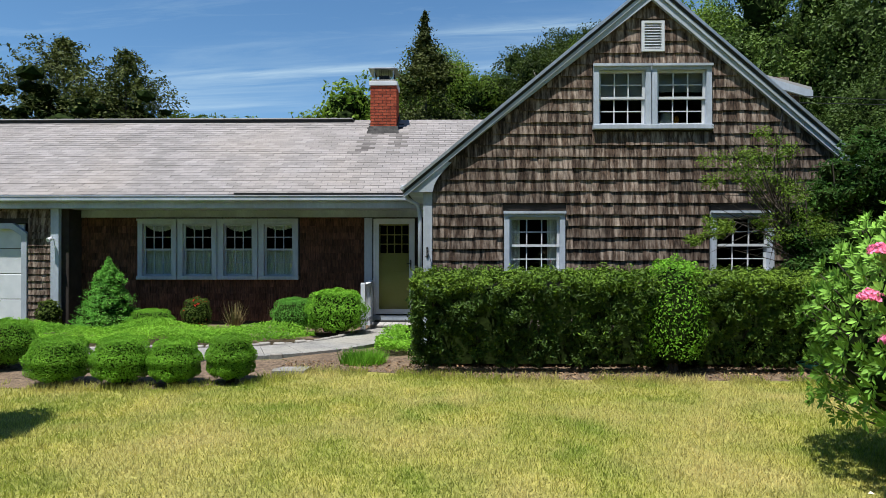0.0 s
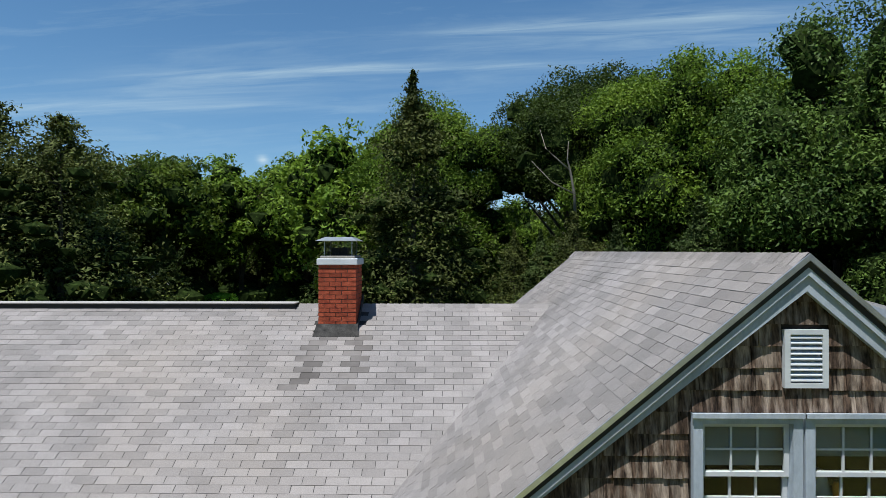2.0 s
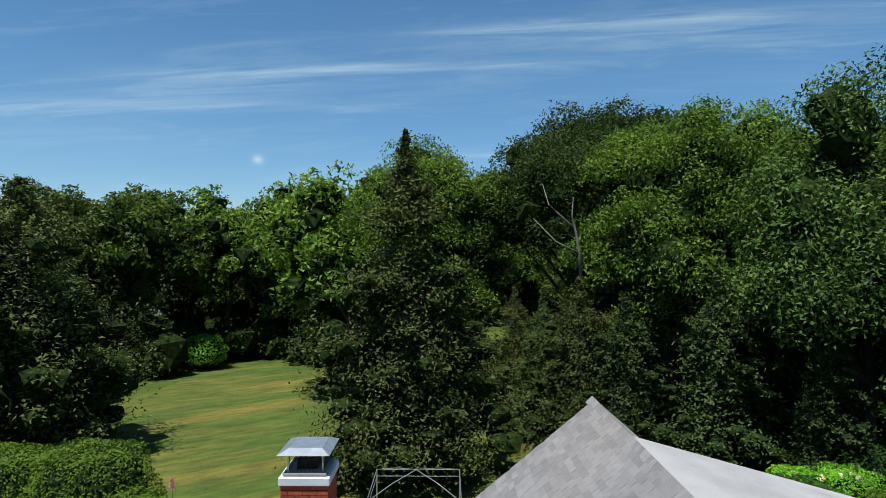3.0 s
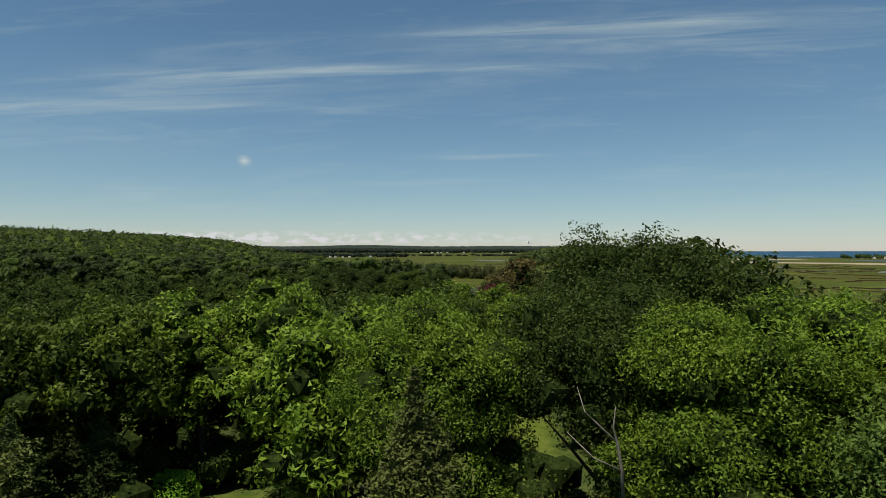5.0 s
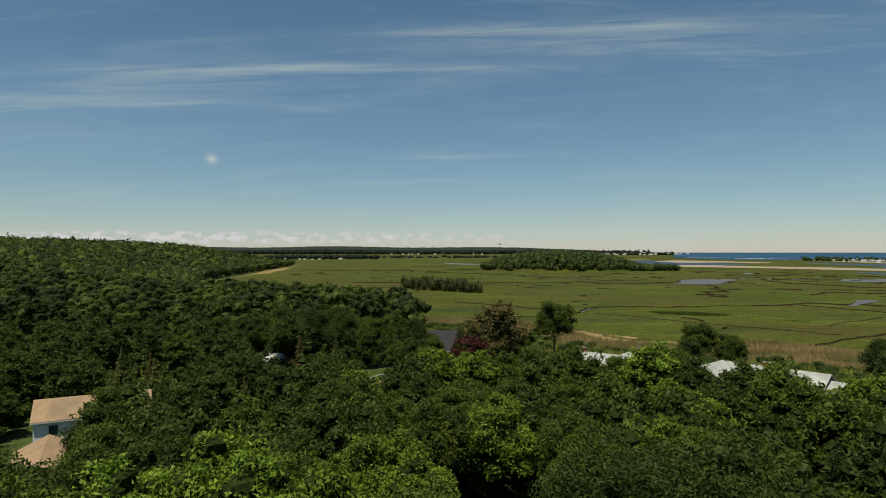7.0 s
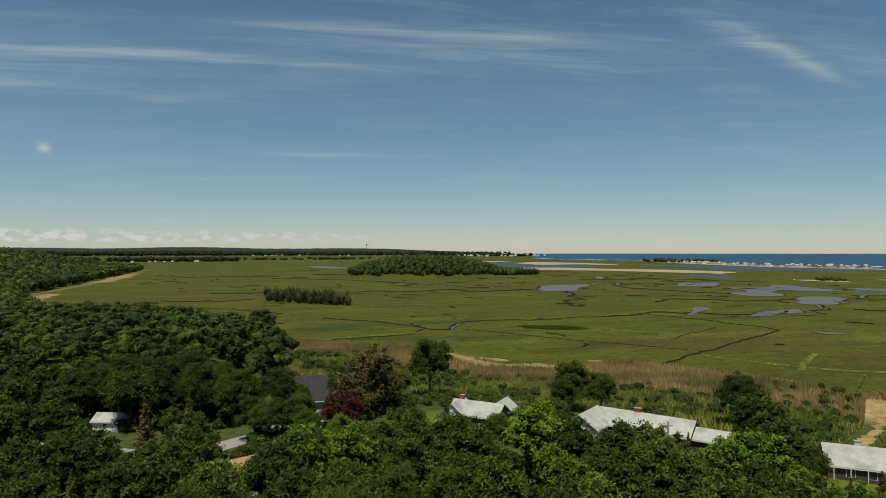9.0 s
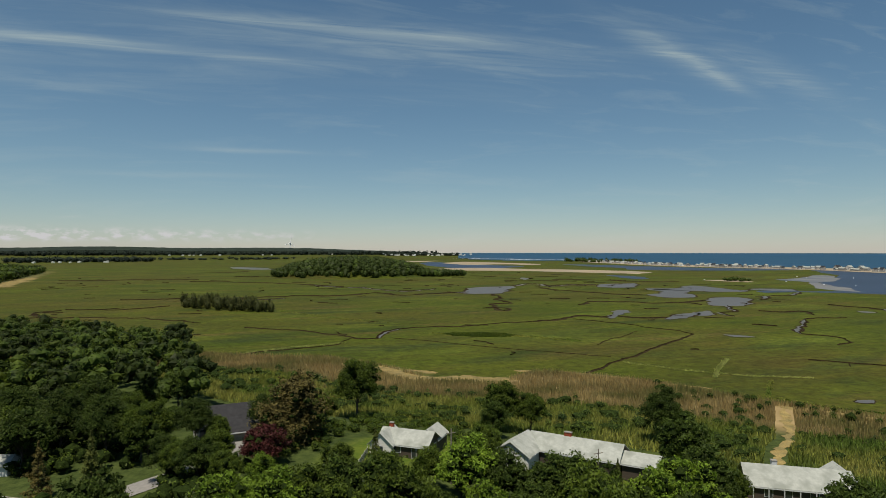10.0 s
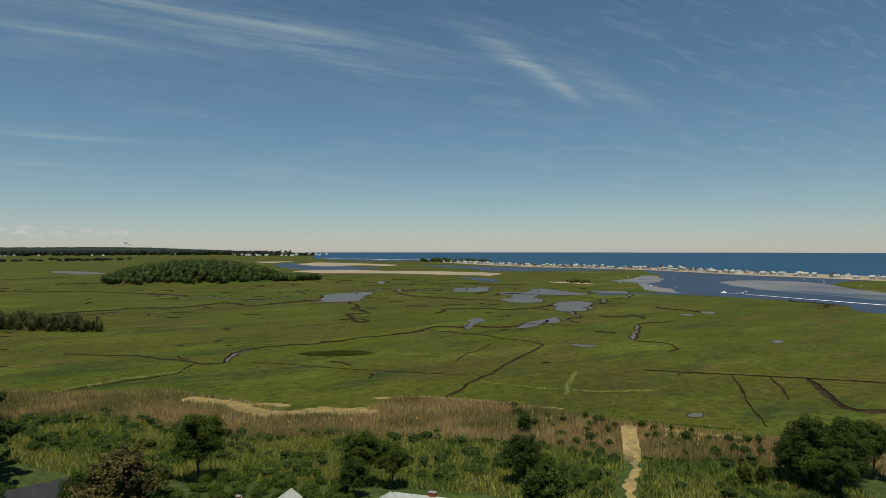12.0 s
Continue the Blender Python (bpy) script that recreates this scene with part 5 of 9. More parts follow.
cpart("flue", a_box(CX0 + 0.2, CX1 - 0.2, CY0 + 0.2, CY1 - 0.2, 6.10, 6.29), M["dark_metal"])
bm = bmesh.new()
lo = [bm.verts.new(p) for p in ((CX0 - 0.05, CY0 - 0.05, 6.41), (CX1 + 0.03, CY0 - 0.05, 6.41), (CX1 + 0.03, CY1 + 0.05, 6.41), (CX0 - 0.05, CY1 + 0.05, 6.41))]
hi = [bm.verts.new(p) for p in ((CX0 + 0.1, CY0 + 0.1, 6.48), (CX1 - 0.1, CY0 + 0.1, 6.48), (CX1 - 0.1, CY1 - 0.1, 6.48), (CX0 + 0.1, CY1 - 0.1, 6.48))]
bm.faces.new(lo[::-1])
bm.faces.new(hi)
for i in range(4):
    bm.faces.new((lo[i], lo[(i + 1) % 4], hi[(i + 1) % 4], hi[i]))
cpart("cap", bm, M["metal"], "shiny sheet-metal chimney cap")
zc = 5.19 - slope_m * (16.65 - CY0)
cpart("apron_flashing", deck(bmesh.new(), [(CX0 - 0.08, CY0 - 0.14, zc - 0.07), (CX1 + 0.08, CY0 - 0.14, zc - 0.07), (CX1 + 0.03, CY0 - 0.012, zc + 0.14), (CX0 - 0.03, CY0 - 0.012, zc + 0.14)], 0.03), M["lead"])
for xx in (CX0 - 0.035, CX1 + 0.012):
    cpart("side_flashing", deck(bmesh.new(), [(xx, CY0, zc + 0.12), (xx + 0.023, CY0, zc + 0.12), (xx + 0.023, CY1, zc + 0.62), (xx, CY1, zc + 0.62)], 0.12), M["lead"])


# ---- foliage ----
def cards(pos, nrm, length, width, rg, fold=0.25):
    """Leaves: a folded diamond at each place, its face along the normal."""
    n = len(pos)
    nrm = nrm / np.maximum(np.linalg.norm(nrm, axis=1, keepdims=True), 1e-6)
    ref = rg.normal(size=(n, 3))
    a = np.cross(nrm, ref)
    a /= np.maximum(np.linalg.norm(a, axis=1, keepdims=True), 1e-6)
    b = np.cross(nrm, a)
    l = (length * rg.uniform(0.65, 1.35, n))[:, None]
    w = (width * rg.uniform(0.65, 1.35, n))[:, None]
    v = np.stack([pos - a * l / 2, pos + b * w / 2 + nrm * w * fold, pos + a * l / 2, pos - b * w / 2 + nrm * w * fold], 1).reshape(-1, 3)
    return v, np.arange(n * 4).reshape(-1, 4)


def slips(pos, nrm, length, width, rg):
    """Leaf masses seen from afar: one three-cornered slip at each place."""
    n = len(pos)
    nrm = nrm / np.maximum(np.linalg.norm(nrm, axis=1, keepdims=True), 1e-6)
    a = np.cross(nrm, rg.normal(size=(n, 3)))
    a /= np.maximum(np.linalg.norm(a, axis=1, keepdims=True), 1e-6)
    b = np.cross(nrm, a)
    l, w = (length * rg.uniform(0.65, 1.35, n))[:, None], (width * rg.uniform(0.65, 1.35, n))[:, None]
    v = np.stack([pos - a * l * 0.45 + b * w * 0.55, pos + a * l * 0.65, pos - a * l * 0.45 - b * w * 0.55], 1).reshape(-1, 3)
    return v, np.arange(n * 3).reshape(-1, 3)


def unit(rg, n):
    d = rg.normal(size=(n, 3))
    return d / np.linalg.norm(d, axis=1, keepdims=True)


def crown_lobes(rg, R, Rz, z0, mains, subs, low=0.45):
    """Uneven rounded boughs over a crown, each carrying smaller tufts; gives centres and radii of both."""
    k = np.arange(mains) + 0.5
    ez = 1 - (1 + low) * (k * 2.2 % mains) / mains
    a = k * 2.39996 + rg.uniform(0, 6.28)
    e = np.stack([np.cos(a) * np.sqrt(1 - ez * ez), np.sin(a) * np.sqrt(1 - ez * ez), ez], 1) + rg.normal(size=(mains, 3)) * 0.13
    e /= np.linalg.norm(e, axis=1)[:, None]
    ph = rg.uniform(0, 6.28, 2)
    az = np.arctan2(e[:, 1], e[:, 0])
    hull = 1 + 0.14 * np.sin(az * 2 + ph[0]) + 0.10 * np.sin(az * 3 + e[:, 2] * 4 + ph[1]) + rg.uniform(-0.12, 0.10, mains)
    hull[mains * 5 // 6:] *= 0.45
    c = e * np.array([R, R, Rz]) * (0.62 * hull)[:, None] + np.array([0, 0, z0 + Rz * 0.72])
    mr = R * rg.uniform(0.22, 0.36, mains)
    i = np.repeat(np.arange(mains), subs)
    u = unit(rg, len(i)) + e[i] * 0.40 + np.array([0, 0, 0.12])
    u /= np.linalg.norm(u, axis=1)[:, None]
    sc = c[i] + u * (mr[i] * rg.uniform(0.55, 0.95, len(i)))[:, None] * np.array([1, 1, 0.8])
    sr = mr[i] * rg.uniform(0.28, 0.62, len(i))
    return c, mr, sc, sr


def lobe_leaves(rg, c, r, n, up=0.15):
    """Places and facings of leaves over the tufts, more on the larger ones."""
    i = np.sort(rg.choice(len(c), n, p=r * r / (r * r).sum()))
    w = unit(rg, n)
    w[:, 2] = np.where(w[:, 2] < -0.75, -w[:, 2], w[:, 2])
    p = c[i] + w * (r[i] * rg.uniform(0.35, 1.0, n) ** 0.5 * rg.uniform(0.85, 1.28, n))[:, None] * np.array([1.05, 1.05, 0.8])
    return p, w * 0.50 + rg.normal(size=w.shape) * 0.40 + np.array([0, 0, up])


def broadleaf(seed, H, R, mat, leaves=7000, clumps=60, size=0.26, trunk=0.16, bare=0.16, limbs=16):
    """Meshes of a broadleaved tree: trunk with limbs, and crown."""
    rg = np.random.default_rng(seed)
    z0, Rz = H * bare, H * (1 - bare) * 0.58
    subs = 10 if size < 0.13 else 7 if size < 0.2 else 5
    mc, mr, c, cr = crown_lobes(rg, R, Rz, z0, clumps, subs)
    p, nrm = lobe_leaves(rg, c, cr, leaves)
    v, q = slips(p, nrm, size * 1.4, size * 0.82, rg)
    # dark hearts put the shade between boughs into colour
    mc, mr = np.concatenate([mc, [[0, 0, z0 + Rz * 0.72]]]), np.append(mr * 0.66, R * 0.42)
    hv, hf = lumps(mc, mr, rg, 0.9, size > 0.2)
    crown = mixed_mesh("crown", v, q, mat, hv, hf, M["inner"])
    bm = bmesh.new()
    k = trunk * H / 12 + 0.03
    lean = rg.uniform(-0.35, 0.35, 2)
    stem = [(lean[0] * t * t, lean[1] * t * t, H * 0.78 * t) for t in (0, 0.08, 0.25, 0.45, 0.7, 1.0)]
    tube(bm, stem, [k * 1.5, k, k * 0.85, k * 0.65, k * 0.4, k * 0.12], 8)
    for j in rg.choice(clumps, 6 if size > 0.3 else min(limbs, clumps), replace=False):
        e = mc[j]
        t = float(np.clip((e[2] - R * 0.7) / (H * 0.78), 0.12, 0.8))
        s = np.array([lean[0] * t * t, lean[1] * t * t, H * 0.78 * t])
        m1 = s * 0.55 + e * 0.45 + np.array([rg.uniform(-0.3, 0.3), rg.uniform(-0.3, 0.3), 0.1])
        tube(bm, [tuple(s), tuple(m1), tuple(e)], [k * 0.45, k * 0.28, k * 0.06], 5)
    tm = bpy.data.meshes.new("trunk")
    bm.to_mesh(tm)
    bm.free()
    tm.materials.append(M["bark"])
    return tm, crown


def conifer(seed, H, R, mat, leaves=8000, size=0.34, ragged=0.35, base=0.04, power=0.85, rise=0.25):
    """Meshes of a cedar or spruce: layered sprays on upswept branches round a straight stem."""
    rg = np.random.default_rng(seed)
    nb = min(170, max(30, leaves // 95))
    t = rg.uniform(0, 1, nb) ** 1.1
    t = np.concatenate([t, np.linspace(0.7, 0.995, nb // 3)])
    nb = len(t)
    az = rg.uniform(0, 2 * math.pi, nb)
    reach = R * ((1 - t) ** power * (1 - 0.55 * sstep(0.74, 0.95, t)) + 0.012) * (1 + ragged * rg.uniform(-1.0, 0.7, nb)) * (1 + 0.18 * np.sin(az * 2 + seed))
    i = rg.choice(nb, leaves, p=(reach + 0.03 * R) / (reach + 0.03 * R).sum())
    s = rg.uniform(0.12, 1.0, len(i)) ** 0.6
    o = np.stack([np.cos(az[i]), np.sin(az[i]), np.zeros(len(i))], 1)
    z = H * (base + (1 - base) * t[i])
    p = o * (reach[i] * s)[:, None]
    p[:, 2] = z + rise * reach[i] * s * s
    spread = (0.06 + 0.34 * (1 - t[i])) * R * 0.3 * (0.5 + s * 0.5)
    p += rg.normal(size=p.shape) * spread[:, None] * np.array([1, 1, 0.75])
    nf = leaves * 2 // 5
    tf, rf = rg.uniform(0, 1, nf) ** 1.15, np.sqrt(rg.uniform(0.1, 1, nf))
    af = rg.uniform(0, 2 * math.pi, nf)
    wide = R * ((1 - tf) ** power * (1 - 0.6 * sstep(0.74, 0.95, tf)) + 0.008) * 0.80 * rf * (1 + 0.2 * np.sin(af * 3 + tf * 25))
    p[:nf] = np.stack([np.cos(af) * wide, np.sin(af) * wide, H * (base + (1 - base) * tf)], 1)
    o[:nf] = np.stack([np.cos(af), np.sin(af), 0 * af], 1)
    nrm = rg.normal(size=p.shape) * 0.6 + np.array([0, 0, 0.8]) + o * 0.3
    v, q = slips(p, nrm, size * 1.1, size * 0.6, rg)
    keep = [j for j in range(nb) if t[j] < 0.72]
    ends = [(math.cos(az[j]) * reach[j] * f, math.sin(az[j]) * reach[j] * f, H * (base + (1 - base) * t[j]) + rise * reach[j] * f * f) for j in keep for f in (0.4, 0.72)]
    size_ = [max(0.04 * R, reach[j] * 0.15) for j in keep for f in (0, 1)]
    # dark lumps along the branches paint the shade between sprays
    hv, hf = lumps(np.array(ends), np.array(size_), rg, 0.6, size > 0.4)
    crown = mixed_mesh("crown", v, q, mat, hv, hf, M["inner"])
    bm = bmesh.new()
    tube(bm, [(0, 0, 0), (0, 0, H * 0.5), (0, 0, H * 0.97)], [0.014 * H + 0.04, 0.009 * H, 0.01], 7)
    for j in range(0, nb, 3):
        d = (math.cos(az[j]), math.sin(az[j]))
        zz = H * (base + (1 - base) * t[j])
        tube(bm, [(0, 0, zz), (d[0] * reach[j] * 0.9, d[1] * reach[j] * 0.9, zz + rise * reach[j] * 0.8)], [0.04, 0.012], 4)
    tm = bpy.data.meshes.new("trunk")
    bm.to_mesh(tm)
    bm.free()
    tm.materials.append(M["bark"])
    return tm, crown


def plant(name, meshes, x, y, label, category="tree", group="", scale=1.0, turn=0.0, z=None, tall=1.0):
    t = new(name)
    t.empty_display_size = 0.2
    t.matrix_basis = pose(x, y, (z_at(x, y) if z is None else z) - 0.05, 0, 0, turn) @ Matrix.Diagonal((scale, scale, scale * tall, 1))
    tagged(t, label, category, group)
    for nm, me in zip(("trunk", "crown"), meshes):
        o = new(nm, me)
        o.parent = t
    return t


B = {
    "bright": [broadleaf(11, 14, 4.6, M["leaf_bright"], 84000, 64, 0.088, limbs=30), broadleaf(12, 14, 4.2, M["leaf_bright"], 80000, 64, 0.088, limbs=30)],
    "mid": [broadleaf(21, 14, 4.8, M["leaf_mid"], 30000, 54, 0.145), broadleaf(22, 13, 4.4, M["leaf_mid"], 30000, 54, 0.145)],
    "dark": [broadleaf(31, 15, 5.2, M["leaf_dark"], 72000, 64, 0.095, bare=0.44, limbs=34), broadleaf(32, 14, 4.8, M["leaf_dark"], 70000, 64, 0.095, bare=0.40, limbs=34)],
    "maple": [broadleaf(41, 15, 5.2, M["leaf_maple"], 66000, 64, 0.10, bare=0.06)],
    "cedar": [conifer(51, 14, 4.0, M["needle"], 40000, 0.135, 0.3, 0.03, 0.80), conifer(52, 12, 3.6, M["needle"], 30000, 0.14, 0.45, 0.03, 0.6)],
    "round_cedar": [conifer(53, 12, 4.6, M["needle"], 24000, 0.155, 0.5, 0.05, 0.32, 0.35), conifer(54, 12, 4.2, M["needle"], 24000, 0.155, 0.55, 0.05, 0.36, 0.35)],
    "spruce": [conifer(61, 10, 3.4, M["needle_dark"], 18000, 0.155, 0.35, 0.02, 0.7, -0.08), conifer(62, 11, 3.0, M["needle_dark"], 18000, 0.155, 0.45, 0.02, 0.7, -0.05)],
    "med_bright": [broadleaf(81, 12, 4.6, M["leaf_bright"], 14000, 40, 0.175), broadleaf(82, 12, 4.3, M["leaf_bright"], 14000, 40, 0.175)],
    "med_mid": [broadleaf(83, 12, 4.7, M["leaf_mid"], 14000, 40, 0.175), broadleaf(84, 12, 4.4, M["leaf_mid"], 14000, 40, 0.175)],
    "med_dark": [broadleaf(85, 12, 4.8, M["leaf_dark"], 14000, 40, 0.175), broadleaf(86, 12, 4.5, M["leaf_dark"], 14000, 40, 0.175)],
    "far_bright": [broadleaf(71, 12, 5.2, M["leaf_bright"], 3600, 40, 0.32), broadleaf(72, 12, 5.0, M["leaf_bright"], 3600, 40, 0.32)],
    "far_mid": [broadleaf(73, 12, 5.3, M["leaf_mid"], 3600, 40, 0.32), broadleaf(74, 12, 5.0, M["leaf_mid"], 3600, 40, 0.32)],
    "far_dark": [broadleaf(75, 12, 5.4, M["leaf_dark"], 3600, 40, 0.32)],
    "far_cedar": [conifer(76, 11, 2.6, M["needle"], 4200, 0.34, 0.4), conifer(77, 11, 2.4, M["needle_brown"], 4200, 0.34, 0.5)],
    "red": [broadleaf(78, 7, 4.0, M["leaf_red"], 7000, 40, 0.24, bare=0.15)],
    "bronze": [broadleaf(79, 5, 2.4, M["leaf_brown"], 5000, 40, 0.2, bare=0.15)],
    "pine": [conifer(80, 9, 5.2, M["needle_brown"], 9000, 0.4, 0.4, 0.06, 0.5, 0.7)],
}
LAB = {"bright": "tall tree in fresh bright green leaf", "mid": "tall broadleaved tree in full green leaf", "dark": "large tree with a dense dark green crown", "maple": "broad maple with layered dark leaves",
       "cedar": "ragged olive-green red cedar with upswept sprays", "round_cedar": "broad rounded dark olive red cedar", "spruce": "dense dark green spruce at the wood's edge", "red": "low spreading tree with dark copper-red leaves",
       "bronze": "small rounded tree with bronze leaves", "pine": "wide brownish pine with upswept boughs"}


def tree(kind, x, y, h, variant=0, group="woodland trees", label=""):
    meshes = B[kind][variant % len(B[kind])]
    nominal = {"bright": 14, "mid": 14 if variant % 2 == 0 else 13, "dark": 15 if variant % 2 == 0 else 14, "maple": 15, "cedar": 14 if variant % 2 == 0 else 12, "spruce": 10 if variant % 2 == 0 else 11,
               "red": 7, "bronze": 5, "pine": 9, "round_cedar": 12}.get(kind, 11 if "cedar" in kind else 12)
    base = kind.replace("far_", "").replace("med_", "")
    nm = {"cedar": "cedar_tree", "round_cedar": "cedar_tree", "spruce": "spruce_tree", "maple": "maple_tree", "pine": "pine_tree"}.get(base, "tree")
    return plant(nm, meshes, x, y, label or LAB[base], "tree", group, h / nominal, (x * 37 + y * 91) % 360)


# trees round the back lawn, each where it stands
NEAR = [("cedar", -1.45, 32.2, 14.3, 0), ("round_cedar", -17.5, 32.5, 12.4, 1), ("round_cedar", -21.5, 33.5, 13.4, 0), ("round_cedar", -26.0, 31.0, 12.0, 1), ("cedar", -20.0, 36.5, 10.0, 0),
        ("mid", -24, 56, 16.0, 0), ("bright", -19, 61, 16.2, 1), ("bright", -13.5, 63, 17.0, 0), ("mid", -29, 52, 15.5, 1), ("bright", -8.0, 62, 15.5, 1), ("mid", -16, 68, 14.5, 0), ("cedar", -6.0, 57, 12.5, 1),
        ("spruce", -24.5, 47, 9.0, 0), ("spruce", -22, 52, 8.0, 1), ("spruce", -9.5, 58, 9.5, 0), ("spruce", -6.5, 49, 8.5, 1), ("mid", -27, 44, 10.5, 0), ("spruce", -28, 40, 9.5, 1), ("spruce", -24, 40, 7.5, 0),
        ("bright", -0.9, 43.5, 17.2, 1), ("bright", -6.0, 47, 16.0, 0), ("dark", 7.6, 44.0, 17.4, 0), ("dark", 11.6, 48.5, 20.0, 1), ("dark", 16.2, 50, 20.2, 0),
        ("bright", 11.2, 37.6, 17.6, 0), ("bright", 15.6, 37.0, 17.6, 1), ("maple", 16.2, 30.5, 17.0, 0), ("maple", 21.0, 33.5, 18.5, 0), ("maple", 19.2, 25.5, 15.5, 0), ("bright", 20.0, 40, 15.5, 0),
        ("spruce", 5.0, 37.5, 7.4, 1), ("spruce", 7.8, 33.0, 7.6, 0), ("spruce", 11.0, 31.5, 8.6, 0), ("spruce", 13.5, 28.5, 7.0, 1), ("cedar", 3.8, 39.5, 7.5, 0), ("cedar", 8.0, 40.0, 8.8, 1),
        ("mid", 24, 28, 13.0, 1), ("dark", 25.5, 36, 15.0, 1), ("maple", 14.8, 20.5, 9.0, 0), ("cedar", 6.2, 34.8, 8.2, 1), ("bright", 8.4, 85.0, 14.0, 0), ("mid", -3.0, 53.0, 12.5, 1),
        ("bright", 25.5, 44.5, 15.0, 1), ("mid", -11.0, 70, 13.5, 1), ("mid", -33, 47, 12.5, 0), ("cedar", -31, 36, 12.5, 0), ("mid", -36, 41, 13.0, 1)]
for kind, x, y, h, var in NEAR:
    if x < -14 and y < 50 and kind == "mid":
        kind = "dark"
    if (x < -5 or y > 49) and kind in ("bright", "mid", "dark"):
        kind = "med_" + kind
    tree("med_dark" if kind == "dark" and x > 18 else kind, x, y, h, var, "trees round the lawn")
# dead pale limbs among the dark crowns
snag = thing("dead_branch", pose(6.4, 36.9, 4.0), "bleached forked dead limbs among dark trees", "branch")
bm = bmesh.new()
part("trunk", tube(bmesh.new(), [(0.6, 0.6, -4), (0.5, 0.4, 2), (0.42, 0.32, 3.4)], [0.16, 0.12, 0.10], 7), M["bark"], snag)
tube(bm, [(0.42, 0.32, 3.3), (0.3, 0.2, 5.2), (0.05, 0, 6.4), (-0.1, 0, 7.0), (-0.1, -0.3, 7.9)], [0.09, 0.075, 0.055, 0.035, 0.012], 6)
tube(bm, [(0.05, 0, 6.4), (-0.8, 0.1, 7.2), (-1.2, 0.15, 7.6), (-1.5, 0.2, 8.6)], [0.045, 0.035, 0.025, 0.01], 5)
tube(bm, [(0.3, 0.2, 5.2), (-0.9, 0, 5.8), (-2.0, -0.2, 6.9)], [0.045, 0.032, 0.01], 5)
part("limb", bm, M["pale_bark"], snag, "", True)

# the wood beyond, out to the houses by the marsh
KEEP_OUT = [yard, glade, [(-50, 74), (-50, 92), (-33, 92), (-30, 74)], [(12, 132), (22, 148), (28, 160), (64, 146), (70, 128), (52, 118)], [(54, 116), (60, 142), (82, 136), (80, 114)], [(78, 92), (78, 118), (128, 118), (128, 82)],
            [(-8, 148), (-4, 186), (14, 186), (16, 150)], [(-60, 88), (-60, 124), (-36, 124), (-36, 84)], [(-12, 120), (-12, 136), (4, 136), (4, 120)], [(-46, 158), (-46, 172), (-6, 158), (-6, 142)]]


def blocked(x, y, pad):
    for poly in KEEP_OUT + [understory]:
        a, b = np.array([x]), np.array([y])
        if bool(inside(poly, a, b)[0]) or float(distance(poly, a, b, True)[0]) < pad:
            return True
    return False


def mixed(rg, weights):
    ks = list(weights)
    w = np.array([weights[k] for k in ks], float)
    return ks[int(rg.choice(len(ks), p=w / w.sum()))]


placed = [(x, y) for _, x, y, _, _ in NEAR]


def scatter(rg, n, area, gap, weights, hmin, hmax, far, pad=1.5):
    x0, x1, y0, y1 = area
    count = 0
    for _ in range(n * 40):
        if count >= n:
            break
        x, y = rg.uniform(x0, x1), rg.uniform(y0, y1)
        if x < -0.86 * y - 12 or x > 1.0 * y + 25 or blocked(x, y, pad):
            continue
        if any((x - a) ** 2 + (y - b) ** 2 < gap * gap for a, b in placed):
            continue
        if y > 110 and not bool(inside(REEDS + [(600, -400), (-600, -400), (-600, 250), (-30, 250)], np.array([x]), np.array([y]))[0]):
            continue
        if float(inland(np.array([x]), np.array([y]))[0]) < 22:
            continue
        k = mixed(rg, weights)
        if x < -14 and y < 120 and "bright" in k and rg.uniform() < 0.6:
            k = "med_dark" if "med" in k else "dark"
        elif x < -14 and y < 150 and "mid" in k:
            if rg.uniform() < 0.25:
                k = "spruce" if "med" in k else "cedar"
            elif rg.uniform() < 0.8:
                k = k.replace("mid", "dark")
        if far and k not in ("red", "bronze", "pine"):
            k = "far_" + {"maple": "mid", "spruce": "cedar"}.get(k, k)
        tree(k, x, y, rg.uniform(hmin, hmax) * (0.72 if "cedar" in k or k == "spruce" else 1.0), int(rg.integers(0, 2)))
        placed.append((x, y))
        count += 1


rg1 = np.random.default_rng(77)
scatter(rg1, 44, (-75, 60, 48, 84), 5.6, {"med_mid": 5, "med_bright": 3, "med_dark": 3.5, "spruce": 1}, 9.0, 15.0, False)
scatter(rg1, 150, (-110, 90, 66, 122), 5.4, {"mid": 5, "bright": 1.2, "dark": 4.5, "cedar": 1.2}, 7.0, 13.5, True)
scatter(rg1, 100, (-160, 0, 112, 215), 6.0, {"mid": 2, "bright": 0.3, "dark": 7, "cedar": 2}, 9.5, 13.5, True)
scatter(rg1, 22, (84, 150, 60, 100), 6.0, {"mid": 5, "bright": 2, "dark": 3, "cedar": 2}, 6.5, 9.0, True)
EXTRA = [("med_mid", 5.0, 97.0, 12.5, 0), ("med_dark", 13.0, 101.0, 12.0, 1), ("med_mid", 20.5, 103.0, 11.0, 0), ("med_mid", -3.5, 93.0, 12.5, 1), ("med_dark", -11.0, 101.0, 12.5, 0), ("med_dark", -28.0, 75.5, 12.5, 0), ("med_mid", -32.0, 83.0, 12.5, 1), ("med_dark", -25.0, 68.0, 11.5, 1), ("med_mid", -38.0, 99.0, 13.0, 0), ("med_dark", -35.5, 92.0, 12.0, 0)]
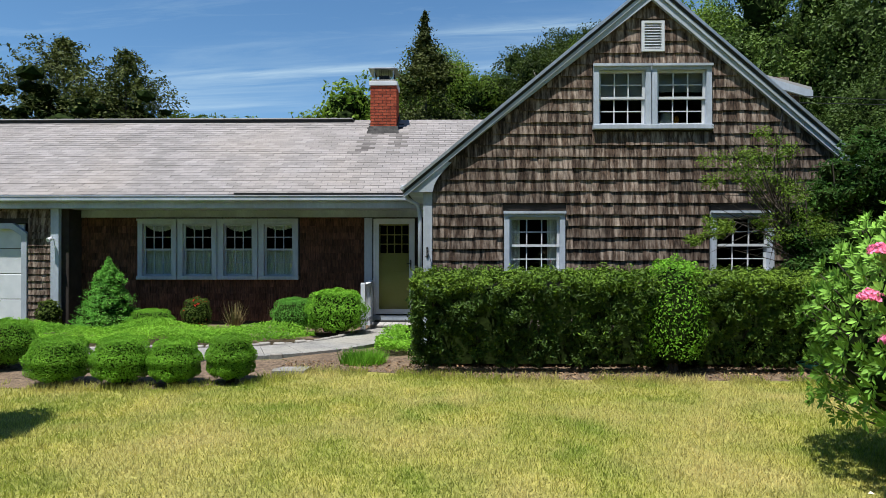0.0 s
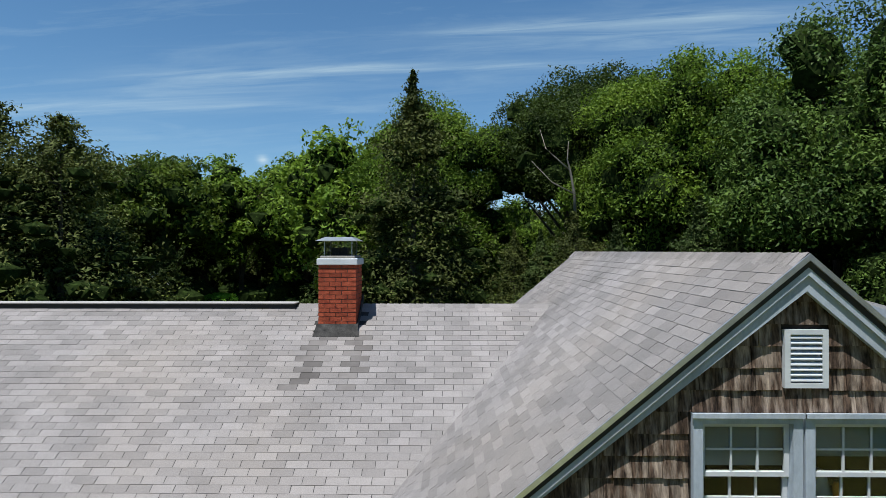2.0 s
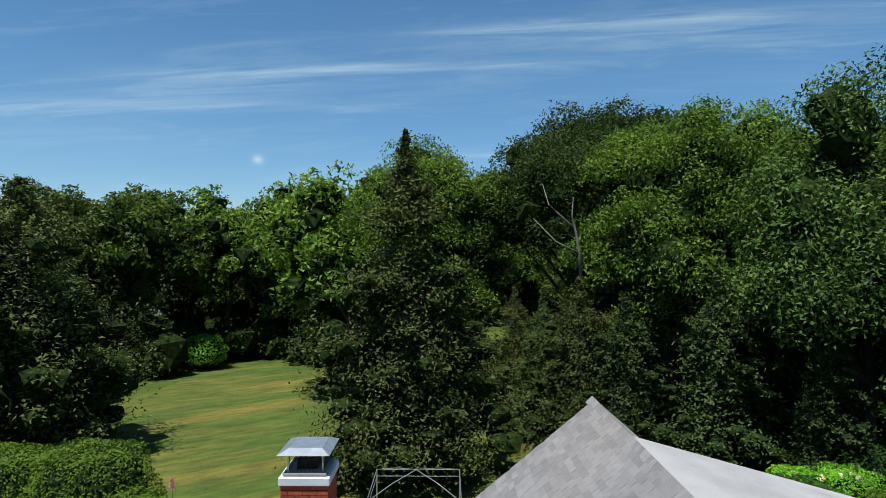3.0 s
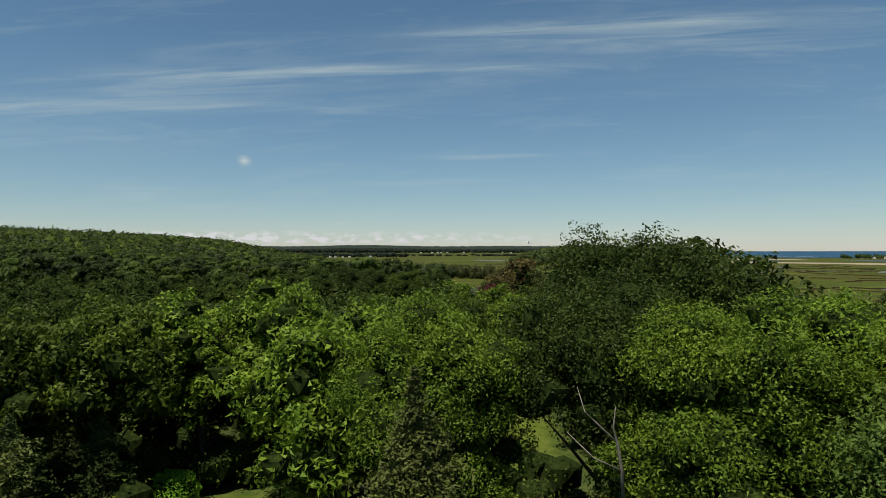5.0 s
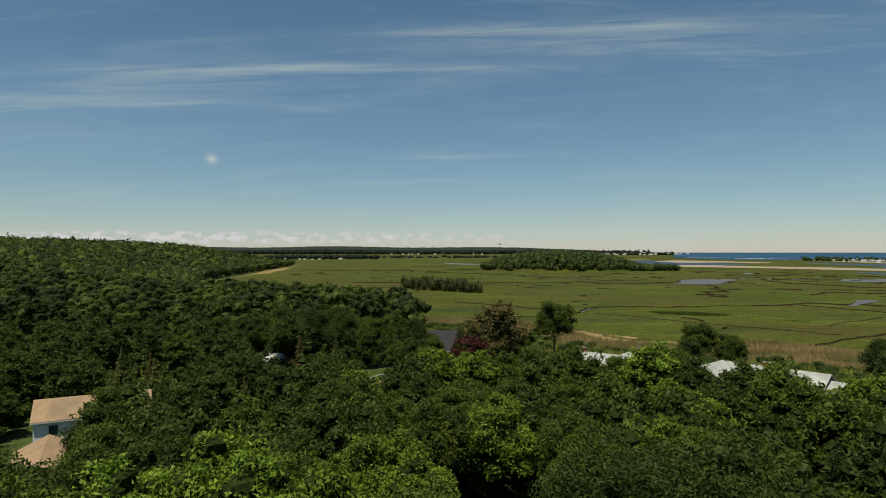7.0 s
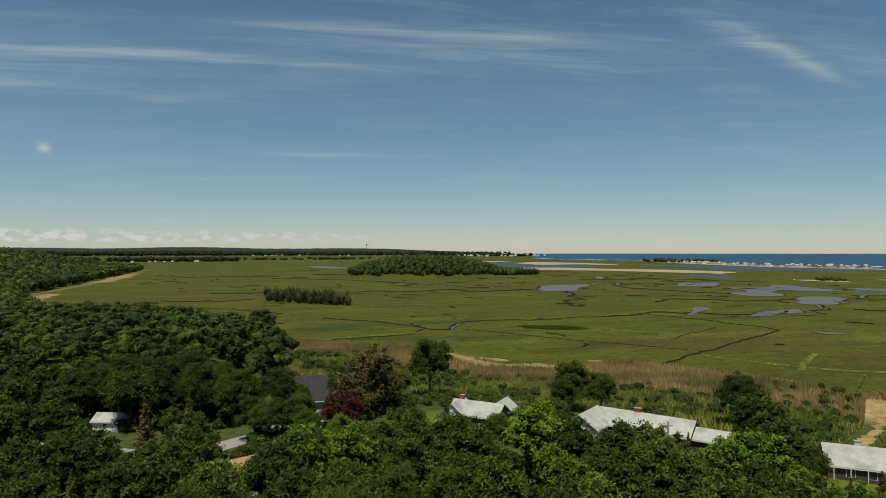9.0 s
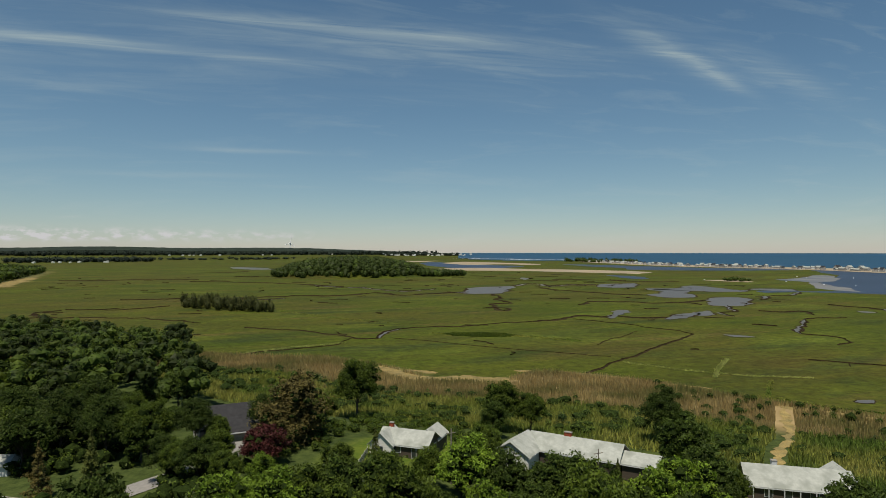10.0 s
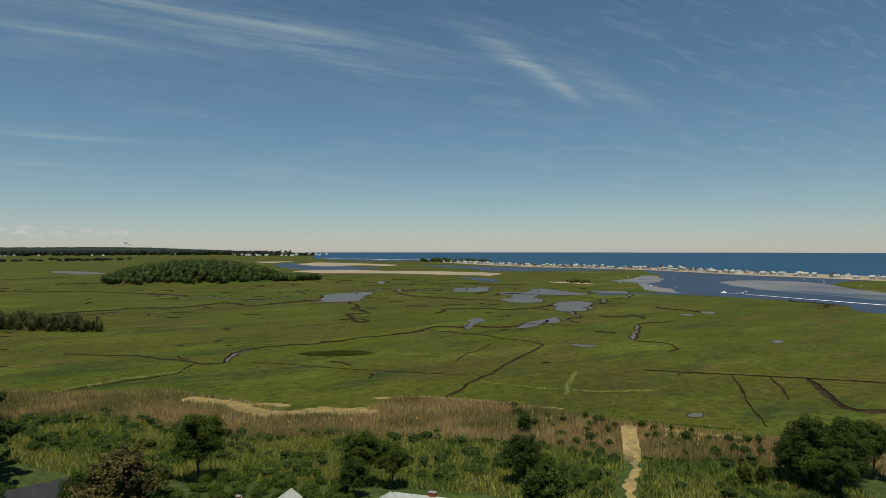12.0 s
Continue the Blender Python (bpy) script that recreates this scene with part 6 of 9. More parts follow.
# single trees by the houses and the reed bed
for kind, x, y, h, var in [("far_mid", 38.5, 182, 16.5, 0), ("far_mid", 66.5, 158, 13.0, 1), ("far_mid", 71, 152, 10.5, 0), ("far_dark", 61, 151, 9.0, 1), ("far_dark", 97, 139, 12.0, 0), ("far_dark", 131, 174, 6.5, 1), ("far_dark", 102, 144, 7.5, 1), ("far_dark", 176, 98, 15.0, 1), ("far_dark", 150, 96, 12.0, 0), ("far_mid", 141, 112, 5.0, 1), ("far_mid", 146, 110, 5.0, 0), ("far_mid", 28, 170, 8.0, 0), ("far_dark", 22, 176, 7.5, 1), ("far_mid", 99, 134, 8.5, 1), ("far_cedar", 92, 128, 8.0, 0),
                           ("pine", 19.5, 160, 13.0, 0), ("pine", 16.0, 155, 9.0, 0), ("red", 11.5, 146, 8.0, 0), ("far_dark", 14.0, 166, 10, 0), ("bronze", 57, 119, 5.0, 0), ("far_cedar", 66.5, 116, 5.5, 0), ("far_cedar", 30.5, 139, 7.5, 0),
                           ("far_mid", 44, 131, 7.5, 0), ("far_mid", 47, 127, 8.0, 1), ("far_mid", 50, 133, 8.5, 0), ("far_dark", 157, 105, 17.0, 1), ("far_dark", 165, 100, 17.0, 0), ("far_mid", 151, 101, 10.5, 1), ("far_dark", 171, 106, 12.0, 1), ("far_dark", 161, 109, 13.0, 0), ("far_dark", 153, 107, 11.5, 1), ("far_dark", 168, 103, 14.0, 0), ("far_dark", 160, 99, 14.0, 1),
                           ("far_mid", -8, 163, 13, 0), ("far_dark", -16, 170, 14, 0), ("far_dark", -25, 178, 15, 0), ("far_dark", -34, 186, 15, 0), ("far_dark", -20, 190, 14, 0), ("far_mid", -12, 182, 12, 1), ("far_dark", -42, 180, 13, 0),
                           ("far_cedar", -24, 152, 10, 1), ("far_cedar", -17, 158, 9, 0), ("far_mid", -3, 146, 8.5, 0), ("far_mid", 5, 138, 8.0, 1), ("far_bright", 10, 134, 8.0, 0), ("far_mid", 22, 133, 8.5, 1), ("far_mid", 28, 127, 9, 0),
                           ("far_mid", 36, 126, 9, 1), ("far_dark", 40, 122, 9, 0), ("far_mid", 75, 108, 8.0, 0), ("far_mid", 80, 104, 8.0, 1), ("far_mid", 84, 122, 7.5, 0), ("far_mid", 88, 126, 8.0, 1), ("far_dark", 0.5, 164, 11.5, 0), ("far_mid", 4.8, 161, 7.5, 1), ("far_dark", 0.5, 143, 9.5, 0), ("far_mid", 4.0, 148, 8.5, 1), ("far_dark", -4.5, 149, 9.0, 1), ("far_cedar", 103, 92, 6.5, 0), ("far_cedar", 96, 94, 6, 1)]:
    tree(kind.replace("far_", "med_") if "cedar" not in kind else kind, x, y, h, var, "trees by the marsh houses")

for kind, x, y, h, var in EXTRA:
    tree(kind, x, y, h, var, "woodland trees")
# unseen trees added behind the viewpoint, so the windows reflect dark crowns
for x, y, h, k in ((-16, -22, 11, "far_mid"), (-7, -25, 12, "far_dark"), (2, -24, 11, "far_mid"), (11, -26, 13, "far_dark"), (20, -22, 12, "far_mid"), (-26, -18, 12, "far_dark"), (29, -17, 12, "far_mid")):
    tree(k, x, y, h * 1.4, 0, "trees over the street")


# ---- far woods, island and thickets: nobody could count these ----
def wood_mass(name, xs, ys, hs, rs, mat, per, size, label, seed, heart=None, lift=0.0):
    rg = np.random.default_rng(seed)
    n = len(xs)
    zs = land_height(np.asarray(xs), np.asarray(ys)) + lift
    i = np.repeat(np.arange(n), per)
    u = unit(rg, len(i))
    k = rg.uniform(0.6, 1.05, len(i)) * (1 + 0.22 * np.sin(u[:, 0] * 5 + i) * np.cos(u[:, 1] * 6 + i * 1.7))
    p = np.stack([xs[i] + u[:, 0] * rs[i] * k, ys[i] + u[:, 1] * rs[i] * k, zs[i] + hs[i] * (0.48 + 0.5 * u[:, 2] * k)], 1)
    nrm = u * 0.9 + rg.normal(size=u.shape) * 0.4 + np.array([0, 0, 0.3])
    v, q = slips(p, nrm, size * 1.05, size * 0.85, rg)
    hv, hf = lumps(np.stack([xs, ys, zs + hs * 0.48], 1), rs * 0.74, rg, float(np.mean(hs / rs)) * 0.52)
    return tagged(new(name, mixed_mesh(name, v, q, mat, hv, hf, heart or mat)), label, "woodland", kind="stuff")


def jittered(rg, x0, x1, y0, y1, gap):
    ax, ay = np.meshgrid(np.arange(x0, x1, gap), np.arange(y0, y1, gap))
    ax, ay = ax.ravel() + rg.uniform(-0.45, 0.45, ax.size) * gap, ay.ravel() + rg.uniform(-0.45, 0.45, ay.size) * gap
    return ax, ay


rg2 = np.random.default_rng(31)
for (y0, y1, gap, per, size) in ((205, 420, 9.0, 40, 0.62), (420, 800, 9.0, 44, 1.9), (800, 1750, 14.0, 28, 3.4)):
    ax, ay = jittered(rg2, -1300, 40, y0, y1, gap)
    ok = (inland(ax, ay) > 12) & (ax > -0.84 * ay - 20) & (ax < -0.02 * ay + 6)
    ax, ay = ax[ok], ay[ok]
    sel = rg2.integers(0, 5, len(ax))
    for key, pick, lb in (("leaf_mid", sel == 0, "mixed green"), ("leaf_dark", (sel == 1) | (sel == 2), "dark green"), ("leaf_island", sel >= 3, "deep green")):
        n = int(pick.sum())
        if n:
            tx, ty, th, tr, lift = ax[pick], ay[pick], rg2.uniform(9, 14, n) * (1 + gap / 40), rg2.uniform(0.55, 0.8, n) * gap, 0.0
            if y0 < 400:
                i = np.repeat(np.arange(n), 10)
                u = unit(rg2, len(i))
                tx, ty, lift = tx[i] + u[:, 0] * tr[i] * 0.7, ty[i] + u[:, 1] * tr[i] * 0.7, th[i] * (0.52 + 0.30 * np.abs(u[:, 2]) - 0.1 * (u[:, 2] < 0))
                tr = tr[i] * rg2.uniform(0.26, 0.46, len(i))
                th = tr * 1.5
            wood_mass("far_wood", tx, ty, th, tr, M[key], per, size, "dense %s woodland over a long low hill" % lb, 5 + int(y0), None, lift)
ax, ay = jittered(rg2, 110, 520, 1040, 1340, 9)
e = ((ax - 296) / 150) ** 2 + ((ay - 1195) / 126) ** 2
tail = ((ax - 445) / 50) ** 2 + ((ay - 1105) / 28) ** 2 < 1
ok = (e < 1) | tail
ax, ay, tl = ax[ok], ay[ok], (tail & ~(e < 1))[ok]
sel = rg2.integers(0, 3, len(ax))
for key, pick in (("leaf_dark", (sel < 1) & (ax % 3 < 1.5)), ("leaf_island", (sel >= 1) | (ax % 3 >= 1.5))):
    n = int(pick.sum())
    wood_mass("island_wood", ax[pick], ay[pick], rg2.uniform(11, 18, n) * np.where(tl[pick], 0.85, 1), rg2.uniform(5, 9, n), M[key], 120, 1.1, "dark wooded island rising from the salt marsh", 55)
ax, ay = jittered(rg2, -30, 90, 490, 640, 5.0)
ok = (((ax - 29) * 0.62 - (ay - 563) * 0.78) / 53) ** 2 + (((ax - 29) * 0.78 + (ay - 563) * 0.62) / 13) ** 2 < 1
ax, ay = ax[ok], ay[ok]
n = len(ax)
wood_mass("marsh_thicket", ax, ay, rg2.uniform(6, 15, n), rg2.uniform(1.8, 3.4, n), M["needle_thicket"], 200, 0.62, "low dark thicket of cedars standing in the marsh", 56)


def undergrowth_seed():
    rg = np.random.default_rng(404)
    n = 5200
    x, y = rg.uniform(-120, 110, n), rg.uniform(34, 200, n)
    ok = (x > -0.86 * y - 14) & (x < y + 22) & (inland(x, y) > 16) & ~((x > 5) & (y > 118))
    for poly in KEEP_OUT:
        ok &= ~inside(poly, x, y) & (distance(poly, x, y, True) > 0.8)
    return x[ok], y[ok]


ax, ay = undergrowth_seed()
for pick, per, size in ((ay < 66, 60, 0.22), (ay >= 66, 18, 0.46)):
    n = int(pick.sum())
    wood_mass("undergrowth", ax[pick], ay[pick], rg2.uniform(1.5, 4.6, n), rg2.uniform(1.2, 2.4, n), M["leaf_mid"], per, size, "tangled green undergrowth beneath the trees", 405, M["inner"])


def tufts(name, x, y, n, hmin, hmax, width, mat, label, seed, lean=0.25, z=None, category="grass"):
    """Upright blades, each a tapered card, on the ground."""
    rg = np.random.default_rng(seed)
    h, az = rg.uniform(hmin, hmax, n), rg.uniform(0, 2 * math.pi, n)
    zz = land_height(x, y) if z is None else np.full(n, z)
    d = np.stack([np.cos(az), np.sin(az), np.zeros(n)], 1) * width
    b = np.stack([x, y, zz - 0.02], 1)
    t = b + np.stack([rg.normal(size=n) * lean * h, rg.normal(size=n) * lean * h, h], 1)
    v = np.stack([b - d * 1.15, b + d * 1.15, t], 1).reshape(-1, 3)
    return tagged(new(name, np_mesh(name, v, np.arange(n * 3).reshape(-1, 3), mat)), label, category, kind="stuff")


def filled(rg, n, x0, x1, y0, y1, test):
    xs, ys = np.zeros(0), np.zeros(0)
    for _ in range(40):
        a, b = rg.uniform(x0, x1, n), rg.uniform(y0, y1, n)
        ok = test(a, b)
        xs, ys = np.concatenate([xs, a[ok]]), np.concatenate([ys, b[ok]])
        if len(xs) >= n:
            break
    return xs[:n], ys[:n]


REED_IN = REEDS + [(600, -400), (-600, -400), (-600, 300), (-60, 340)]
STRAW = [([(16, 318), (26, 316), (39, 309), (57, 298)], 2.6), ([(62, 283), (72, 266), (74, 254), (78, 245), (90, 240), (100, 233), (107, 227)], 9.5), ([(78, 261), (84, 259), (89, 252)], 5.0), ([(119, 245), (127, 237)], 3.0),
         ([(132, 237), (143, 226), (152, 213), (158, 201), (166, 190)], 2.2), ([(165, 163), (171, 156), (176, 145), (184, 133)], 4.2), ([(-170, 552), (-205, 640), (-215, 740)], 16.0), ([(-113, 517), (-140, 530), (-170, 552)], 6.0), ([(-225, 990), (-240, 1100), (-255, 1320)], 26.0)]


def off_straw(a, b):
    ok = np.ones(np.shape(a), bool)
    for pts, w in STRAW:
        ok &= distance(pts, a, b) > w * 0.42
    return ok


LANE = [(104, 116), (121, 129), (130, 134), (144, 145), (154, 153), (165, 162)]
ax, ay = filled(rg2, 58000, -70, 245, 75, 345, lambda a, b: (inland(a, b) > 0.5) & (~inside(REED_IN, a, b) | (distance(REEDS, a, b) < 5)) & (a < 0.95 * b + 100) & (distance(LANE, a, b) > 2.4) & off_straw(a, b))
tufts("reed_bed", ax, ay, len(ax), 1.2, 2.3, 0.16, M["reed"], "dry tan reeds along the edge of the marsh", 61, 0.12)
ax, ay = filled(rg2, 64000, -10, 225, 80, 280, lambda a, b: inside(REED_IN, a, b) & (distance(REEDS, a, b) < 50) & (inland(a, b) > 8) & (a < 0.95 * b + 70) & (distance(LANE, a, b) > 2.2))
tufts("scrub_grass", ax, ay, len(ax), 0.5, 1.6, 0.13, M["scrub"], "rank yellow-green grass and herbs behind the reeds", 62, 0.3)
cx, cy = filled(rg2, 380, 0, 215, 80, 280, lambda a, b: inside(REED_IN, a, b) & (distance(REEDS, a, b) < 44) & (inland(a, b) > 10) & (a < 0.95 * b + 60) & (distance(LANE, a, b) > 3.5) & (np.sin(a * 0.13 + 2) * np.cos(b * 0.17 + a * 0.05) > -0.25))
wood_mass("scrub_bushes", cx, cy, rg2.uniform(0.6, 3.4, len(cx)) * rg2.uniform(0.6, 1.2, len(cx)), rg2.uniform(0.8, 2.6, len(cx)), M["scrub_bush"], 330, 0.17, "low bright green scrub behind the reed bed", 63, M["inner"])
cx, cy = filled(rg2, 60, 40, 190, 110, 300, lambda a, b: (inland(a, b) > 2) & ~inside(REED_IN, a, b) & (distance(LANE, a, b) > 4) & (a > 0.72 * b + 5))
wood_mass("reed_bushes", cx, cy, rg2.uniform(1.2, 3.4, len(cx)), rg2.uniform(0.8, 2.2, len(cx)), M["leaf_mid"], 300, 0.18, "dark green bushes standing in the reeds", 64, M["inner"])


def straw_strip(pts, width, seed):
    """Flattened reed straw along the marsh's edge: a ragged, hummocky mat."""
    banks = ribbon(smooth_line(pts, 4.0), width, seed, 0.10, 0.9)
    rnd, bm, prev = random.Random(seed), bmesh.new(), None
    edge = [0.5, 0.5]
    for x, y, nx, ny, w in banks:
        edge = [min(0.72, max(0.3, e + rnd.uniform(-0.09, 0.09))) for e in edge]
        cur = [bm.verts.new((x + nx * width * k, y + ny * width * k, z_at(x + nx * width * k, y + ny * width * k) + (0.03 if j in (0, 5) else rnd.uniform(0.10, 0.30)))) for j, k in enumerate((-edge[0] * w / width - 0.02, -0.3 * w / width, -0.1, 0.1, 0.3 * w / width, edge[1] * w / width + 0.02))]
        if prev:
            for k in range(5):
                bm.faces.new((prev[k], prev[k + 1], cur[k + 1], cur[k]))
        prev = cur
    tagged(finish("straw_mat", bm, M["straw"]), "flattened bleached straw between reeds and marsh", "straw", "straw mats", "structure")


yx, yy_ = filled(rg2, 190, 8, 62, 128, 182, lambda a, b: ~inside([(-8, 150), (-4, 186), (12, 186), (14, 150)], a, b) & ~inside([(12, 132), (22, 148), (28, 160), (64, 146), (70, 128), (52, 118)], a, b))
wood_mass("yard_bushes", yx, yy_, rg2.uniform(0.8, 2.4, len(yx)), rg2.uniform(0.9, 2.0, len(yx)), M["leaf_mid"], 300, 0.19, "green bushes round the marsh houses", 66, M["inner"])
for k, (pts, w) in enumerate(STRAW):
    straw_strip(pts, w, 140 + k)
# pale herbs along old ditches, and a rushy hollow
herb = np.random.default_rng(88)
for pts, w, n in (([(129, 360), (154, 344), (174, 327), (190, 303)], 5.0, 1600), ([(69, 532), (80, 494), (100, 453), (122, 421)], 7.0, 700), ([(15, 321), (29, 332), (50, 339), (74, 343)], 3.0, 1100), ([(171, 244), (181, 220), (196, 201), (215, 189)], 1.0, 700),
                  ([(182, 204), (198, 217), (219, 232)], 1.2, 800), ([(172, 173), (187, 185), (197, 192)], 0.8, 500), ([(174, 172), (180, 156), (192, 139)], 0.8, 600)):
    f = herb.uniform(0, len(pts) - 1.001, n)
    i = f.astype(int)
    a = np.array(pts, float)
    at = a[i] + (a[i + 1] - a[i]) * (f - i)[:, None] + herb.normal(size=(n, 2)) * w * 0.4
    tufts("ditch_herbs", at[:, 0], at[:, 1], n, 0.25, 0.7, 0.22, M["lime_patch"] if herb.uniform() < 0.6 else M["scrub"], "pale herbs growing along an old marsh ditch", int(w * 10 + n), 0.5)
ax, ay = filled(herb, 5200, 120, 190, 310, 370, lambda a, b: ((a - 153) * 0.85 - (b - 343) * 0.53) ** 2 / 400 + ((a - 153) * 0.53 + (b - 343) * 0.85) ** 2 / 70 + 0.25 * np.sin(a * 0.7) * np.cos(b * 0.9) < 1)
tufts("rush_hollow", ax, ay, len(ax), 0.3, 0.9, 0.22, M["leaf_mid"], "dark green rushes in a wet marsh hollow", 152, 0.4)
bm = bmesh.new()
lane = ribbon(LANE, 2.3, 9, 0.3, 1.5)
prev = None
for x, y, nx, ny, w in lane:
    cur = [bm.verts.new((x + nx * w * k, y + ny * w * k, z_at(x + nx * w * k, y + ny * w * k) + 0.12)) for k in (-0.5, 0.5)]
    if prev:
        bm.faces.new((prev[0], prev[1], cur[1], cur[0]))
    prev = cur
tagged(finish("cut_lane", bm, M["straw"]), "straw-coloured lane cut through the reeds", "path", kind="structure")
# unseen thicket, added to keep bright horizon out of the window reflections
rgs = np.random.default_rng(99)
ax, ay = jittered(rgs, -60, 60, -26, -17, 3.0)
wood_mass("street_thicket", ax, ay, rgs.uniform(4.5, 8.0, len(ax)), rgs.uniform(2.0, 3.2, len(ax)), M["leaf_dark"], 40, 0.5, "tall dark thicket across the street", 98, M["inner"])


# ---- the front garden ----
def leaf_shell(rg, n, rx, ry, rz, depth=0.25, flat=0.0):
    """Places and facings on an uneven rounded bush standing on z = 0."""
    u = unit(rg, n)
    u[:, 2] = np.where(u[:, 2] < -0.75, -u[:, 2], u[:, 2])
    k = 1 - depth * rg.uniform(0, 1, n) ** 2 + 0.07 * np.sin(u[:, 0] * 7 + 1) * np.cos(u[:, 1] * 8) + 0.05 * np.sin(u[:, 2] * 11)
    p = u * np.array([rx, ry, rz]) * k[:, None] + np.array([0, 0, rz])
    p[:, 2] = np.maximum(p[:, 2], 0.015)
    return p, u * 0.8 + rg.normal(size=u.shape) * 0.5 + np.array([0, 0, 0.25])


def bush(name, x, y, rx, ry, rz, mat, n, size, label, seed, wide=0.55, core=0.80, category="shrub", group="", z=0.0):
    """A shrub: a solid heart coloured dark as inner shade, and a shell of leaves."""
    rg = np.random.default_rng(seed)
    t = thing(name, pose(x, y, z), label, category, group)
    p, nn = leaf_shell(rg, n, rx, ry, rz)
    v, q = cards(p, nn, size, size * wide, rg)
    o = new("foliage", np_mesh("foliage", v, q, mat))
    o.parent = t
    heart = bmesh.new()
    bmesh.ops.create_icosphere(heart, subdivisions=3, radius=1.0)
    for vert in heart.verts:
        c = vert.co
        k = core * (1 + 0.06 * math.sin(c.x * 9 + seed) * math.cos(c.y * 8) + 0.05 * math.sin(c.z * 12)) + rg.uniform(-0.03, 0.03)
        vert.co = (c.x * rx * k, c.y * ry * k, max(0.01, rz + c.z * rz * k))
    part("heart", heart, M["inner"], t, "solid core coloured dark as the bush's inner shade")
    bm = bmesh.new()
    for _ in range(9):
        d = unit(rg, 1)[0]
        tube(bm, [(d[0] * 0.05, d[1] * 0.05, 0), (d[0] * rx * 0.4, d[1] * ry * 0.4, rz * 0.8), (d[0] * rx * 0.75, d[1] * ry * 0.75, rz * (1 + 0.6 * abs(d[2])))], [0.014, 0.010, 0.004], 4)
    part("stem", bm, M["bark"], t)
    return t


for k, (x, y, r, h) in enumerate([(-4.82, 7.42, 0.375, 0.31), (-4.02, 7.40, 0.355, 0.32), (-3.39, 7.42, 0.31, 0.30), (-2.76, 7.58, 0.300, 0.315), (-6.20, 8.4, 0.38, 0.36), (-6.9, 8.2, 0.40, 0.38)]):
    bush("boxwood", x, y, r, r, h, M["leaf_box"], 15000, 0.024, "clipped round boxwood in bright new leaf", 200 + k, group="boxwood balls")
cone = thing("dwarf_spruce", pose(-7.0, 12.35, 0.0), "dense cone-shaped dwarf spruce against the porch wall", "shrub")
for nm, me in zip(("trunk", "crown"), conifer(210, 1.52, 0.66, M["leaf_spruce"], 36000, 0.030, 0.05, 0.0, 0.7, 0.0)):
    o = new(nm, me)
    o.parent = cone
bush("feathery_shrub", -6.05, 12.2, 0.45, 0.36, 0.25, M["leaf_box"], 7000, 0.04, "soft low green shrub under the windows", 211, wide=0.2)
rose = bush("rose_bush", -5.2, 12.35, 0.3, 0.28, 0.36, M["leaf_mid"], 1800, 0.042, "open rose bush with a few red blooms", 212)
rg = np.random.default_rng(213)
p, nn = leaf_shell(rg, 60, 0.28, 0.26, 0.36)
v, q = cards(p[:36], nn[:36], 0.05, 0.05, rg)
o = new("bloom", np_mesh("bloom", v, q, M["petal_red"]))
o.parent = rose
bush("rounded_shrub", -3.08, 11.9, 0.46, 0.40, 0.38, M["leaf_spruce"], 7000, 0.028, "clipped dark green shrub beside the porch", 214)
bush("broad_shrub", -2.25, 11.75, 0.60, 0.5, 0.47, M["leaf_box"], 9000, 0.042, "loose leafy shrub beside the front step", 215)
bush("broad_shrub", -9.3, 10.6, 0.8, 0.7, 0.42, M["leaf_spruce"], 2600, 0.08, "leafy shrub by the garage", 216)
bush("low_shrub", -8.4, 12.6, 0.25, 0.2, 0.32, M["leaf_mid"], 600, 0.07, "small climbing shrub by the porch post", 217)
for k, (x, y, n, c) in enumerate([(-4.4, 12.3, 160, "straw"), (-3.5, 12.4, 110, "straw"), (-2.75, 12.3, 40, "straw")]):
    rg = np.random.default_rng(220 + k)
    t = thing("grass_clump", pose(x, y, 0), "dry ornamental grass clump by the porch wall", "grass clump", "grass clumps")
    az, sp = rg.uniform(0, 6.28, n), rg.uniform(0.05, 0.35, n)
    b = np.stack([np.cos(az) * 0.04, np.sin(az) * 0.04, np.zeros(n)], 1)
    tp = np.stack([np.cos(az) * sp, np.sin(az) * sp, rg.uniform(0.25, 0.62, n)], 1)
    w = np.stack([-np.sin(az), np.cos(az), np.zeros(n)], 1) * 0.006
    o = new("blade_tuft", np_mesh("blade_tuft", np.stack([b - w, b + w, tp + w * 0.3, tp - w * 0.3], 1).reshape(-1, 3), np.arange(n * 4).reshape(-1, 4), M["straw"]))
    o.parent = t

# walk of pale slabs, curving from the drive to the step
WALK = [(-1.22, 13.0), (-1.30, 12.0), (-1.65, 10.95), (-2.6, 9.95), (-4.2, 9.45), (-7.0, 9.3), (-11.0, 9.3), (-15.0, 9.4)]


def curve_line(pts, n):
    out = []
    for i in range(len(pts) - 1):
        p0, p1, p2, p3 = pts[max(i - 1, 0)], pts[i], pts[i + 1], pts[min(i + 2, len(pts) - 1)]
        for k in range(n):
            t = k / n
            out.append(tuple(0.5 * (2 * b + (c - a) * t + (2 * a - 5 * b + 4 * c - d) * t * t + (3 * b - a - 3 * c + d) * t ** 3) for a, b, c, d in zip(p0, p1, p2, p3)))
    return out + [pts[-1]]


path = thing("garden_path", pose(0, 0, 0), "curving walk of pale concrete slabs with stone edging", "path", kind="structure")
line = curve_line(WALK, 3)
def across(i, half):
    """The walk's side step at a point of its line."""
    p, q = line[max(i - 1, 0)], line[min(i + 1, len(line) - 1)]
    d = Vector((q[0] - p[0], q[1] - p[1])).normalized()
    return -d.y * half, d.x * half


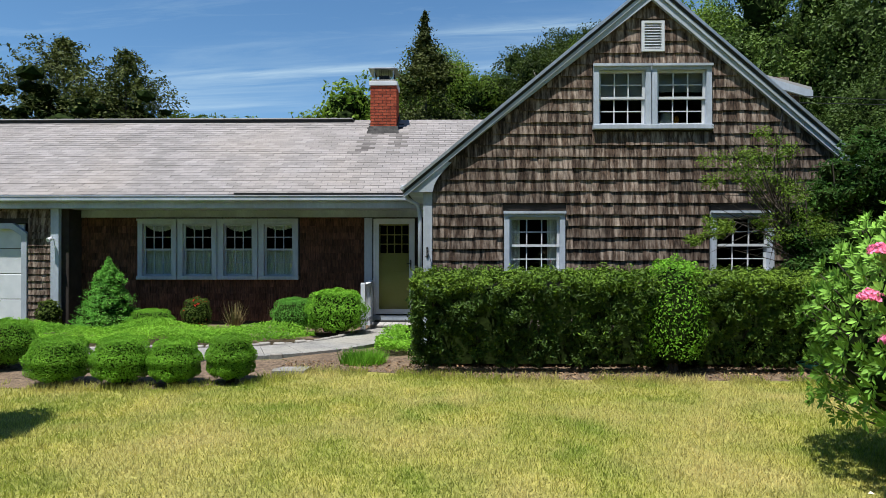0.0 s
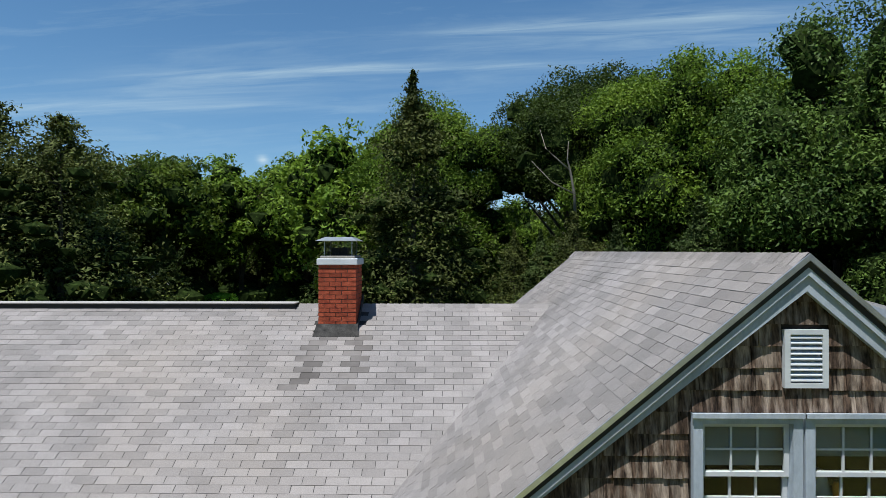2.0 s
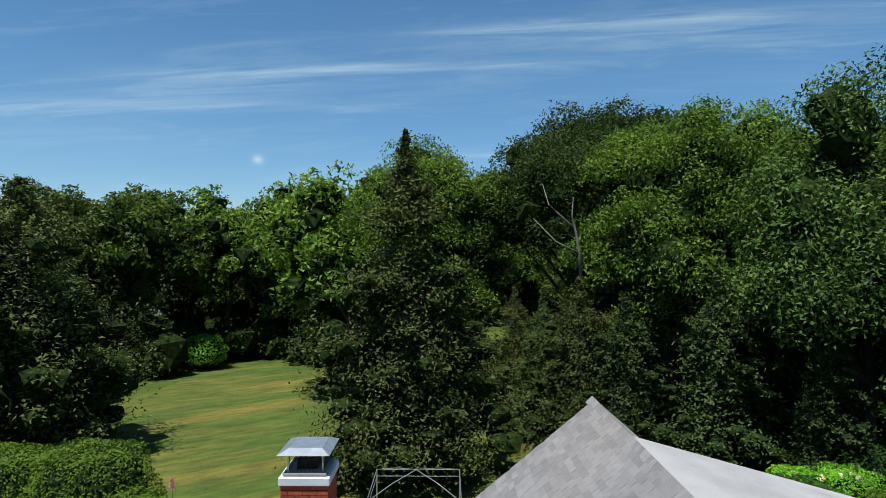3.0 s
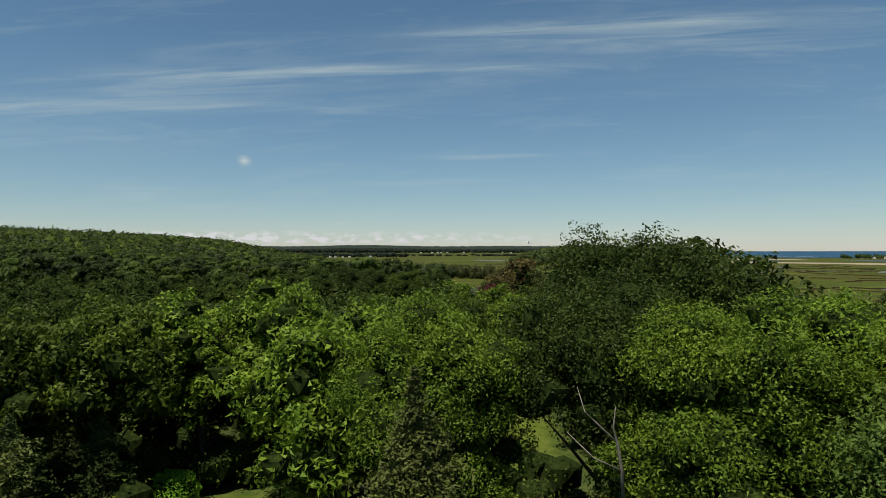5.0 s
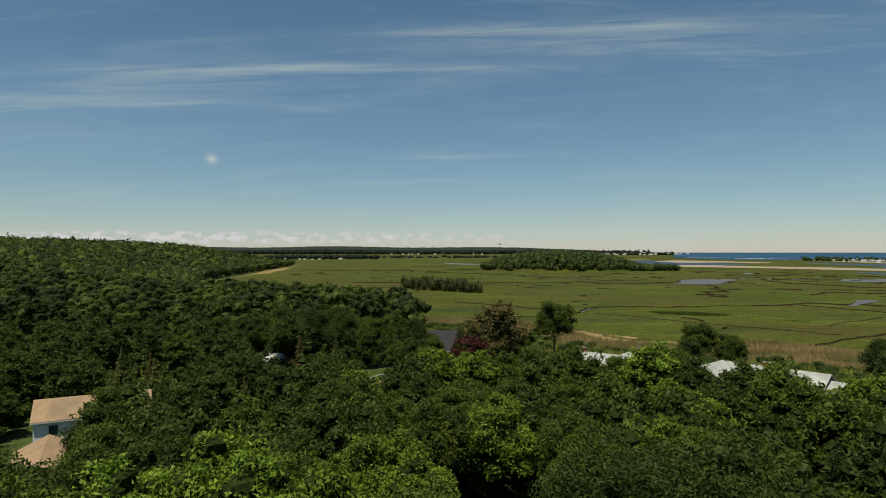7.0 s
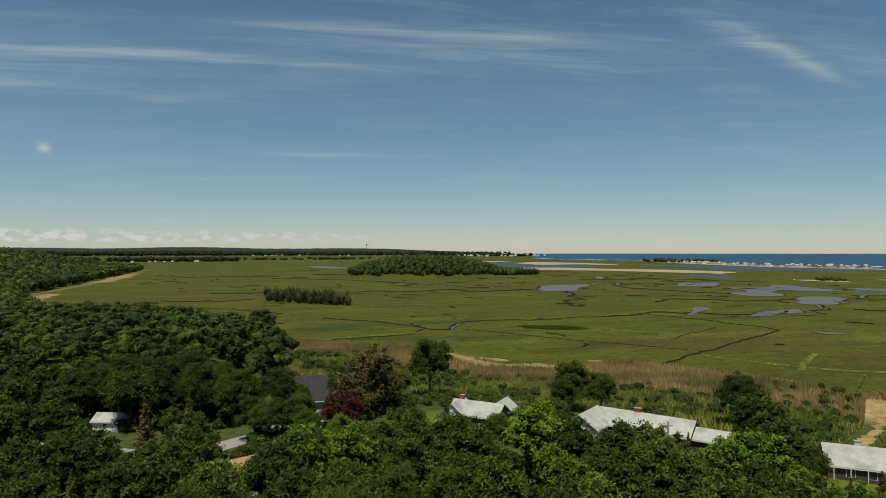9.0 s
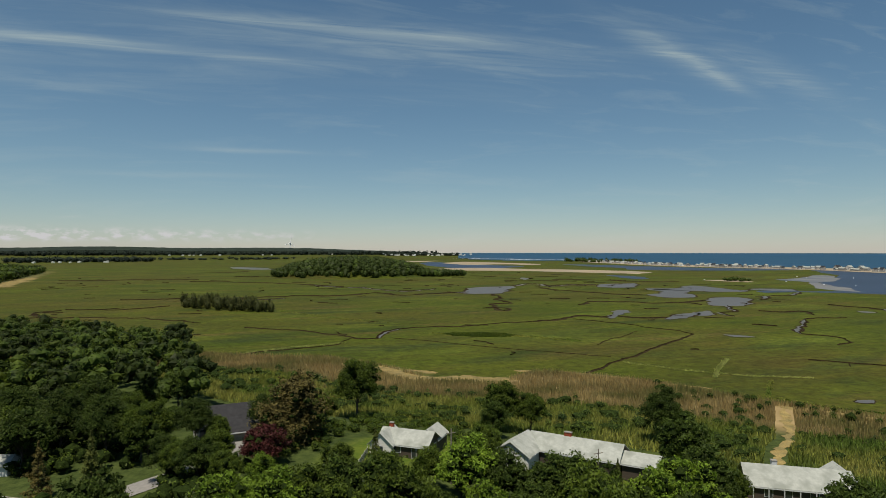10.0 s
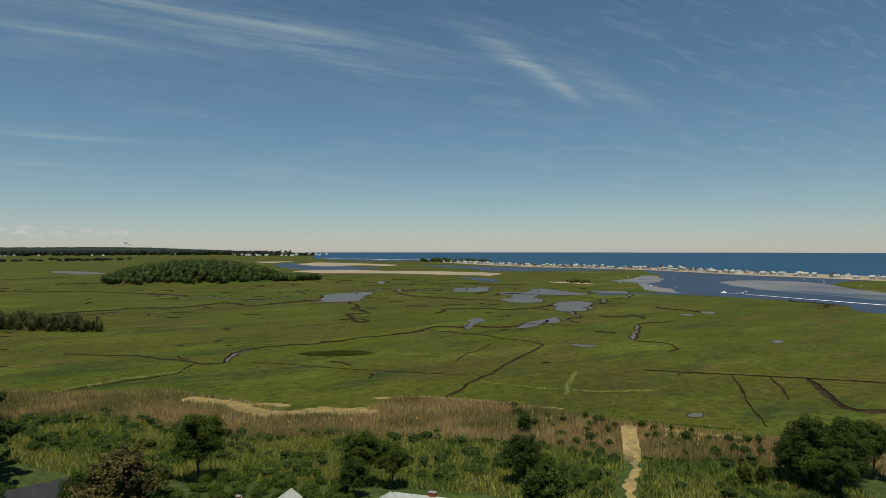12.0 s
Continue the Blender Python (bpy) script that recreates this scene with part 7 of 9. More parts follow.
for i, (a, b) in enumerate(zip(line, line[1:])):
    na, nb_ = across(i, 0.52), across(i + 1, 0.52)
    g = (Vector(b) - Vector(a)).normalized() * 0.004
    bm = slab(bmesh.new(), [(a[0] + na[0] + g.x, a[1] + na[1] + g.y), (b[0] + nb_[0] - g.x, b[1] + nb_[1] - g.y), (b[0] - nb_[0] - g.x, b[1] - nb_[1] - g.y), (a[0] - na[0] + g.x, a[1] - na[1] + g.y)], 0.0, 0.055)
    part("slab", bm, M["concrete"], path)
rnd = random.Random(8)
for side in (-1, 1):
    for i, (a, b) in enumerate(zip(line, line[1:])):
        for k in range(max(1, int(math.hypot(b[0] - a[0], b[1] - a[1]) / 0.2))):
            m = max(1, int(math.hypot(b[0] - a[0], b[1] - a[1]) / 0.2))
            if side < 0 and rnd.random() < 0.55:
                continue
            t = (k + 0.5) / m
            x, y = a[0] + (b[0] - a[0]) * t, a[1] + (b[1] - a[1]) * t
            d = Vector((b[0] - a[0], b[1] - a[1], 0)).normalized()
            x, y = x - d.y * 0.55 * -side, y + d.x * 0.55 * -side
            if x > -0.55 or y > 12.4:
                continue
            bm = a_box(-0.095, 0.095, -0.05, 0.05, -0.02, 0.085 + rnd.uniform(-0.015, 0.02), bevel=0.016)
            o = part("edging_stone", bm, M["stone"], path)
            o.matrix_basis = pose(x, y, 0, 0, 0, math.degrees(math.atan2(d.y, d.x)) + rnd.uniform(-9, 9))
stone = finish("stepping_stone", slab(bmesh.new(), [(-2.40, 8.08), (-1.98, 8.12), (-1.95, 8.42), (-2.32, 8.40), (-2.43, 8.25)], 0.0, 0.05), M["concrete"])
tagged(stone, "flat pale stepping stone set in the lawn edge", "stone")
stone2 = finish("stepping_stone", slab(bmesh.new(), [(-3.6, 11.45), (-3.05, 11.5), (-3.0, 11.85), (-3.5, 11.85)], 0.02, 0.07), M["concrete"])
tagged(stone2, "flat pale stepping stone in the planting bed", "stone")
# mulch beds
sheet("planting_bed", [(-9.5, 9.9), (-4.0, 10.0), (-2.6, 10.5), (-1.8, 11.6), (-1.75, 13.5), (-9.5, 13.5)], 0.012, M["mulch"], "brown mulch bed below the porch windows", "bed")
sheet("hedge_bed", [(-2.6, 9.25), (-2.0, 8.45), (-0.9, 8.2), (0.5, 7.8), (3.5, 7.75), (7.5, 7.7), (7.5, 10.3), (-0.5, 10.3), (-1.0, 10.4), (-1.9, 10.0)], 0.014, M["mulch"], "dry brown leaf litter under the hedge", "bed")
sheet("boxwood_bed", [(-14, 7.35), (-7.2, 7.3), (-4.4, 7.15), (-3.2, 7.22), (-2.4, 7.55), (-2.0, 8.5), (-2.6, 9.2), (-4.2, 8.9), (-14, 8.78)], 0.013, M["mulch"], "brown mulch strip under the boxwood", "bed")


def carpet(name, poly, n, hmax, size, mat, label, seed, wide=0.6):
    rg = np.random.default_rng(seed)
    xs, ys = [p[0] for p in poly], [p[1] for p in poly]
    x, y = filled(rg, n, min(xs), max(xs), min(ys), max(ys), lambda a, b: inside(poly, a, b))
    swell = 0.5 + 0.5 * np.sin(x * 2.3 + np.sin(y * 3.1)) * np.cos(y * 2.7 + 0.6 * x)
    z = 0.02 + hmax * (0.22 + 0.78 * swell) * rg.uniform(0.4, 1, len(x))
    v, q = cards(np.stack([x, y, z], 1), rg.normal(size=(len(x), 3)) * 0.5 + np.array([0, 0, 0.9]), size, size * wide, rg)
    return tagged(new(name, np_mesh(name, v, q, mat)), label, "ground cover", kind="stuff")


carpet("ground_cover", [(-9.6, 9.95), (-4.2, 10.1), (-2.9, 10.6), (-2.5, 11.2), (-3.4, 11.5), (-4.4, 12.0), (-9.6, 12.2)], 46000, 0.34, 0.038, M["leaf_lime"], "bright green ground cover filling the bed", 230)
carpet("ground_cover", [(-1.2, 9.3), (-0.55, 9.6), (-0.55, 11.6), (-0.85, 11.5), (-1.25, 10.4)], 6000, 0.34, 0.042, M["leaf_lime"], "bright green creeping plants by the corner", 231)
rgx = np.random.default_rng(232)
ax, ay = filled(rgx, 1500, -2.3, -0.7, 8.6, 9.8, lambda a, b: ((a + 1.3) / 0.32) ** 2 + ((b - 8.85) / 0.26) ** 2 < 1)
tufts("long_grass", ax, ay, len(ax), 0.08, 0.26, 0.006, M["leaf_box"], "unmown long grass beside the path", 233, 0.3, 0.02)

# yew hedge with a paler shrub grown through it
rg = np.random.default_rng(240)
hedge = thing("hedge", pose(2.5, 8.75, 0), "clipped dark green yew hedge below the windows", "hedge")
hx, hy, hz = 3.02, 0.80, 1.27
n, per = 2500, 26
face = rg.choice(3, n, p=(0.36, 0.54, 0.10))
tuft_at = np.stack([rg.uniform(-hx, hx, n), rg.uniform(-hy, hy, n), rg.uniform(0.04, 1, n) ** 0.75 * hz], 1)
out = np.zeros((n, 3))
top, fr, sd = face == 0, face == 1, face == 2
swell = 0.06 * np.sin(tuft_at[:, 0] * 4.1) * np.sin(tuft_at[:, 2] * 5 + tuft_at[:, 0] * 2) + 0.05 * np.sin(tuft_at[:, 0] * 9 + 1) * np.cos(tuft_at[:, 2] * 8)
tuft_at[top, 2] = hz + 0.5 * swell[top] + rg.normal(size=top.sum()) * 0.035 - 0.08 * (np.abs(tuft_at[top, 1]) / hy) ** 4
out[top] = (0, -0.1, 1)
tuft_at[fr, 1] = -hy + swell[fr] + np.abs(rg.normal(size=fr.sum())) * 0.10 + 0.32 * (1 - tuft_at[fr, 2] / hz) ** 1.3
out[fr] = (0, -0.9, 0.35)
side = np.sign(rg.uniform(-1, 1, sd.sum()))
tuft_at[sd, 0] = side * (hx - np.abs(rg.normal(size=sd.sum())) * 0.08)
out[sd] = np.stack([side, 0 * side, 0.3 + 0 * side], 1)
i = np.repeat(np.arange(n), per)
u = unit(rg, n * per)
size_ = rg.uniform(0.055, 0.11, n)
p = tuft_at[i] + (u * 0.8 + out[i] * 0.45) * size_[i][:, None] * rg.uniform(0.25, 1.0, n * per)[:, None] ** 0.5
facing = u * 0.55 + out[i] * 0.55 + rg.normal(size=u.shape) * 0.35
# leaves near the top take the sunlit colour, the rest the shaded one
sunlit_top = (tuft_at[:, 2] > hz - 0.16)[i] & (rg.uniform(0, 1, n * per) < 0.85) | (rg.uniform(0, 1, n * per) < 0.05)
for nm, pick, mat in (("foliage", ~sunlit_top, M["leaf_yew_shaded"]), ("new_growth", sunlit_top, M["leaf_yew_sunlit"])):
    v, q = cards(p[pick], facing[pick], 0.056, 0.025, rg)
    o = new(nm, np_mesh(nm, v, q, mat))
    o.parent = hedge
bm = bmesh.new()
for k in range(34):
    x = -hx + 0.1 + 2 * (hx - 0.1) * k / 33
    tube(bm, [(x, 0.1, 0), (x + rg.uniform(-0.2, 0.2), rg.uniform(-0.4, 0.4), 0.6), (x + rg.uniform(-0.3, 0.3), rg.uniform(-0.5, 0.5), 1.15)], [0.03, 0.018, 0.008], 5)
part("stem", bm, M["bark"], hedge)
# dark block behind the leaves stands in for the hedge's inner shade
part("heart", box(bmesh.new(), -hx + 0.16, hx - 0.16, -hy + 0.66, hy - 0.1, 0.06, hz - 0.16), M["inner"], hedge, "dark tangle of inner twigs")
bush("privet_bush", 2.95, 8.2, 0.44, 0.42, 0.80, M["leaf_box"], 4200, 0.040, "pale green shrub growing up through the hedge", 241)


def small_tree(name, x, y, parts_, label, seed, mat, stems, dense=False):
    """A many-stemmed garden tree; parts_ are leaf clouds (x, y, z, r, rz, leaves, size)."""
    rg = np.random.default_rng(seed)
    t = thing(name, pose(x, y, 0), label, "tree")
    vs, qs, hearts, k = [], [], [], 0
    for cx, cy, cz, r, rz, n, size in parts_:
        nc = max(6, n // 120)
        c = unit(rg, nc) * np.array([r, r * 0.8, rz]) * (rg.uniform(0.1, 1, nc) ** 0.5)[:, None] + np.array([cx, cy, cz])
        i = rg.integers(0, nc, n)
        u = unit(rg, n)
        pp = c[i] + u * (r * 0.22) * rg.uniform(0.1, 1, n)[:, None] ** 0.6 * np.array([1.1, 1.1, 0.75])
        v, q = cards(pp, u * 0.4 + rg.normal(size=u.shape) * 0.5 + np.array([0, -0.1, 0.6]), size, size * 0.46, rg)
        vs.append(v)
        qs.append(q + k)
        k += len(v)
        if dense:
            hearts.append((c, np.full(nc, r * 0.12)))
    if dense:
        # dark lumps paint the shade deep in the leaf clouds
        hv, hf = lumps(np.concatenate([h[0] for h in hearts]), np.concatenate([h[1] for h in hearts]), rg, 0.8)
        crown = mixed_mesh("crown", np.concatenate(vs), np.concatenate(qs), mat, hv, hf, M["inner"])
    else:
        crown = np_mesh("crown", np.concatenate(vs), np.concatenate(qs), mat)
    o = new("crown", crown)
    o.parent = t
    bm = bmesh.new()
    for s in stems:
        tube(bm, s, [(0.045 if len(s) > 3 or s[0][2] == 0 else 0.012) * (1 - 0.85 * i / (len(s) - 1)) for i in range(len(s))], 5)
    part("stem", bm, M["bark"], t)
    return t


small_tree("lilac_tree", 5.95, 8.9, [(0.25, 0.2, 1.75, 1.40, 1.25, 20000, 0.062), (0.0, -0.1, 2.75, 0.95, 0.65, 8000, 0.06), (0.9, -0.3, 0.9, 1.0, 0.8, 9000, 0.06), (-0.75, -0.3, 1.15, 0.70, 0.75, 8000, 0.06), (1.3, 0, 2.7, 0.85, 0.9, 8000, 0.06), (0.2, 0.3, 0.7, 1.3, 0.6, 8000, 0.06)],
           "dense green lilac tree beside the house corner", 251, M["leaf_lilac"], [[(0.1, 0, 0), (0.2, 0.1, 1.2), (0.4, 0.1, 2.8)], [(-0.1, 0, 0), (-0.4, -0.1, 1.2), (-0.6, -0.2, 2.9)], [(0.3, 0, 0), (0.9, -0.1, 1.0), (1.3, -0.2, 2.3)]], True)
rg = np.random.default_rng(252)
twigs = []
for _ in range(80):
    a = rg.uniform(0, 1)
    sx_, sz_ = 0.5 - 0.5 * a, 1.0 + 1.2 * a
    ex, ez = rg.uniform(-1.2, 0.4), rg.uniform(1.3, 3.6)
    twigs.append([(sx_, rg.uniform(-0.2, 0.2), sz_), ((sx_ + ex) / 2 + rg.uniform(-0.1, 0.1), rg.uniform(-0.3, 0.3), (sz_ + ez) / 2 + 0.15), (ex, rg.uniform(-0.4, 0.3), ez)])
small_tree("thin_tree", 4.75, 9.0, [(-0.3, 0, 2.9, 0.75, 0.7, 3600, 0.046), (-1.1, -0.1, 1.95, 0.45, 0.25, 1500, 0.046), (0.3, 0, 2.2, 0.8, 0.6, 3000, 0.046)], "thin twiggy tree with sparse pale leaves", 253, M["leaf_bright"],
           [[(0.9, 0, 0), (0.8, 0, 0.8), (0.4, 0, 1.6), (-0.1, 0, 2.6)]] + twigs)

# rhododendron in flower
rg = np.random.default_rng(260)
rh = thing("rhododendron", pose(3.72, 4.35, 0), "tall rhododendron with pink blooms at the lawn's edge", "shrub")
u = unit(rg, 1300)
u[:, 2] = np.abs(u[:, 2]) * 1.3 - 0.5
u /= np.linalg.norm(u, axis=1, keepdims=True)
heart = u * np.array([1.08, 1.0, 1.12]) * rg.uniform(0.8, 1.06, 1300)[:, None] + np.array([0, 0, 0.95])
heart[:, 2] = np.maximum(heart[:, 2], 0.1)
vs, qs, k = [], [], 0
for c, d in zip(heart, u):
    m = 11
    az = np.arange(m) * 2.4 + rg.uniform(0, 6)
    e1 = np.cross(d, (0.3, 0.5, 0.8))
    e1 /= np.linalg.norm(e1)
    e2 = np.cross(d, e1)
    out = np.cos(az)[:, None] * e1 + np.sin(az)[:, None] * e2 + d * rg.uniform(0.4, 1.3, m)[:, None] + np.array([0, 0, 0.3])
    out /= np.linalg.norm(out, axis=1, keepdims=True)
    side = np.cross(out, d)
    side /= np.maximum(np.linalg.norm(side, axis=1, keepdims=True), 1e-6)
    l = rg.uniform(0.055, 0.095, m)[:, None]
    b = c + out * 0.012
    mid = b + out * l * 0.55
    w = l * 0.16
    vs.append(np.stack([b, mid + side * w - d * 0.004, b + out * l - d * 0.012, mid - side * w - d * 0.004], 1).reshape(-1, 3))
    qs.append(np.arange(m * 4).reshape(-1, 4) + k)
    k += m * 4
o = new("foliage", np_mesh("foliage", np.concatenate(vs), np.concatenate(qs), M["leaf_rhodo"]))
o.parent = rh
bm = bmesh.new()
for c in heart[::6]:
    tube(bm, [(c[0] * 0.12, c[1] * 0.12, 0), (c[0] * 0.5, c[1] * 0.5, c[2] * 0.6), tuple(c)], [0.02, 0.012, 0.005], 4)
part("stem", bm, M["bark"], rh)
# near-black core painted as shade behind the leaf whorls
bm = bmesh.new()
bmesh.ops.create_icosphere(bm, subdivisions=3, radius=1.0)
for vert in bm.verts:
    c = vert.co
    k = 0.72 * (1 + 0.10 * math.sin(c.x * 9) * math.cos(c.y * 8) + 0.08 * math.sin(c.z * 12))
    vert.co = (c.x * 1.08 * k, c.y * k, max(0.05, 0.95 + c.z * 1.12 * k))
part("heart", bm, M["inner"], rh, "dark inner twigs")
for j, (fx, fy, fz) in enumerate([(-0.92, -0.3, 1.64), (-0.80, -0.42, 1.70), (-0.66, -0.4, 1.80), (-0.84, -0.46, 1.56), (-1.02, -0.35, 1.34), (-0.92, -0.5, 1.32), (-0.6, -0.6, 1.68), (-0.5, -0.6, 1.78), (-0.98, -0.5, 1.08), (-0.9, -0.6, 0.9)]):
    f = unit(rg, 110)
    f[:, 2] = np.abs(f[:, 2]) - 0.15
    v, q = cards(f * 0.075 * rg.uniform(0.5, 1, 110)[:, None] + np.array([fx, fy, fz]), f + rg.normal(size=f.shape) * 0.4, 0.034, 0.028, rg)
    o = new("bloom", np_mesh("bloom", v, q, M["petal"]))
    o.parent = rh
ax, ay = rg.uniform(2.6, 3.2, 16), rg.uniform(3.5, 4.1, 16)
v, q = cards(np.stack([ax, ay, np.full(16, 0.06)], 1), np.tile((0, 0, 1.0), (16, 1)), 0.05, 0.04, rg)
tagged(new("fallen_petals", np_mesh("fallen_petals", v, q, M["petal_white"])), "faded petals fallen on the lawn", "petals", kind="stuff")
bush("yard_shrub", -4.6, 5.0, 0.5, 0.9, 1.05, M["leaf_mid"], 3000, 0.08, "leafy shrub at the lawn's other edge", 262)
hose = thing("garden_hose", pose(5.0, 8.35, 0.05), "coiled green garden hose lying under the trees", "hose")
bm = bmesh.new()
pts = [(math.cos(a) * (0.2 + 0.008 * a), math.sin(a) * (0.16 + 0.006 * a), 0.012 + 0.004 * a) for a in (i * 0.4 for i in range(48))]
part("coil", tube(bm, pts, [0.012] * 48, 6), M["hose"], hose, "", True)
part("nozzle", tube(bmesh.new(), [(0.36, 0, 0.07), (0.46, -0.04, 0.03)], [0.014, 0.018], 6), M["dark_metal"], hose)

# lawn: blades over a mown sheet
LAWN = [(-5.4, 2.0), (5.6, 2.0), (6.3, 6.2), (5.6, 7.6), (0.4, 7.75), (-0.8, 8.1), (-2.0, 8.05), (-2.4, 7.55), (-3.2, 7.26), (-4.4, 7.18), (-8, 7.3), (-8, 3.5)]
M["litter"] = material("dry_leaf_litter", (0.10, 0.055, 0.028), (0.30, 0.20, 0.11), 3.0, 0.9, island=0.5, coords="World")
M["grass"] = material("summer_grass", (0.20, 0.27, 0.030), (0.46, 0.43, 0.095), 1.3, 0.8, detail=8, island=0.4, coords="World", c3=(0.58, 0.50, 0.19), scale3=0.7, leaf=0.55)
M["turf"] = material("summer_turf", (0.15, 0.185, 0.024), (0.34, 0.30, 0.075), 1.3, 0.95, detail=10, coords="World", fine=0.45, fine_scale=22, c3=(0.28, 0.25, 0.07), scale3=0.7, bump=0.8, bump_scale=50)
sheet("lawn", [(-14, -6), (14, -6), (13, 8.2), (5.6, 8.0), (0.4, 7.9), (-0.8, 8.3), (-2.0, 8.2), (-2.4, 7.6), (-3.2, 7.3), (-4.4, 7.22), (-14, 7.4)], 0.008, M["turf"], "mown front lawn with dry yellow patches", "lawn")
rgx = np.random.default_rng(270)
ax, ay = filled(rgx, 210000, -7.2, 6.3, 3.5, 8.3, lambda a, b: inside(LAWN, a, b) & (np.abs(a) < 0.8 * b + 1.2) & (rgx.uniform(0, 1, len(a)) < 1.2 - b / 11))
tufts("lawn_grass", ax, ay, len(ax), 0.03, 0.075, 0.0062, M["grass"], "short green and straw-coloured lawn grass", 271, 0.42, 0.0)
border = [(-14, 7.28), (-7.2, 7.28), (-4.4, 7.15), (-3.2, 7.22), (-2.4, 7.55), (-2.0, 8.2), (-0.9, 8.15), (0.5, 7.75), (3.5, 7.7), (6.2, 7.6)]
ax, ay = filled(rgx, 9000, -7, 6.2, 7.0, 8.9, lambda a, b: (distance(border, a, b) < np.abs(rgx.normal(size=len(a))) * 0.16) & (np.sin(a * 5.1) * np.sin(a * 2.3 + 1) > -0.45))
tufts("border_grass", ax, ay, len(ax), 0.04, 0.13, 0.005, M["grass"], "ragged grass along the lawn's edge", 274, 0.4, 0.012)
ax, ay = filled(rgx, 2600, -2.4, 5.6, 7.65, 9.0, lambda a, b: b > np.interp(a, [-2.4, -0.9, 0.5, 6], [8.3, 8.15, 7.8, 7.72]))
v, q = cards(np.stack([ax, ay, np.full(len(ax), 0.03)], 1), rgx.normal(size=(len(ax), 3)) * 0.45 + np.array([0, 0, 1]), 0.05, 0.026, rgx)
tagged(new("leaf_litter", np_mesh("leaf_litter", v, q, M["litter"])), "dry brown fallen leaves under the hedge", "leaf litter", kind="stuff")
# back lawn
M["back_turf"] = material("mown_back_turf", (0.042, 0.078, 0.008), (0.080, 0.096, 0.013), 0.9, 0.95, detail=7, coords="World", fine=0.5, fine_scale=4, c3=(0.135, 0.118, 0.020), scale3=0.8, stretch=(0.55, 0.12, 1), turn=-58, bump=0.3, bump_scale=30)
sheet("back_lawn", [(-22, 24), (-21, 38), (-17.5, 57), (-8, 57), (-4.5, 38), (6, 38), (9, 30), (9, 21), (-20, 21)], 0.02, M["back_turf"], "mown striped back lawn", "lawn")
rgx = np.random.default_rng(272)
ax, ay = filled(rgx, 14000, -20, -3, 26, 57, lambda a, b: inside([(-21, 28), (-17.5, 57), (-8, 57), (-4.5, 38), (-6, 26)], a, b))
tufts("back_lawn_grass", ax, ay, len(ax), 0.04, 0.09, 0.012, M["back_turf"], "short back lawn grass", 273, 0.9, 0.02)
bush("garden_shrub", -18.9, 55.5, 1.7, 1.5, 1.4, M["leaf_lime"], 2600, 0.2, "bright rounded shrub at the lawn's far end", 280)
for k, (x, y, r, h) in enumerate([(-10.4, 25.5, 2.0, 1.85), (-13.4, 26.0, 1.9, 1.7), (-16.5, 25.5, 1.7, 1.5), (-8.6, 24.6, 1.0, 1.3)]):
    bush("garden_shrub", x, y, r, r * 0.8, h, M["leaf_bright"], 9000, 0.11, "large leafy shrub behind the house", 281 + k, group="back shrubs")
for k, (x, y, r, h) in enumerate([(8.2, 26.5, 1.3, 1.2), (10.5, 25, 1.5, 1.4), (12.4, 23.4, 1.4, 1.5), (6.5, 28.5, 1.0, 0.9), (14, 22.5, 1.5, 1.8), (9.5, 23, 1.2, 1.3)]):
    bush("wild_shrub", x, y, r, r, h, M["leaf_lilac"] if k % 2 else M["leaf_bright"], 6000, 0.10, "wild leafy shrub along the house's back corner", 290 + k, group="wild shrubs")
for k, (x, y, r, h) in enumerate([(10.2, 27.9, 1.0, 0.95), (11.8, 27.5, 1.2, 1.1), (13.3, 27.2, 1.3, 1.2), (14.9, 27.3, 1.4, 1.5)]):
    rose = bush("wild_shrub", x, y, r, r, h, M["leaf_box"] if k < 3 else M["leaf_lilac"], 7000, 0.09, "bright leafy shrub with white blooms behind the house" if k in (1, 2) else "bright leafy shrub behind the house", 320 + k, group="wild shrubs")
    if k in (1, 2):
        rg = np.random.default_rng(330 + k)
        for j in range(5):
            d = unit(rg, 1)[0]
            at = np.array([d[0] * r * 0.7, -abs(d[1]) * r * 0.6, h * 1.85])
            f = unit(rg, 30)
            v, q = cards(at + f * 0.09 * rg.uniform(0.4, 1, 30)[:, None], f, 0.07, 0.06, rg)
            o = new("bloom", np_mesh("bloom", v, q, M["petal_white"]))
            o.parent = rose
fox = thing("foxglove", pose(-9.56, 29.0, 0), "foxglove with a spike of pink bells", "flower")
part("stem", tube(bmesh.new(), [(0, 0, 0), (0.01, 0, 0.7), (0, 0, 1.25)], [0.012, 0.009, 0.004], 6), M["leaf_box"], fox)
rg = np.random.default_rng(340)
az, hh = rg.uniform(0, 6.28, 90), rg.uniform(0.72, 1.24, 90)
out = np.stack([np.cos(az), np.sin(az), np.full(90, -0.5)], 1)
v, q = cards(np.stack([np.cos(az), np.sin(az), 0 * az], 1) * (0.11 * (1.3 - hh) / 0.55 + 0.03)[:, None] + np.stack([0 * hh, 0 * hh, hh], 1), out, 0.06, 0.045, rg)
o = new("bloom", np_mesh("bloom", v, q, M["petal"]))
o.parent = fox
v, q = cards(unit(rg, 40) * np.array([0.2, 0.2, 0.1]) + np.array([0, 0, 0.2]), unit(rg, 40) + np.array([0, 0, 0.8]), 0.2, 0.08, rg)
o = new("foliage", np_mesh("foliage", v, q, M["leaf_lilac"]))
o.parent = fox
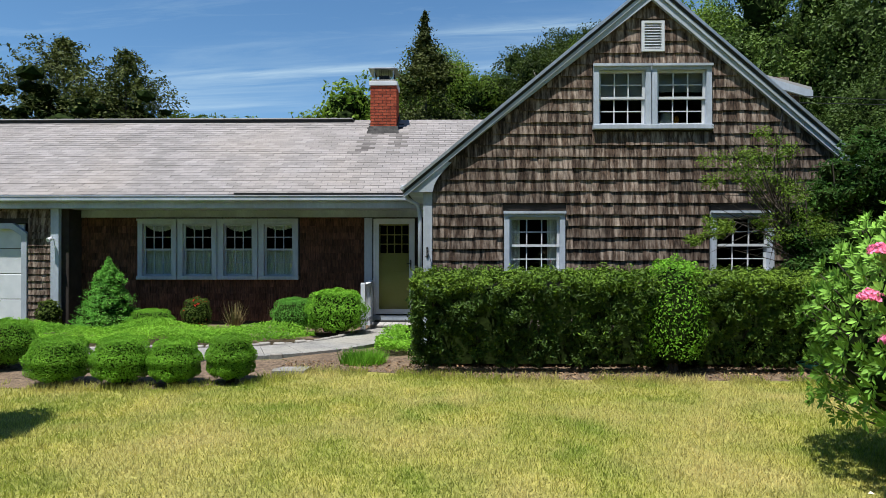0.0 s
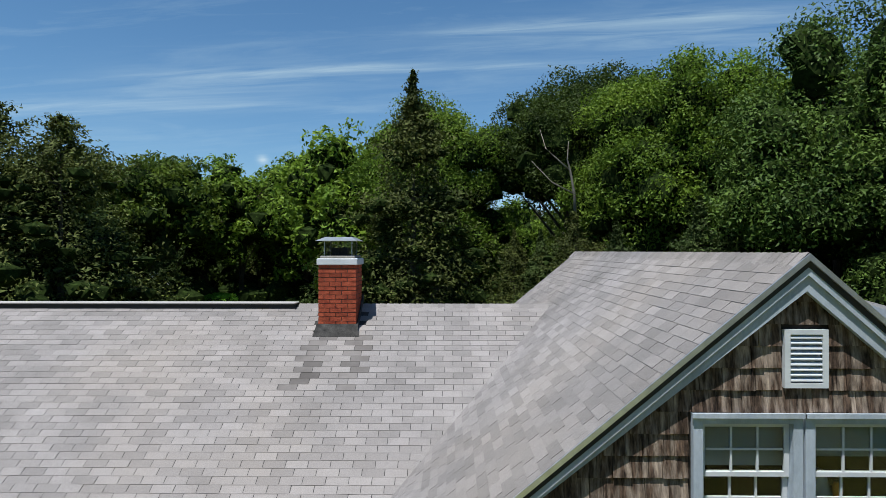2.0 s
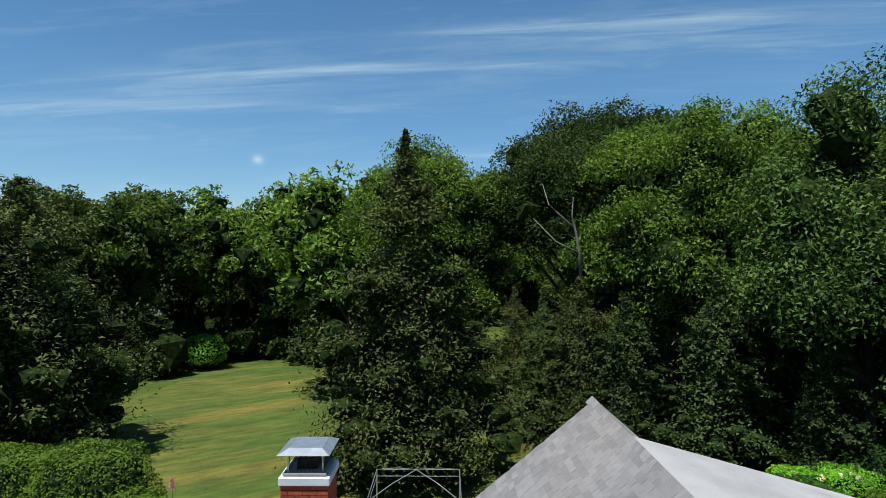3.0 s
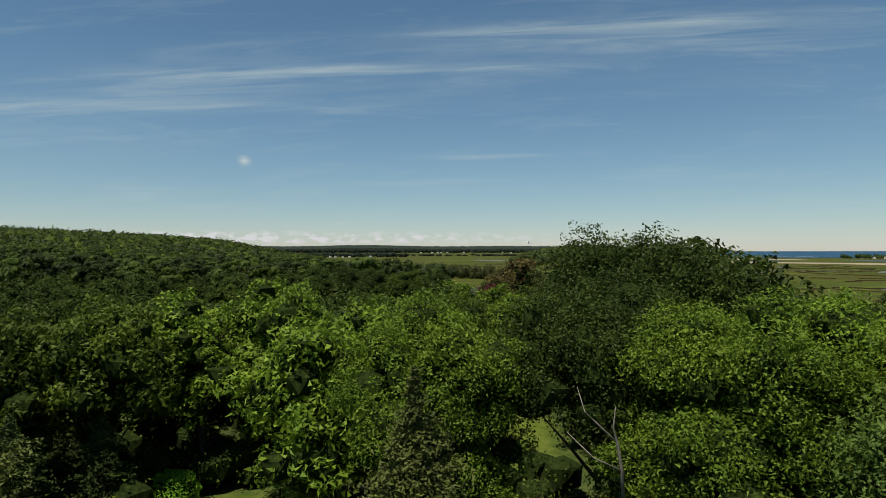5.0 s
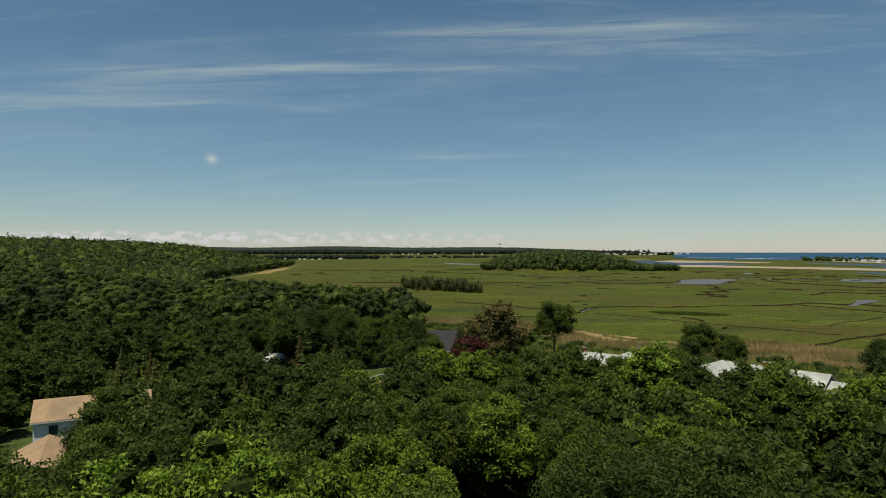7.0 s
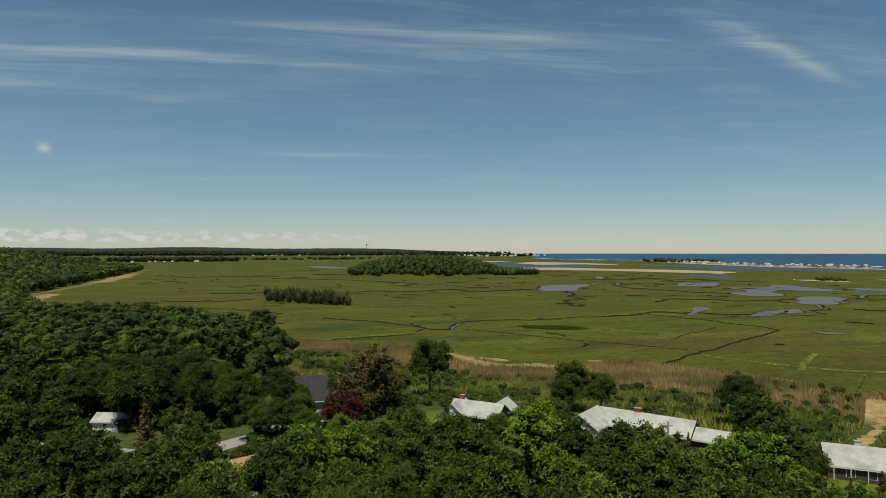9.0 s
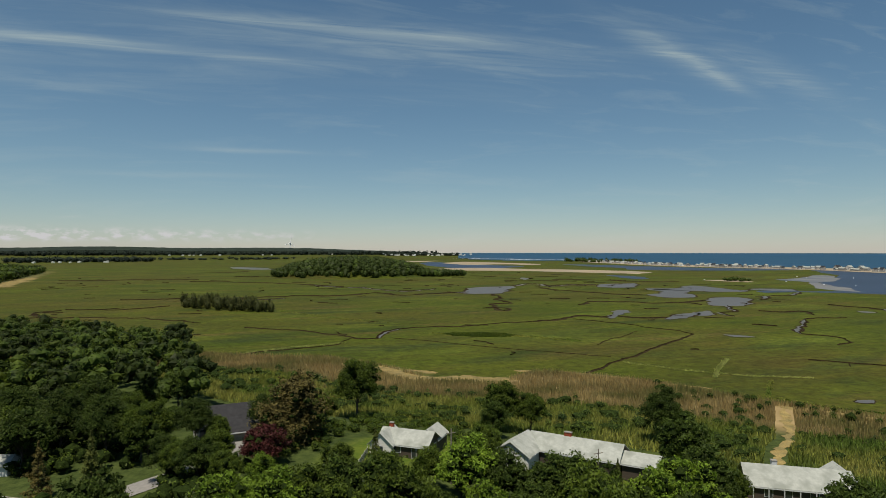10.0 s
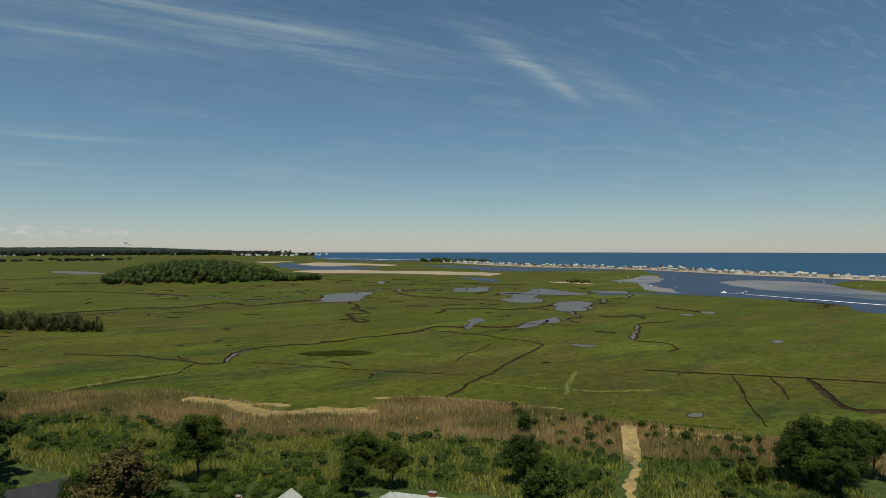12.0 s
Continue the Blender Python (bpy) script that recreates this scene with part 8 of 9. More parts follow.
# wrought frame of a gazebo on the back lawn
gz = thing("gazebo", pose(-0.7, 25.9, 0), "bare dark metal gazebo with scrolled roof ribs", "gazebo")
for sx_ in (-1.35, 1.35):
    for sy_ in (-1.3, 1.3):
        part("post", tube(bmesh.new(), [(sx_, sy_, 0), (sx_, sy_, 2.2)], [0.022, 0.022], 6), M["metal"], gz)
        part("rib", tube(bmesh.new(), [(sx_, sy_, 2.2), (sx_ * 0.5, sy_ * 0.5, 2.48), (0, 0, 2.66)], [0.012] * 3, 5), M["metal"], gz)
for a, b in (((-1.35, -1.3), (1.35, -1.3)), ((1.35, -1.3), (1.35, 1.3)), ((1.35, 1.3), (-1.35, 1.3)), ((-1.35, 1.3), (-1.35, -1.3))):
    part("beam", tube(bmesh.new(), [(*a, 2.2), (*b, 2.2)], [0.014] * 2, 5), M["metal"], gz)
    part("rail", tube(bmesh.new(), [(*a, 1.98), (*b, 1.98)], [0.01] * 2, 5), M["metal"], gz)
# railing and step at the front door
rail = thing("railing", pose(-1.80, 12.3, 0), "short white slatted railing beside the front step", "railing")
part("post", a_box(-0.045, 0.045, -0.045, 0.045, 0, 1.0, bevel=0.006), M["white"], rail)
part("post", a_box(-0.045, 0.045, 1.08, 1.17, 0, 1.0, bevel=0.006), M["white"], rail)
part("top_rail", a_box(-0.05, 0.05, 0.047, 1.078, 0.93, 0.97), M["white"], rail)
part("bottom_rail", a_box(-0.03, 0.03, 0.047, 1.078, 0.18, 0.22), M["white"], rail)
for i in range(8):
    part("slat", a_box(-0.012, 0.012, 0.10 + i * 0.125, 0.17 + i * 0.125, 0.221, 0.929), M["white"], rail)
step = thing("door_step", pose(-1.2, 13.0, 0), "low step of grey weathered boards at the door", "step")
part("bearer", a_box(-0.5, 0.62, -0.34, 0.44, 0.0, 0.08), M["decking"], step)
for i in range(8):
    part("plank", a_box(-0.52 + i * 0.145, -0.385 + i * 0.145, -0.38, 0.44, 0.082, 0.112, bevel=0.004), M["decking"], step)
mat_ = finish("door_mat", a_box(-1.7, -0.75, 13.15, 13.42, 0.113, 0.13), M["rubber"])
tagged(mat_, "black rubber door mat on the step", "mat")
lan = thing("wall_hook", pose(-0.43, YF - 0.033, 1.62), "black iron bracket on the corner board", "bracket")
part("plate", a_box(-0.015, 0.015, -0.012, 0.0, -0.09, 0.09), M["dark_metal"], lan)
part("hook", tube(bmesh.new(), [(0, -0.015, 0.05), (0.03, -0.06, 0.02), (0.0, -0.09, -0.05), (-0.03, -0.05, -0.08)], [0.008] * 4, 5), M["dark_metal"], lan)
spot = thing("wall_lamp", pose(-8.53, YG - 0.105, 1.9), "small white spotlight on the porch post", "lamp")
part("arm", tube(bmesh.new(), [(0, 0, 0), (0, -0.08, 0.0)], [0.012, 0.012], 6), M["white"], spot)
part("head", tube(bmesh.new(), [(0, -0.07, 0.03), (0, -0.10, 0.0), (-0.02, -0.16, -0.03)], [0.03, 0.04, 0.05], 10), M["white"], spot)
cable = thing("service_cable", pose(5.5, YF - 0.1, 4.25), "black service cables looping off the gable end", "cable")
for dz, ex in ((0.0, (9, 4.0, 1.1)), (-0.12, (10, 3.2, 0.9))):
    part("wire", tube(bmesh.new(), [(0, 0, dz), (ex[0] * 0.4, ex[1] * 0.4, dz + ex[2] * 0.25), (ex[0], ex[1], dz + ex[2])], [0.008] * 3, 4), M["rubber"], cable)
part("drop", tube(bmesh.new(), [(-0.05, 0.02, 0), (0.03, 0.03, -0.3), (-0.03, 0.03, -0.7), (0.02, 0.04, -1.6)], [0.01] * 4, 4), M["rubber"], cable)
part("insulator", tube(bmesh.new(), [(-0.05, 0.0, 0.03), (0.05, -0.02, 0.03)], [0.025, 0.02], 8), M["white"], cable)


# ---- houses by the marsh ----
def gabled(name, x, y, turn, L, W, wall_h, rise, wall, roof, label, windows=(), over=0.35, z=None, group="houses by the marsh"):
    """A gabled house with its ridge along local x: walls, two roof slopes, windows with frames."""
    h = thing(name, pose(x, y, z_at(x, y) if z is None else z, 0, 0, turn), label, "house", group)
    body = bmesh.new()
    box(body, -L / 2, L / 2, -W / 2, W / 2, -1.0, wall_h)
    part("wall", body, wall, h)
    for sx_ in (-1, 1):
        a = bmesh.new()
        vs = [a.verts.new(p) for p in ((sx_ * L / 2, -W / 2, wall_h), (sx_ * L / 2, W / 2, wall_h), (sx_ * L / 2, 0, wall_h + rise))]
        v2 = [a.verts.new((v.co.x - sx_ * 0.15, v.co.y, v.co.z)) for v in vs]
        a.faces.new(vs)
        a.faces.new(v2[::-1])
        for i in range(3):
            a.faces.new((vs[i], v2[i], v2[(i + 1) % 3], vs[(i + 1) % 3]))
        bmesh.ops.recalc_face_normals(a, faces=a.faces[:])
        part("gable", a, wall, h)
    k = rise / (W / 2)
    for sy_ in (-1, 1):
        e = W / 2 + over
        part("roof", deck(bmesh.new(), [(-L / 2 - over, sy_ * e, wall_h - over * k + 0.12), (L / 2 + over, sy_ * e, wall_h - over * k + 0.12), (L / 2 + over, 0, wall_h + rise + 0.12), (-L / 2 - over, 0, wall_h + rise + 0.12)], 0.12), roof, h)
        part("fascia", a_box(-L / 2 - over, L / 2 + over, sy_ * e - 0.03, sy_ * e + 0.03, wall_h - over * k - 0.14, wall_h - over * k + 0.02), M["white"], h)
    for wx, wz, ww, wh, side in windows:
        if side in "fb":
            s = -1 if side == "f" else 1
            yy = s * W / 2
            fr = part("window", a_box(wx - ww / 2 - 0.08, wx + ww / 2 + 0.08, min(yy, yy + s * 0.06), max(yy, yy + s * 0.06), wz - 0.08, wz + wh + 0.08), M["white"], h)
            part("pane", a_box(wx - ww / 2, wx + ww / 2, min(yy + s * 0.061, yy + s * 0.075), max(yy + s * 0.061, yy + s * 0.075), wz, wz + wh), M["dark_glass"], fr)
        else:
            s = -1 if side == "l" else 1
            xx = s * L / 2
            fr = part("window", a_box(min(xx, xx + s * 0.06), max(xx, xx + s * 0.06), wx - ww / 2 - 0.08, wx + ww / 2 + 0.08, wz - 0.08, wz + wh + 0.08), M["white"], h)
            part("pane", a_box(min(xx + s * 0.061, xx + s * 0.075), max(xx + s * 0.061, xx + s * 0.075), wx - ww / 2, wx + ww / 2, wz, wz + wh), M["dark_glass"], fr)
    return h


def stack(house_, lx, ly, z0, z1, w, d, mat):
    part("chimney", a_box(lx - w / 2, lx + w / 2, ly - d / 2, ly + d / 2, z0, z1, bevel=0.02), mat, house_)
    part("chimney_cap", a_box(lx - w / 2 - 0.06, lx + w / 2 + 0.06, ly - d / 2 - 0.06, ly + d / 2 + 0.06, z1, z1 + 0.12), M["concrete"], house_)


M["dark_glass"] = material("dark_window_pane", (0.02, 0.025, 0.03), (0.035, 0.04, 0.045), 1, 0.08, spec=0.6)
za = z_at(38, 144)
ha = gabled("cottage", 39.3, 145.6, -43, 10.5, 6.6, 2.5, 2.0, M["siding_dark"], M["roof_pale"], "low dark cottage with a pale grey shingle roof", [(-4.0, 0.9, 1.4, 1.2, "f"), (-1.0, 0.9, 1.4, 1.2, "f"), (2.5, 0.1, 0.9, 2.0, "f"), (1.0, 0.9, 1.0, 1.2, "r")], z=za)
stack(ha, -3.9, 0.6, 4.0, 5.3, 0.8, 0.7, M["brick"])
part("porch_post", a_box(4.9, 5.05, -3.5, -3.35, 0, 2.4), M["white"], ha)
hw2 = gabled("cottage_wing", 45.0, 147.2, 47, 5.5, 4.2, 2.5, 1.6, M["siding_dark"], M["roof_pale"], "pale-roofed side wing of a cottage", [(0, 0.9, 1.2, 1.1, "l")], z=za)
gabled("cottage_wing", 35.4, 147.4, 50, 6.5, 4.6, 2.6, 2.0, M["siding_white"], M["roof_pale"], "pale-roofed end wing of a cottage", [(0, 0.9, 1.0, 1.2, "l")], z=za)
zb = z_at(66, 128)
hb = gabled("ranch_house", 67.0, 128.8, -52, 17.5, 7.8, 2.6, 2.1, M["siding_dark"], M["roof_pale"], "long ranch house with a pale grey roof", [(-3, 0.9, 1.4, 1.2, "f"), (0.5, 0.9, 1.4, 1.2, "f"), (4, 0.9, 1.4, 1.2, "f")], z=zb)
stack(hb, -1.6, 0.2, 4.3, 5.4, 1.4, 0.7, M["brick"])
gabled("ranch_wing", 57.2, 133.2, 38, 8.5, 7.0, 2.7, 2.2, M["siding_white"], M["roof_pale"], "white gabled end of a ranch house", [(0, 1.0, 0.9, 1.0, "l"), (0, 3.2, 0.6, 0.6, "l")], z=zb)
gabled("ranch_wing", 74.6, 119.2, -52, 6.0, 6.0, 2.3, 1.3, M["siding_dark"], M["roof_pale"], "low pale-roofed garage end of a ranch house", z=zb)
zcc = z_at(98, 105)
hc = gabled("long_cottage", 96.4, 106.0, -38, 16.5, 8.0, 2.5, 2.4, M["siding_dark"], M["roof_pale"], "brown cottage with white posts and a pale roof", [(-5, 0.8, 1.2, 1.3, "f"), (-2, 0.8, 1.2, 1.3, "f"), (2, 0.8, 1.2, 1.3, "f")], z=zcc)
stack(hc, -3.2, 0.4, 4.4, 5.6, 0.9, 0.9, M["white"])
for i in range(5):
    part("veranda_post", a_box(-7.5 + i * 2.4, -7.35 + i * 2.4, -4.35, -4.2, 0, 2.4), M["white"], hc)
hc2 = gabled("cottage_wing", 104.0, 103.0, 52, 7.5, 5.5, 2.5, 2.0, M["siding"], M["roof_pale"], "pale-roofed wing with skylights", [(0, 0.9, 1.2, 1.1, "l")], z=zcc)
for i in range(2):
    part("skylight", deck(bmesh.new(), [(-1.5 + 2.0 * i, -2.0, 3.42), (-0.7 + 2.0 * i, -2.0, 3.42), (-0.7 + 2.0 * i, -1.0, 4.18), (-1.5 + 2.0 * i, -1.0, 4.18)], 0.1), M["dark_glass"], hc2)
gabled("beach_shed", 118, 92, -30, 8.0, 6.0, 2.4, 1.8, M["siding"], M["roof_pale"], "small grey shingled house near the reeds", z=z_at(118, 92))
zd = z_at(6, 172)
hd = gabled("modern_house", 7.0, 174.5, 4, 13.0, 9.0, 3.6, 2.8, M["siding_white"], M["roof_dark"], "pale house with a charcoal roof", [(-5.2, 0.3, 1.8, 2.4, "f"), (-2.0, 1.0, 1.2, 1.4, "f")], z=zd)
part("garage_bay", a_box(-1.0, 4.6, -9.5, -4.5, -1.0, 2.6), M["siding"], hd)
part("bay_roof", deck(bmesh.new(), [(-1.4, -9.9, 2.75), (5.0, -9.9, 2.75), (5.0, -4.0, 4.6), (-1.4, -4.0, 4.6)], 0.15), M["roof_dark"], hd)
part("bay_fascia", a_box(-1.4, 5.0, -9.98, -9.9, 2.5, 2.72), M["white"], hd)
part("porch", a_box(-6.4, -3.0, -6.2, -4.5, -1.0, 0.3), M["roof_tan"], hd, "raw timber porch under repair")
for px in (-6.3, -3.2):
    part("porch_post", a_box(px, px + 0.2, -6.1, -5.9, 0.3, 3.3), M["white"], hd)
gabled("tan_house", -49.0, 116.5, 24, 15.0, 8.0, 5.6, 2.2, M["siding_white"], M["roof_tan"], "two-storey white house with a tan roof among trees", [(-5, 3.4, 1.1, 1.4, "f"), (0, 3.4, 1.1, 1.4, "f"), (-2.0, 3.2, 1.0, 1.4, "l")], z=z_at(-49, 116) - 1.2)
gabled("tan_wing", -45.5, 97.0, -66, 13.0, 7.0, 2.8, 1.6, M["siding_white"], M["roof_tan"], "single-storey wing with a tan roof", [(0, 1.0, 1.0, 1.2, "f")], z=z_at(-45, 97))
gabled("tan_cottage", -3.2, 128.0, 25, 9.0, 7.0, 2.6, 1.8, M["siding_white"], M["roof_tan"], "small cottage roof in tan shingles among trees", z=z_at(-3, 128) + 0.2)
gabled("garden_shed", -34.0, 171.5, -20, 5.5, 4.0, 2.3, 1.2, M["siding_white"], M["roof_pale"], "small pale shed beside the lane", [(0, 0.9, 0.8, 0.9, "f")])


def vehicle(name, x, y, turn, paint, label, bed):
    """A parked car or pickup: body with rounded lines, cabin glass, four wheels."""
    v = thing(name, pose(x, y, z_at(x, y) + 0.06, 0, 0, turn), label, "car", "parked vehicles")
    prof = [(-2.6, 0.45), (-2.62, 0.95), (-2.4, 1.02), (0.9, 1.02), (2.3, 0.98), (2.6, 0.8), (2.6, 0.4)]
    bm = prism(bmesh.new(), prof, -0.92, 0.92)
    bmesh.ops.bevel(bm, geom=bm.edges[:], offset=0.07, segments=2, affect="EDGES")
    part("body", bm, paint, v)
    cab = [(-0.7 if bed else -1.9, 1.0), (-0.5 if bed else -1.5, 1.68), (0.5, 1.70), (1.25, 1.0)]
    bm = prism(bmesh.new(), cab, -0.80, 0.80)
    bmesh.ops.bevel(bm, geom=bm.edges[:], offset=0.06, segments=2, affect="EDGES")
    cabin = part("cabin", bm, paint, v)
    part("windscreen", deck(bmesh.new(), [(0.60, -0.70, 1.64), (1.22, -0.74, 1.08), (1.22, 0.74, 1.08), (0.60, 0.70, 1.64)], 0.02), M["dark_glass"], cabin).location = (0.03, 0, 0.03)
    for s in (-1, 1):
        part("side_window", prism(bmesh.new(), [(cab[0][0] + 0.18, 1.08), (cab[1][0] + 0.1, 1.6), (0.45, 1.62), (1.0, 1.08)], s * 0.802 - 0.008, s * 0.802 + 0.008), M["dark_glass"], cabin)
    if bed:
        part("cargo_bed", a_box(-2.45, -0.85, -0.75, 0.75, 1.021, 1.03), M["rubber"], v)
    for wx in (-1.65, 1.65):
        for s in (-1, 1):
            w = part("wheel", tube(bmesh.new(), [(wx, s * 0.72, 0.36), (wx, s * 0.94, 0.36)], [0.36, 0.36], 16), M["rubber"], v)
            part("rim", tube(bmesh.new(), [(wx, s * 0.90, 0.36), (wx, s * 0.95, 0.36)], [0.2, 0.2], 12), M["metal"], w)
    for s in (-0.65, 0.65):
        part("headlight", a_box(2.56, 2.63, s - 0.16, s + 0.16, 0.68, 0.82, bevel=0.02), M["foam"], v)
    return v


sheet("driveway", [(-2.5, 150), (-1.0, 163), (10.5, 164), (9.5, 152), (2.0, 148)], z_at(4, 157) + 0.35, M["tarmac"], "grey asphalt driveway in front of a house", "driveway")
vehicle("pickup_truck", 0.8, 158.0, 70, M["car_white"], "white pickup truck parked on the driveway", True).location.z = z_at(4, 157) + 0.36
vehicle("parked_car", 6.0, 159.5, 80, M["car_dark"], "black car parked on the driveway", False).location.z = z_at(4, 157) + 0.36
cr = thing("skip_trailer", pose(3.2, 162.2, z_at(4, 157) + 0.35), "blue builder's trailer loaded with scrap", "trailer")
part("bin", a_box(-1.4, 1.4, -0.9, 0.9, 0.25, 1.5, bevel=0.05), M["blue_tarp"], cr)
part("load", a_box(-1.2, 1.2, -0.7, 0.7, 1.5, 1.75, bevel=0.12), M["car_white"], cr)
for s in (-0.7, 0.7):
    part("wheel", tube(bmesh.new(), [(s, -0.98, 0.28), (s, -0.9, 0.28)], [0.28, 0.28], 12), M["rubber"], cr)
LANE_ROAD = [(-60, 172), (-40, 162), (-26, 150), (-14, 146), (-4, 150)]
bm = bmesh.new()
prev = None
for x, y, nx, ny, w in ribbon(LANE_ROAD, 5.5, 4, 0.02, 3.0):
    cur = [bm.verts.new((x + nx * 2.75 * k, y + ny * 2.75 * k, z_at(x + nx * 2.75 * k, y + ny * 2.75 * k) + 0.12)) for k in (-1, 1)]
    if prev:
        bm.faces.new((prev[0], prev[1], cur[1], cur[0]))
    prev = cur
tagged(finish("road", bm, M["tarmac"]), "narrow grey asphalt lane between the trees", "road", kind="structure")
for x, y, h in ((41, 128.5, 9.5), (62.5, 116, 7.5)):
    pl = thing("utility_pole", pose(x, y, z_at(x, y)), "weathered pale wooden utility pole among trees", "pole")
    part("shaft", tube(bmesh.new(), [(0, 0, -0.3), (0, 0, h)], [0.15, 0.10], 8), M["pale_bark"], pl)
    part("crossarm", a_box(-0.9, 0.9, -0.05, 0.05, h - 0.8, h - 0.68), M["pale_bark"], pl)
frame_ = thing("wood_fence", pose(29.5, 143.5, za, 0, 0, 62), "grey wooden fence beside a cottage", "fence")
for i in range(4):
    part("post", a_box(-3.6 + i * 2.4, -3.45 + i * 2.4, -0.06, 0.06, 0, 1.7), M["siding_white"], frame_)
for i in range(22):
    part("board", a_box(-3.6 + i * 0.33, -3.3 + i * 0.33, -0.02, 0.02, 0.05, 1.6), M["siding"], frame_)

# ---- barrier beach houses, far shore, turbine ----
rnd = random.Random(12)
simple_house = gabled("far_house", 900, 4100, 0, 14, 10, 7.0, 4.0, M["siding_white"], M["roof_pale"], "distant pale house on the far shore", [(0, 3.5, 4.0, 2.0, "f")], z=MARSH + 20, group="far houses")
proto = {}
for key, wall, roof in (("grey", "siding", "roof_pale"), ("white", "siding_white", "roof_pale"), ("brown", "siding", "roof_dark")):
    proto[key] = gabled("beach_house", 1500, 1000 + len(proto) * 30, 0, 15, 11, 7.5, 4.5, M[wall], M[roof], "tall %s shingled beach house on the barrier sand" % key,
                        [(-4, 4.5, 1.8, 1.8, "f"), (0, 4.5, 1.8, 1.8, "f"), (4, 4.5, 1.8, 1.8, "f"), (2, 1.0, 3.6, 2.0, "f"), (-2.0, 4.5, 2.0, 1.8, "l"), (2.5, 1.2, 1.6, 1.8, "l")], z=MARSH + 0.3, group="beach houses")
t = 0.0
seg = list(zip(BARRIER, BARRIER[1:]))
for a, b in seg:
    n = int(math.hypot(b[0] - a[0], b[1] - a[1]) / 20)
    for i in range(n):
        for rowk in range(3 if a[1] > 1300 else 2):
            if rnd.random() < (0.18 if rowk == 0 else 0.5):
                continue
            f = (i + rnd.uniform(0.2, 0.8)) / n
            x, y = a[0] + (b[0] - a[0]) * f + 22 + rowk * 40 + rnd.uniform(-8, 8), a[1] + (b[1] - a[1]) * f
            o = copy_thing(proto[rnd.choice(("grey", "grey", "white", "brown"))], pose(x, y, MARSH + 0.3, 0, 0, rnd.choice((0, 90, 12, -15, 100, 78))))
            o.matrix_basis = o.matrix_basis @ Matrix.Diagonal((rnd.uniform(0.5, 0.95), rnd.uniform(0.6, 0.9), rnd.uniform(0.5, 0.85), 1))
rgb_ = np.random.default_rng(71)
ax, ay = rgb_.uniform(1560, 1760, 70), rgb_.uniform(2080, 2420, 70)
wood_mass("head_wood", ax, ay, rgb_.uniform(9, 22, 70), rgb_.uniform(6, 11, 70), M["leaf_dark"], 40, 3.2, "dark trees on the low headland among houses", 72)
wood_mass("islet_wood", rgb_.uniform(785, 830, 16), rgb_.uniform(715, 780, 16), rgb_.uniform(4, 7, 16), rgb_.uniform(3, 5, 16), M["leaf_dark"], 40, 1.6, "small dark trees on a marsh islet", 73)


def far_shore(name, az0, az1, r0, h0, h1, mat, label, seed):
    """A long low wooded rise far beyond the marsh."""
    rg = np.random.default_rng(seed)
    bm = bmesh.new()
    prev = None
    n = 220
    for i in range(n + 1):
        az = radians(az0 + (az1 - az0) * i / n)
        edge = min(1.0, (n - i) / 40 + 0.15)
        h = (h0 + (h1 - h0) * (0.5 + 0.5 * math.sin(i * 0.11 + seed) * math.sin(i * 0.037))) * edge + rg.uniform(-1.2, 1.2)
        s, c = math.sin(az), math.cos(az)
        base = float(far_lift(r0 * s, r0 * c)) + MARSH - 1
        cur = [bm.verts.new((r * s, r * c, z)) for r, z in ((r0, base), (r0 + 15, base + h * 0.55 + 3), (r0 + 160, max(base + h + 3, base + 4)), (r0 + 400, base))]
        if prev:
            for k in range(3):
                bm.faces.new((prev[k], cur[k], cur[k + 1], prev[k + 1]))
        prev = cur
    return tagged(finish(name, bm, mat), label, "far shore", kind="structure")


M["far_wood"] = material("far_woodland", (0.006, 0.012, 0.008), (0.016, 0.026, 0.015), 0.02, 0.95, detail=8, coords="World", bump=0.5, bump_scale=0.05)
far_shore("backdrop_far_hills", -45, 21, 4300, 40, 52, M["far_wood"], "low dark wooded hills on the far side of the marsh", 3)
rgf = np.random.default_rng(610)
for az0, az1, r, n, h0, h1 in ((-50, -2.5, 2950, 420, 16, 26), (-44, 22, 4150, 760, 18, 34), (-5, 9, 3300, 60, 8, 13), (17, 24, 4000, 90, 10, 20)):
    az = np.radians(rgf.uniform(az0, az1, n))
    rr = r + rgf.uniform(0, 160, n)
    wood_mass("far_shore_wood", rr * np.sin(az), rr * np.cos(az), rgf.uniform(h0, h1, n), rgf.uniform(9, 20, n), M["far_wood"], 30, 6.5, "dark wooded shore far across the marsh", int(r))
for i in range(60):
    coast = i < 44
    az = radians(rnd.uniform(17, 25.5) if coast else rnd.uniform(-12, 10))
    r = rnd.uniform(3900, 4150) if coast else rnd.uniform(2880, 2930) if az < -0.04 else 4120
    x, y = r * math.sin(az), r * math.cos(az)
    o = copy_thing(simple_house, pose(x, y, z_at(x, y) + (rnd.uniform(0, 9) if coast else 0), 0, 0, rnd.uniform(0, 180)))
    o.matrix_basis = o.matrix_basis @ Matrix.Diagonal((0.9, 0.9, rnd.uniform(0.5, 0.8), 1))
k = 0.52
turb = thing("wind_turbine", pose(1400 * k * 0.985, 9000 * k, 10), "white three-bladed wind turbine far across the marsh", "wind turbine")
part("tower", tube(bmesh.new(), [(0, 0, 0), (0, 0, 92)], [4.6, 3.0], 12), M["foam"], turb)
part("nacelle", a_box(-2, 2, -5, 4, 91, 95, bevel=0.6), M["foam"], turb)
